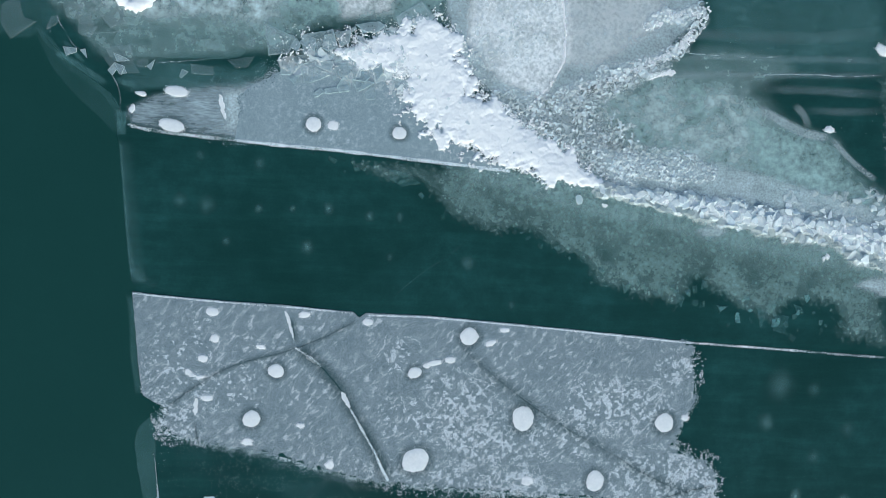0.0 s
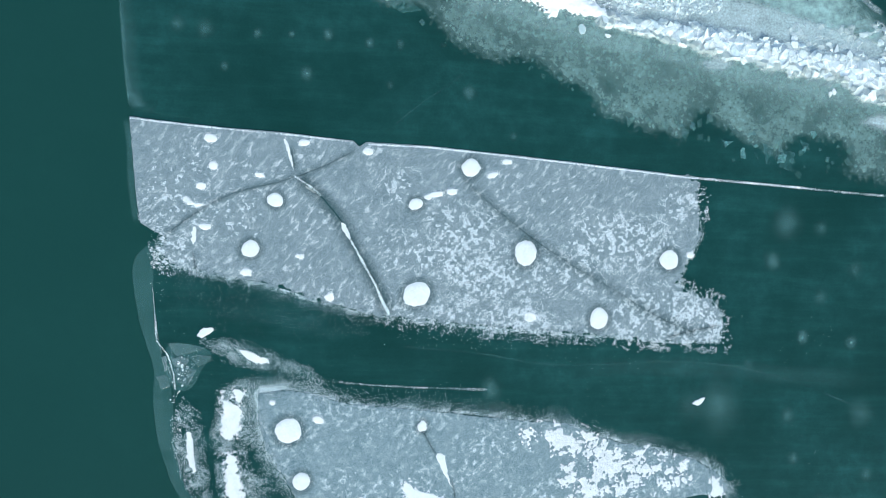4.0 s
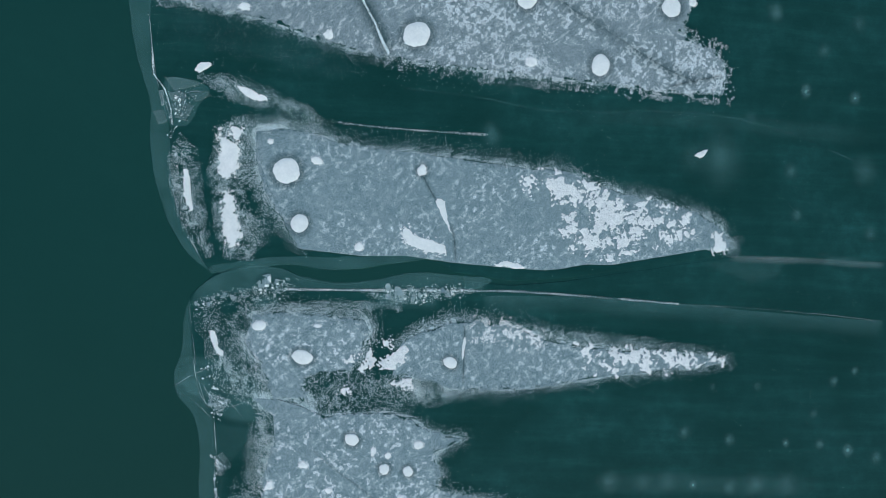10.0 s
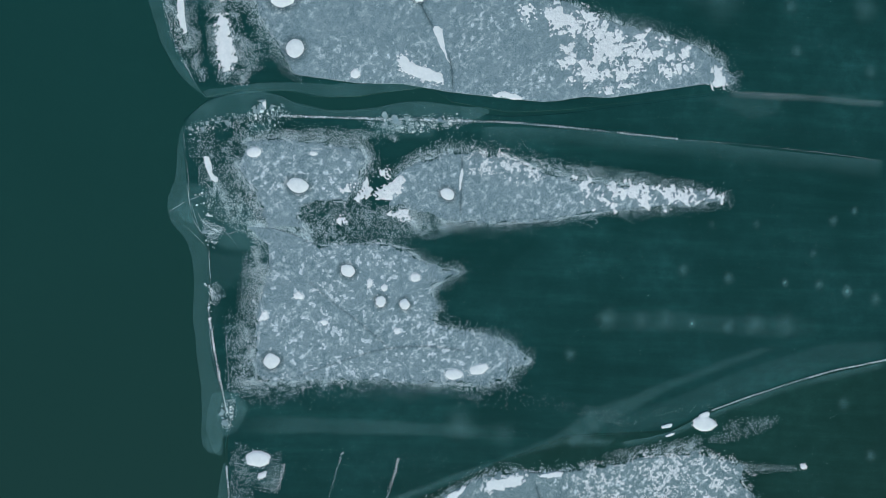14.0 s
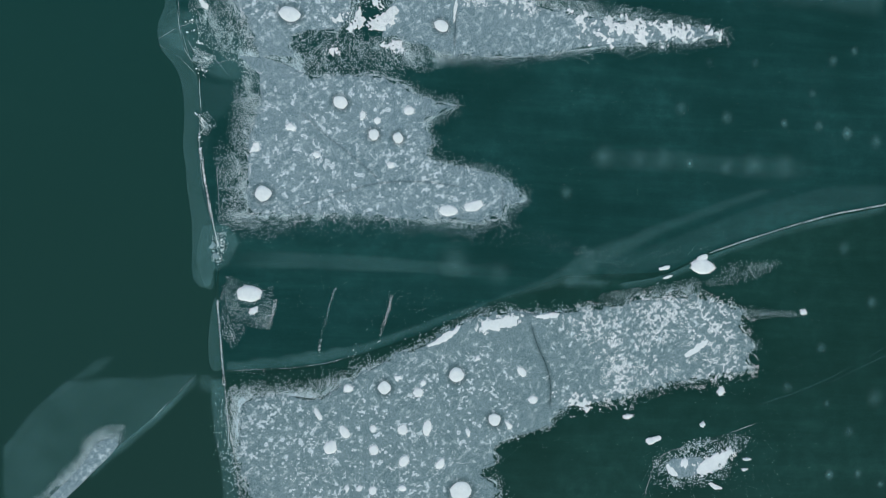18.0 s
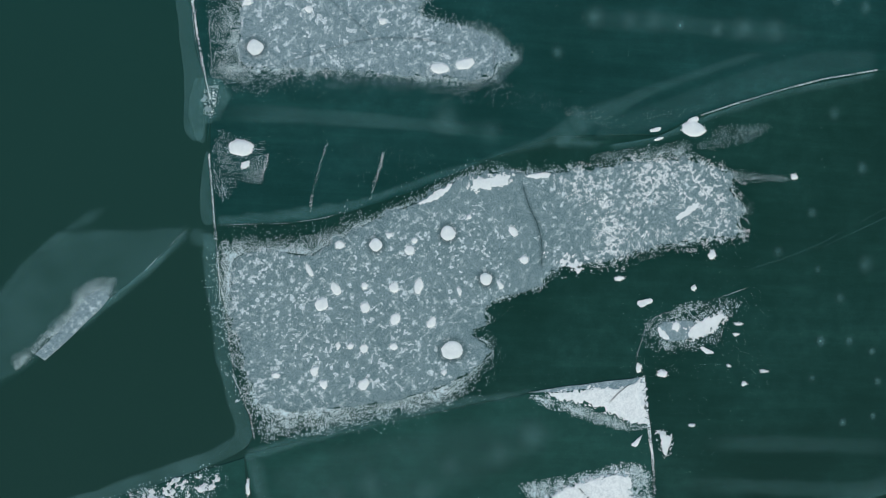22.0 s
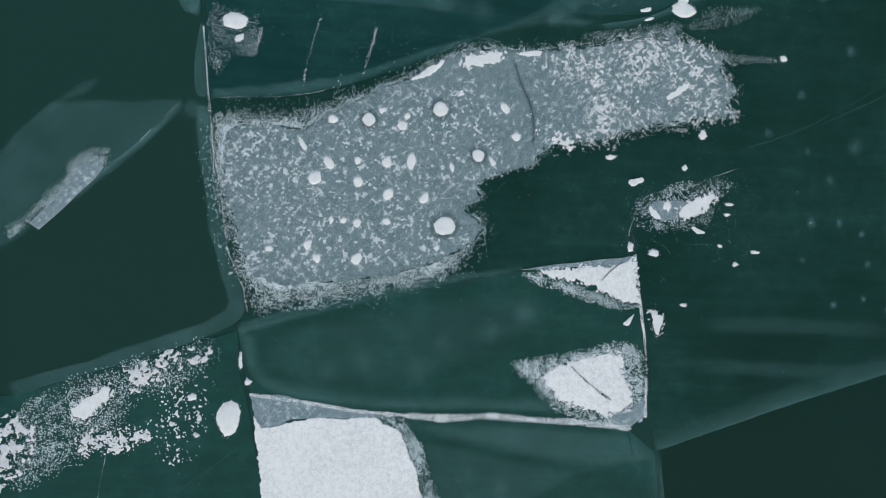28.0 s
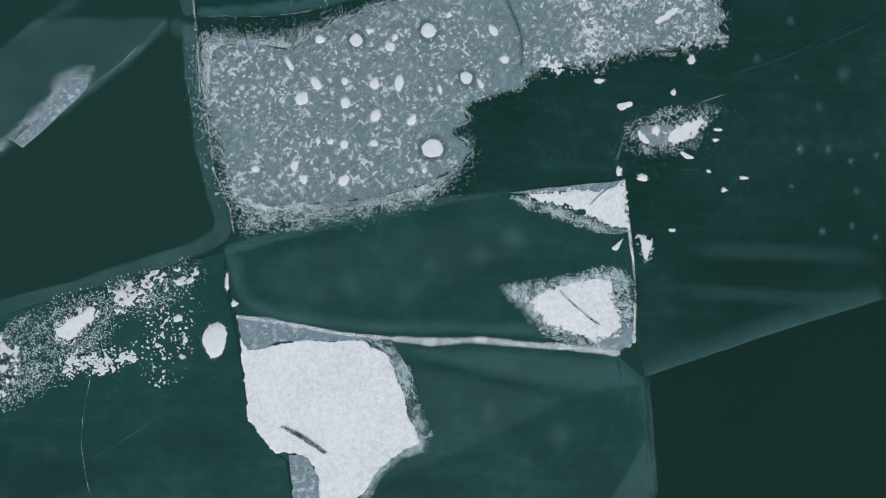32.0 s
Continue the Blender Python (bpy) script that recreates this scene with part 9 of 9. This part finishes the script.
band([(10.57, 8.75), (13.7, 9.05), (18.48, 9.26), (23.92, 9.57)], (-0.214, -0.064, 0.064, 0.214,), [0, 0.42, 0.42, 0], 'thin frost streak on clear ice', material=STREAK, name='frost_streak', category='frost', ends=2.0, seed=3614)
band([(11.37, 11.08), (15.15, 11.25), (19, 11.24), (23.75, 11.84)], (-0.429, -0.129, 0.129, 0.429,), [0, 0.25, 0.25, 0], 'thin frost streak on clear ice', material=STREAK, name='frost_streak', category='frost', ends=2.0, seed=3621)
hair_line([(1.39, -0.18), (-0.02, -1.35), (-1.77, -2.62), (-3.45, -4.18)], 0.08, 0.22, 'faint pale hair crack deep in clear ice', seed=3800, material=MILK)
hair_line([(23.32, -48.52), (26.14, -47.11), (29.85, -45.23)], 0.08, 0.22, 'faint pale hair crack deep in clear ice', seed=3801, material=MILK)
hair_line([(19.68, -49.61), (23.26, -48.39), (28.15, -45.49)], 0.08, 0.22, 'faint pale hair crack deep in clear ice', seed=3802, material=MILK)
hair_line([(-2.24, -15.17), (2.56, -15.47), (6.25, -16.15), (14.67, -15.51), (19.57, -16.46), (23.62, -17.95)], 0.08, 0.22, 'faint pale hair crack deep in clear ice', seed=3803, material=MILK)
hair_line([(-14.28, -72.0), (-11.49, -70.17), (-6.67, -66.46)], 0.08, 0.22, 'faint pale hair crack deep in clear ice', seed=3804, material=MILK)
band([(16.29, 8.34), (19.18, 8.56), (24, 8.46)], (-0.306, -0.092, 0.092, 0.306,), [0, 0.3, 0.3, 0], 'thin frost streak on clear ice', material=STREAK, name='frost_streak', category='frost', ends=2.0, seed=3628)
band([(19.26, 7.43), (21.87, 7.41), (24.07, 7.65)], (-0.276, -0.083, 0.083, 0.276,), [0, 0.3, 0.3, 0], 'thin frost streak on clear ice', material=STREAK, name='frost_streak', category='frost', ends=2.0, seed=3635)
film([(12.75, 14.15), (24.2, 15.53), (24.69, 9.11), (19.18, 8.19), (16.23, 8.94), (13.01, 9.67)], 0.5, 'wisps of frost and cloud in clear ice', soft=1.6, material=MILK, seed=3650)
film([(-19.54, 9.61), (-16.80, 10.20), (-13.75, 10.53), (-9.80, 10.64), (-6.78, 10.25), (-8.90, 8.83), (-11.73, 8.29), (-14.54, 8.13), (-16.48, 7.73), (-18.15, 8.15)], 0.5, 'milky green ice between broken plates', soft=0.6, material=PALE_SLUSH, seed=3651)
film([(10.81, 9.84), (13.26, 10.89), (15.79, 10.89), (18.38, 10.44), (19.10, 9.41), (17.24, 8.24), (13.73, 8.20), (10.89, 8.34)], 0.4, 'cloudy pale ice below the ridge', soft=0.9, material=PALE_SLUSH, seed=3652)
hair_line([(11.73, 10.14), (13.94, 10.09), (16.16, 10.06), (17.91, 10.26)], 0.05, 0.9, 'thin line of frost on clear ice', seed=3652)
hair_line([(16.22, 9.16), (19.1, 9.38), (21.71, 9.37), (23.67, 9.55)], 0.05, 0.8, 'thin line of frost on clear ice', seed=3653)
snow_mound(20.89, 6.4, 0.306, 0.184, 0.0, 'white snow patch on clear ice', ring=False, uneven=0.3, seed=3649)
snow_mound(23.66, 10.91, 0.429, 0.276, -0.52, 'white snow patch on clear ice', ring=False, uneven=0.3, seed=3656)
film([(-2.91, 3.9), (3.11, 3.44), (7.77, 2.59), (12.53, 1.72), (19.02, 1.06), (25.05, 0.03), (25.5, -5.91), (22.12, -5.61), (21.32, -3.78), (19.34, -3.71), (18.61, -5.13), (17.4, -4.21), (15.77, -4.07), (13.91, -2.62), (12.87, -4.15), (9.65, -3.44), (7.73, -2.64), (6.74, -1.57), (5.15, -0.83), (3.44, -0.29), (1.75, -0.17), (0.22, 0.25), (-1.02, 1.22), (-1.5, 2.1), (-3.14, 1.97), (-4.49, 2.56), (-5.83, 3.26), (-7.17, 3.91)], 0.74, 'cloud of sunken slush seen through clear ice', soft=1.35, material=SLUSH, amount=0.4, cell=0.14, seed=3663)
film([(-1.13, 4.14), (3.09, 4.04), (7.74, 3.29), (14.12, 2.1), (20.68, 0.97), (29.16, -0.3), (29.39, -3.03), (20.91, -2.34), (14.32, -1.3), (9.53, -0.86), (4.77, 0.8), (0.16, 1.81)], 0.65, 'cloud of sunken slush seen through clear ice', soft=0.796, material=SLUSH, amount=0.3, cell=0.14, seed=3670)
film([(0.08, 3.72), (3.11, 3.68), (7.76, 2.99), (14.14, 1.79), (20.71, 0.65), (29.19, -0.62), (29.36, -2.71), (20.85, -1.39), (14.25, -0.12), (9.44, 0.68), (4.73, 1.7), (1.04, 2.45)], 0.5, 'cloud of sunken slush seen through clear ice', soft=0.49, material=PALE_SLUSH, amount=0.3, cell=0.14, seed=3677)
film([(13.4, 0.68), (14.5, 1.03), (15.8, 0.87), (15.19, 0.28), (14.07, 0.18)], 0.8, 'white sunken snow seen through ice', soft=0.245, material=PALE, seed=3684)
film([(22.56, -2.13), (23.85, -1.54), (29.23, -1.1), (29.39, -3.03), (24.62, -2.86)], 0.9, 'white sunken snow seen through ice', soft=0.367, material=PALE, seed=3691)
film([(19.08, 0.43), (21.74, 0.06), (21.11, -0.43), (19.45, -0.18)], 0.4, 'white sunken snow seen through ice', soft=0.367, material=PALE, seed=3698)
RIDGE = tagged(new('pressure_ridge'), 'broken white ice ridge of snow and tilted ice shards', 'ice ridge')
CORNER = tagged(new('broken_ice_corner'), 'small clear broken ice plates refrozen at the floe edge', 'ice plates')
ice_plate([(-14.1, -15.3), (-12.9, -15.38), (-12.08, -15.5), (-12.9, -15.82), (-13.6, -15.98)], 0.16, 0.03, seed=201, parent=CORNER)
ice_plate([(-13.75, -16.69), (-13.1, -16.5), (-12.6, -16.75), (-13.0, -17.5), (-13.5, -17.35)], 0.2, 0.036, seed=202, parent=CORNER)
ice_plate([(-13.85, -16.15), (-13.4, -15.98), (-12.95, -16.2), (-13.25, -16.55), (-13.7, -16.5)], 0.34, 0.042, seed=203, parent=CORNER)
ice_plate([(-12.85, -16.1), (-11.9, -15.9), (-11.75, -16.15), (-12.5, -16.5)], 0.13, 0.034, seed=204, parent=CORNER)
ice_plate([(-14.35, -16.05), (-14.15, -16.0), (-14.05, -16.75), (-14.2, -16.8)], 0.5, 0.046, seed=205, parent=CORNER)
ice_plate([(-14.6, -17.1), (-14.1, -17.0), (-13.9, -17.6), (-14.35, -17.75)], 0.2, 0.03, seed=206, parent=CORNER)
ice_blocks([(-13.6, -16.3), (-13.1, -16.5), (-13.35, -17.1)], [0.35, 0.45, 0.25], 16, 0.08, 0.22, 0.35, seed=207, tilt=14)
seam([(-14.75, -13.8), (-14.62, -15.25), (-14.05, -15.95), (-13.75, -16.9), (-13.65, -17.7)], 0.03, 'white rime in a crack of the floe edge', cover=0.5, seed=208)
snow_bank([(-1.21, 10.67), (-1.6, 9.94), (-1.38, 8.84), (-0.73, 7.41), (0.34, 6.14), (2.13, 5.25), (3.98, 4.56), (5.71, 3.77), (8.14, 2.88)], [0.67, 1.35, 1.9, 2.08, 1.84, 1.47, 1.16, 0.98, 0.24], 0.16, 'bright white wind-packed snow bank', seed=542)
snow_bank([(-6.02, 9.1), (-4.85, 8.93), (-3.4, 9.25), (-1.93, 9.4), (-0.88, 9.17)], [0.24, 0.67, 1.04, 1.1, 0.73], 0.14, 'bright white crushed snow bank', seed=543)
snow_bank([(8.88, 2.37), (10.61, 2.32), (12.52, 2.19), (14.78, 1.76), (17.06, 1.35), (19.69, 1.15), (21.69, 0.79), (23.72, 0.29), (27.12, -0.28), (31.28, -1.03)], [0.18, 0.24, 0.31, 0.46, 0.46, 0.43, 0.52, 0.61, 0.73, 0.73], 0.07, 'white crushed ice bank', seed=544)
seam([(9.91, 9.44), (10.83, 9.61), (11.75, 10.06), (12.49, 10.7), (13.22, 11.65), (13.39, 12.56)], 0.245, 'ragged white snow on a slab edge', cover=0.95, material=FRESH, bits=0.12, seed=3712)
seam([(10.42, 11.47), (11.01, 12.02), (11.95, 11.96), (12.71, 12.31), (13.2, 12.1)], 0.276, 'ragged white snow on a slab edge', cover=0.8, material=FRESH, bits=0.12, seed=3719)
seam([(10.57, 8.72), (11.25, 8.94), (11.8, 9.06)], 0.153, 'ragged white snow on a slab edge', cover=1.0, material=FRESH, bits=0.1, seed=3726)
seam([(5.47, 14.26), (5.63, 12.21), (5.86, 10.75), (5.81, 9.26), (5.19, 8.03), (4.04, 6.72)], 0.067, 'ragged white snow on a slab edge', cover=1.0, material=FRESH, bits=0.08, seed=3733)
seam([(5.98, 7.63), (7.49, 8.16), (9.01, 8.79), (10.54, 9.29)], 0.214, 'ragged white snow on a slab edge', cover=0.6, material=FRESH, bits=0.12, seed=3740)
snow_bank([(-17.25, 11.3), (-16.41, 10.85), (-15.67, 11.01), (-15.32, 11.43)], [0.24, 0.37, 0.28, 0.24], 0.2, 'white snow lumps on young ice', seed=550)
rubble([(-7.31, 3.55), (-4.66, 3.09), (-1.66, 2.33), (0.18, 1.21), (3.25, 0.58), (6.39, -0.66), (8.96, -2.11), (12.18, -2.93), (14.06, -2.25), (16.03, -2.81), (19.37, -3.97), (22.04, -4.21), (29.54, -4.97)], [0.31, 0.43, 0.55, 0.8, 0.8, 0.92, 0.92, 1.04, 1.22, 1.53, 1.22, 1.22, 1.22], 160, 0.15, 0.45, 0.03, SUNKEN, seed=551)
crushed([(8.15, 2.61), (10.62, 2.26), (12.52, 2.09), (14.79, 1.66), (17.07, 1.29), (19.69, 1.02), (21.7, 0.66), (23.73, 0.14), (29.2, -0.78)], [0.49, 0.61, 0.73, 0.92, 0.92, 0.92, 1.1, 1.35, 1.47], 0.16, 0.36, 1, seed=552, least=0.35)
crushed([(2.66, 6.86), (4.21, 6.34), (6.05, 6.14), (7.62, 5.61), (8.77, 4.46), (9.45, 3.43)], [0.92, 1.35, 1.84, 1.9, 1.71, 0.92], 0.05, 0.14, 1.0, seed=553, least=0.06)
crushed([(9.27, 3.88), (10.83, 4.04), (12.42, 3.87), (14.17, 3.8)], [0.73, 0.98, 0.98, 0.55], 0.08, 0.13, 1, seed=554, least=0.2)
crushed([(5.99, 7.33), (7.8, 8.18), (9.32, 8.71), (10.84, 9.4), (12.35, 10.54), (13.27, 11.95), (13.16, 12.69)], [0.8, 1.04, 0.86, 0.67, 0.49, 0.43, 0.31], 0.06, 0.16, 0.95, seed=555, least=0.1)
crushed([(18.93, 2.61), (21.25, 2.34), (24.26, 1.9), (29.02, 1.45)], [0.49, 1.04, 1.38, 1.53], 0.08, 0.3, 0.7, seed=556, least=0.0)
crushed([(-8.32, 8.44), (-6.02, 8.87), (-3.38, 8.73), (-1.89, 8.23)], [0.8, 1.35, 1.71, 1.35], 0.06, 0.42, 0.7, seed=557, least=0.0)
crushed([(10.41, 11.56), (11.16, 12.09), (12.26, 12.04), (13.02, 12.39)], [0.43, 0.49, 0.49, 0.43], 0.06, 0.16, 1, seed=559, least=0.3)
crushed([(2.59, 15.23), (2.75, 11.73), (2.24, 9.64)], [3.37, 3.06, 1.84], 0.02, 0.2, 0.4, seed=560, least=0.0)
ice_blocks([(8.15, 2.61), (10.61, 2.32), (12.52, 2.19), (14.77, 1.88), (17.05, 1.54), (19.67, 1.33), (21.67, 1), (23.7, 0.45), (29.16, -0.3)], [0.31, 0.49, 0.61, 0.73, 0.8, 0.73, 0.92, 1.1, 1.22], 120, 0.25, 0.75, 0.3, seed=561, tilt=26)
ice_blocks([(-9.5, 9.81), (-8.06, 9.47), (-6.32, 9.28), (-4.89, 10.09), (-3.42, 9.89), (-2.5, 8.78), (-4.23, 7.8), (-7.13, 7.35), (-8.31, 8.01)], [0.37, 0.49, 0.67, 0.61, 0.73, 0.8, 0.92, 0.8, 0.49], 26, 0.4, 1.3, 0.1, seed=562, tilt=10)
ice_blocks([(-6.02, 9.1), (-3.4, 9.16), (-1.31, 8.56), (0.9, 5.72), (4.93, 3.98)], [0.61, 0.92, 1.22, 1.22, 0.92], 40, 0.15, 0.35, 0.7, seed=563, tilt=40)
ice_blocks([(6.94, 6.93), (7.97, 4.88), (9.59, 3.74), (13.37, 3.91)], [1.1, 1.1, 0.73, 0.55], 30, 0.2, 0.42, 0.1, seed=564, tilt=34)
ice_blocks([(-20.37, 9.15), (-19.27, 8.37), (-17.88, 7.89), (-16.5, 7.68), (-15.39, 7.75), (-13.71, 7.84)], [0.43, 0.43, 0.43, 0.49, 0.43, 0.43], 8, 0.6, 1.2, 0.02, seed=565, tilt=4)
ice_blocks([(15.11, -3.62), (17.08, -4.04), (19.07, -4.3), (20.65, -3.3)], [0.37, 0.43, 0.49, 0.49], 10, 0.35, 0.7, 0.02, seed=566, tilt=3, material=SUNKEN)
ice_plate([(-9.88, 10.35), (-8.23, 9.68), (-8.58, 8.85), (-9.61, 8.7)], 0.50, 0.070, seed=1)
ice_plate([(-7.92, 9.84), (-6.37, 10.19), (-6.03, 9.32), (-6.38, 8.63), (-7.89, 8.95)], 0.60, 0.082, seed=2)
ice_plate([(-6.25, 10.06), (-5.42, 10.25), (-5.51, 9.58), (-5.91, 9.33)], 0.70, 0.094, seed=3)
ice_plate([(-5.17, 10.53), (-4.01, 10.77), (-3.62, 10.54), (-4.19, 10.12), (-4.84, 10.2)], 0.80, 0.106, seed=4)
ice_plate([(-9.02, 8.25), (-8.31, 8.26), (-8.44, 7.76), (-8.92, 7.74)], 0.90, 0.070, seed=5)
ice_plate([(-8.52, 8.65), (-7.49, 8.89), (-7.31, 8.58), (-7.99, 8.22)], 0.50, 0.082, seed=6)
ice_plate([(-7.93, 8.17), (-7.21, 8.27), (-6.36, 7.88), (-7.39, 7.42), (-7.85, 7.39)], 0.60, 0.094, seed=7)
ice_plate([(-5.33, 7.68), (-4.44, 7.9), (-4.54, 7.4), (-5.06, 7.23)], 0.70, 0.106, seed=8)
ice_plate([(-6.74, 7.13), (-5.53, 7.4), (-5.43, 7.09), (-6.59, 6.88)], 0.80, 0.070, seed=9)
ice_plate([(-7.26, 6.93), (-6.92, 7.18), (-6.59, 6.97), (-7.22, 6.67)], 0.90, 0.082, seed=10)
ice_plate([(-4.67, 7.07), (-4.16, 7.48), (-3.99, 6.76), (-4.51, 6.67)], 0.50, 0.094, seed=11)
ice_plate([(-3.17, 11.06), (-1.82, 11.9), (-1.08, 11.1), (-1.78, 10.8), (-2.94, 10.52)], 0.60, 0.106, seed=12)
ice_plate([(-4.16, 10.13), (-3.15, 10.42), (-2.77, 9.78), (-3.39, 9.16), (-4.05, 9.32)], 0.70, 0.070, seed=13)
ice_plate([(-7.17, 8.79), (-6.24, 8.55), (-6.42, 8.02), (-7.21, 8.27)], 0.80, 0.082, seed=14)
ice_plate([(-5.73, 8.99), (-4.87, 9.39), (-4.56, 8.83), (-5.18, 8.38)], 0.90, 0.094, seed=15)
ice_plate([(-6.29, 8.32), (-5.36, 8.55), (-5.11, 7.98), (-5.98, 7.76)], 0.50, 0.106, seed=16)
ice_plate([(-22.69, 10.41), (-21.91, 10.88), (-21.66, 9.87), (-21.06, 9.71), (-21.36, 9.44), (-22.3, 8.77), (-22.73, 9.49)], 0.17, 0.045, seed=41)
ice_plate([(-20.33, 10.06), (-19.9, 9.98), (-20.14, 9.6), (-20.57, 9.32)], 0.20, 0.045, seed=42)
ice_plate([(-17.72, 8.62), (-16.48, 8.81), (-16.36, 8.31), (-17.46, 8.13)], 0.24, 0.045, seed=43)
ice_plate([(-17.82, 8.17), (-17.07, 8.15), (-17.45, 7.68)], 0.28, 0.045, seed=44)
ice_plate([(-16.96, 7.91), (-16.47, 8.25), (-16.01, 7.45), (-17.06, 7.33)], 0.17, 0.045, seed=45)
ice_plate([(-16.16, 8.07), (-15.6, 8.18), (-15.6, 7.79), (-16.1, 7.7)], 0.20, 0.045, seed=46)
ice_plate([(-13.48, 8.05), (-12.35, 7.97), (-12.34, 7.54), (-13.46, 7.54)], 0.24, 0.045, seed=47)
ice_plate([(-13.76, 9.34), (-13.14, 9.32), (-13.38, 9.0)], 0.28, 0.045, seed=48)
ice_plate([(-11.62, 8.33), (-10.35, 8.6), (-10.59, 8.07), (-11.21, 7.92)], 0.17, 0.045, seed=49)
ice_plate([(-19.77, 10.63), (-19.22, 10.49), (-19.11, 9.94), (-19.6, 10.02)], 0.20, 0.045, seed=50)
ice_plate([(-18.99, 9.78), (-18.12, 9.61), (-18.44, 9.09), (-19.04, 9.22)], 0.24, 0.045, seed=51)
ice_plate([(-19.33, 10.32), (-18.45, 10.32), (-18.28, 9.71), (-18.99, 9.73)], 0.28, 0.045, seed=52)
ice_plate([(-12.88, 9.31), (-11.98, 9.25), (-12.14, 8.73), (-12.82, 8.8)], 0.17, 0.045, seed=53)
ice_plate([(-11.2, 9.7), (-10.29, 9.58), (-10.39, 8.95), (-11.07, 9.02)], 0.20, 0.045, seed=54)
ice_plate([(-17.96, 10.18), (-16.95, 10.47), (-16.63, 9.93), (-17.45, 9.6)], 0.24, 0.045, seed=55)
ice_plate([(-3.18, 3.15), (-2.13, 2.96), (-1.52, 2.48), (-2.49, 2.29), (-3.16, 2.62)], 0.30, 0.04, seed=71, material=SUNKEN)
ice_plate([(15.08, -3.46), (15.48, -3.61), (15.18, -3.96)], 0.36, 0.04, seed=72, material=SUNKEN)
ice_plate([(17.36, -3.55), (17.96, -3.75), (17.6, -4.71)], 0.42, 0.04, seed=73, material=SUNKEN)
ice_plate([(18.43, -3.87), (19.22, -3.97), (19.09, -4.99), (18.36, -4.82)], 0.30, 0.04, seed=74, material=SUNKEN)
ice_plate([(19.47, -3.27), (19.98, -3.5), (19.75, -3.95)], 0.36, 0.04, seed=75, material=SUNKEN)
ice_plate([(9.6, -2.39), (10.0, -2.75), (9.76, -3.01)], 0.42, 0.04, seed=76, material=SUNKEN)
ice_plate([(11.5, -2.48), (12.15, -2.68), (11.92, -3.19)], 0.30, 0.04, seed=77, material=SUNKEN)
ice_plate([(12.64, -2.91), (13.19, -3.02), (13.01, -3.68)], 0.36, 0.04, seed=78, material=SUNKEN)
snow_mound(21.25, -0.56, 0.122, 0.184, 0.35, 'small white chip of ice on dark ice', ring=False, uneven=0.3, height=0.04, seed=3747)
snow_mound(21.03, -0.69, 0.092, 0.153, 0.0, 'small white chip of ice on dark ice', ring=False, uneven=0.3, height=0.04, seed=3754)
snow_drift([(6.8, 2.25), (7.18, 2.23), (7.23, 1.75), (6.89, 1.73)], 'square pale ice chip on dark ice', amount=0.02, material=SHARD, seed=3761)
snow_drift([(8.25, 1.85), (8.63, 1.84), (8.58, 1.59), (8.3, 1.61)], 'small white ice chip on dark ice', amount=0.02, seed=3768)

# ---- single crystals on bare ice ----
crystals(-12, -13, 22, -25, 1120, 'single frost crystals strewn over bare dark ice', seed=3775)
crystals(-9, -25, 24, -43, 2080, 'single frost crystals strewn over bare dark ice', seed=3782)
crystals(-9, -43, 24, -66, 1760, 'single frost crystals strewn over bare dark ice', seed=3789)
crystals(14, 6, 24, 13, 400, 'single frost crystals strewn over bare dark ice', seed=3796)
crystals(-14, -67, 16, -77, 380, 'single frost crystals strewn over bare dark ice', seed=3803)
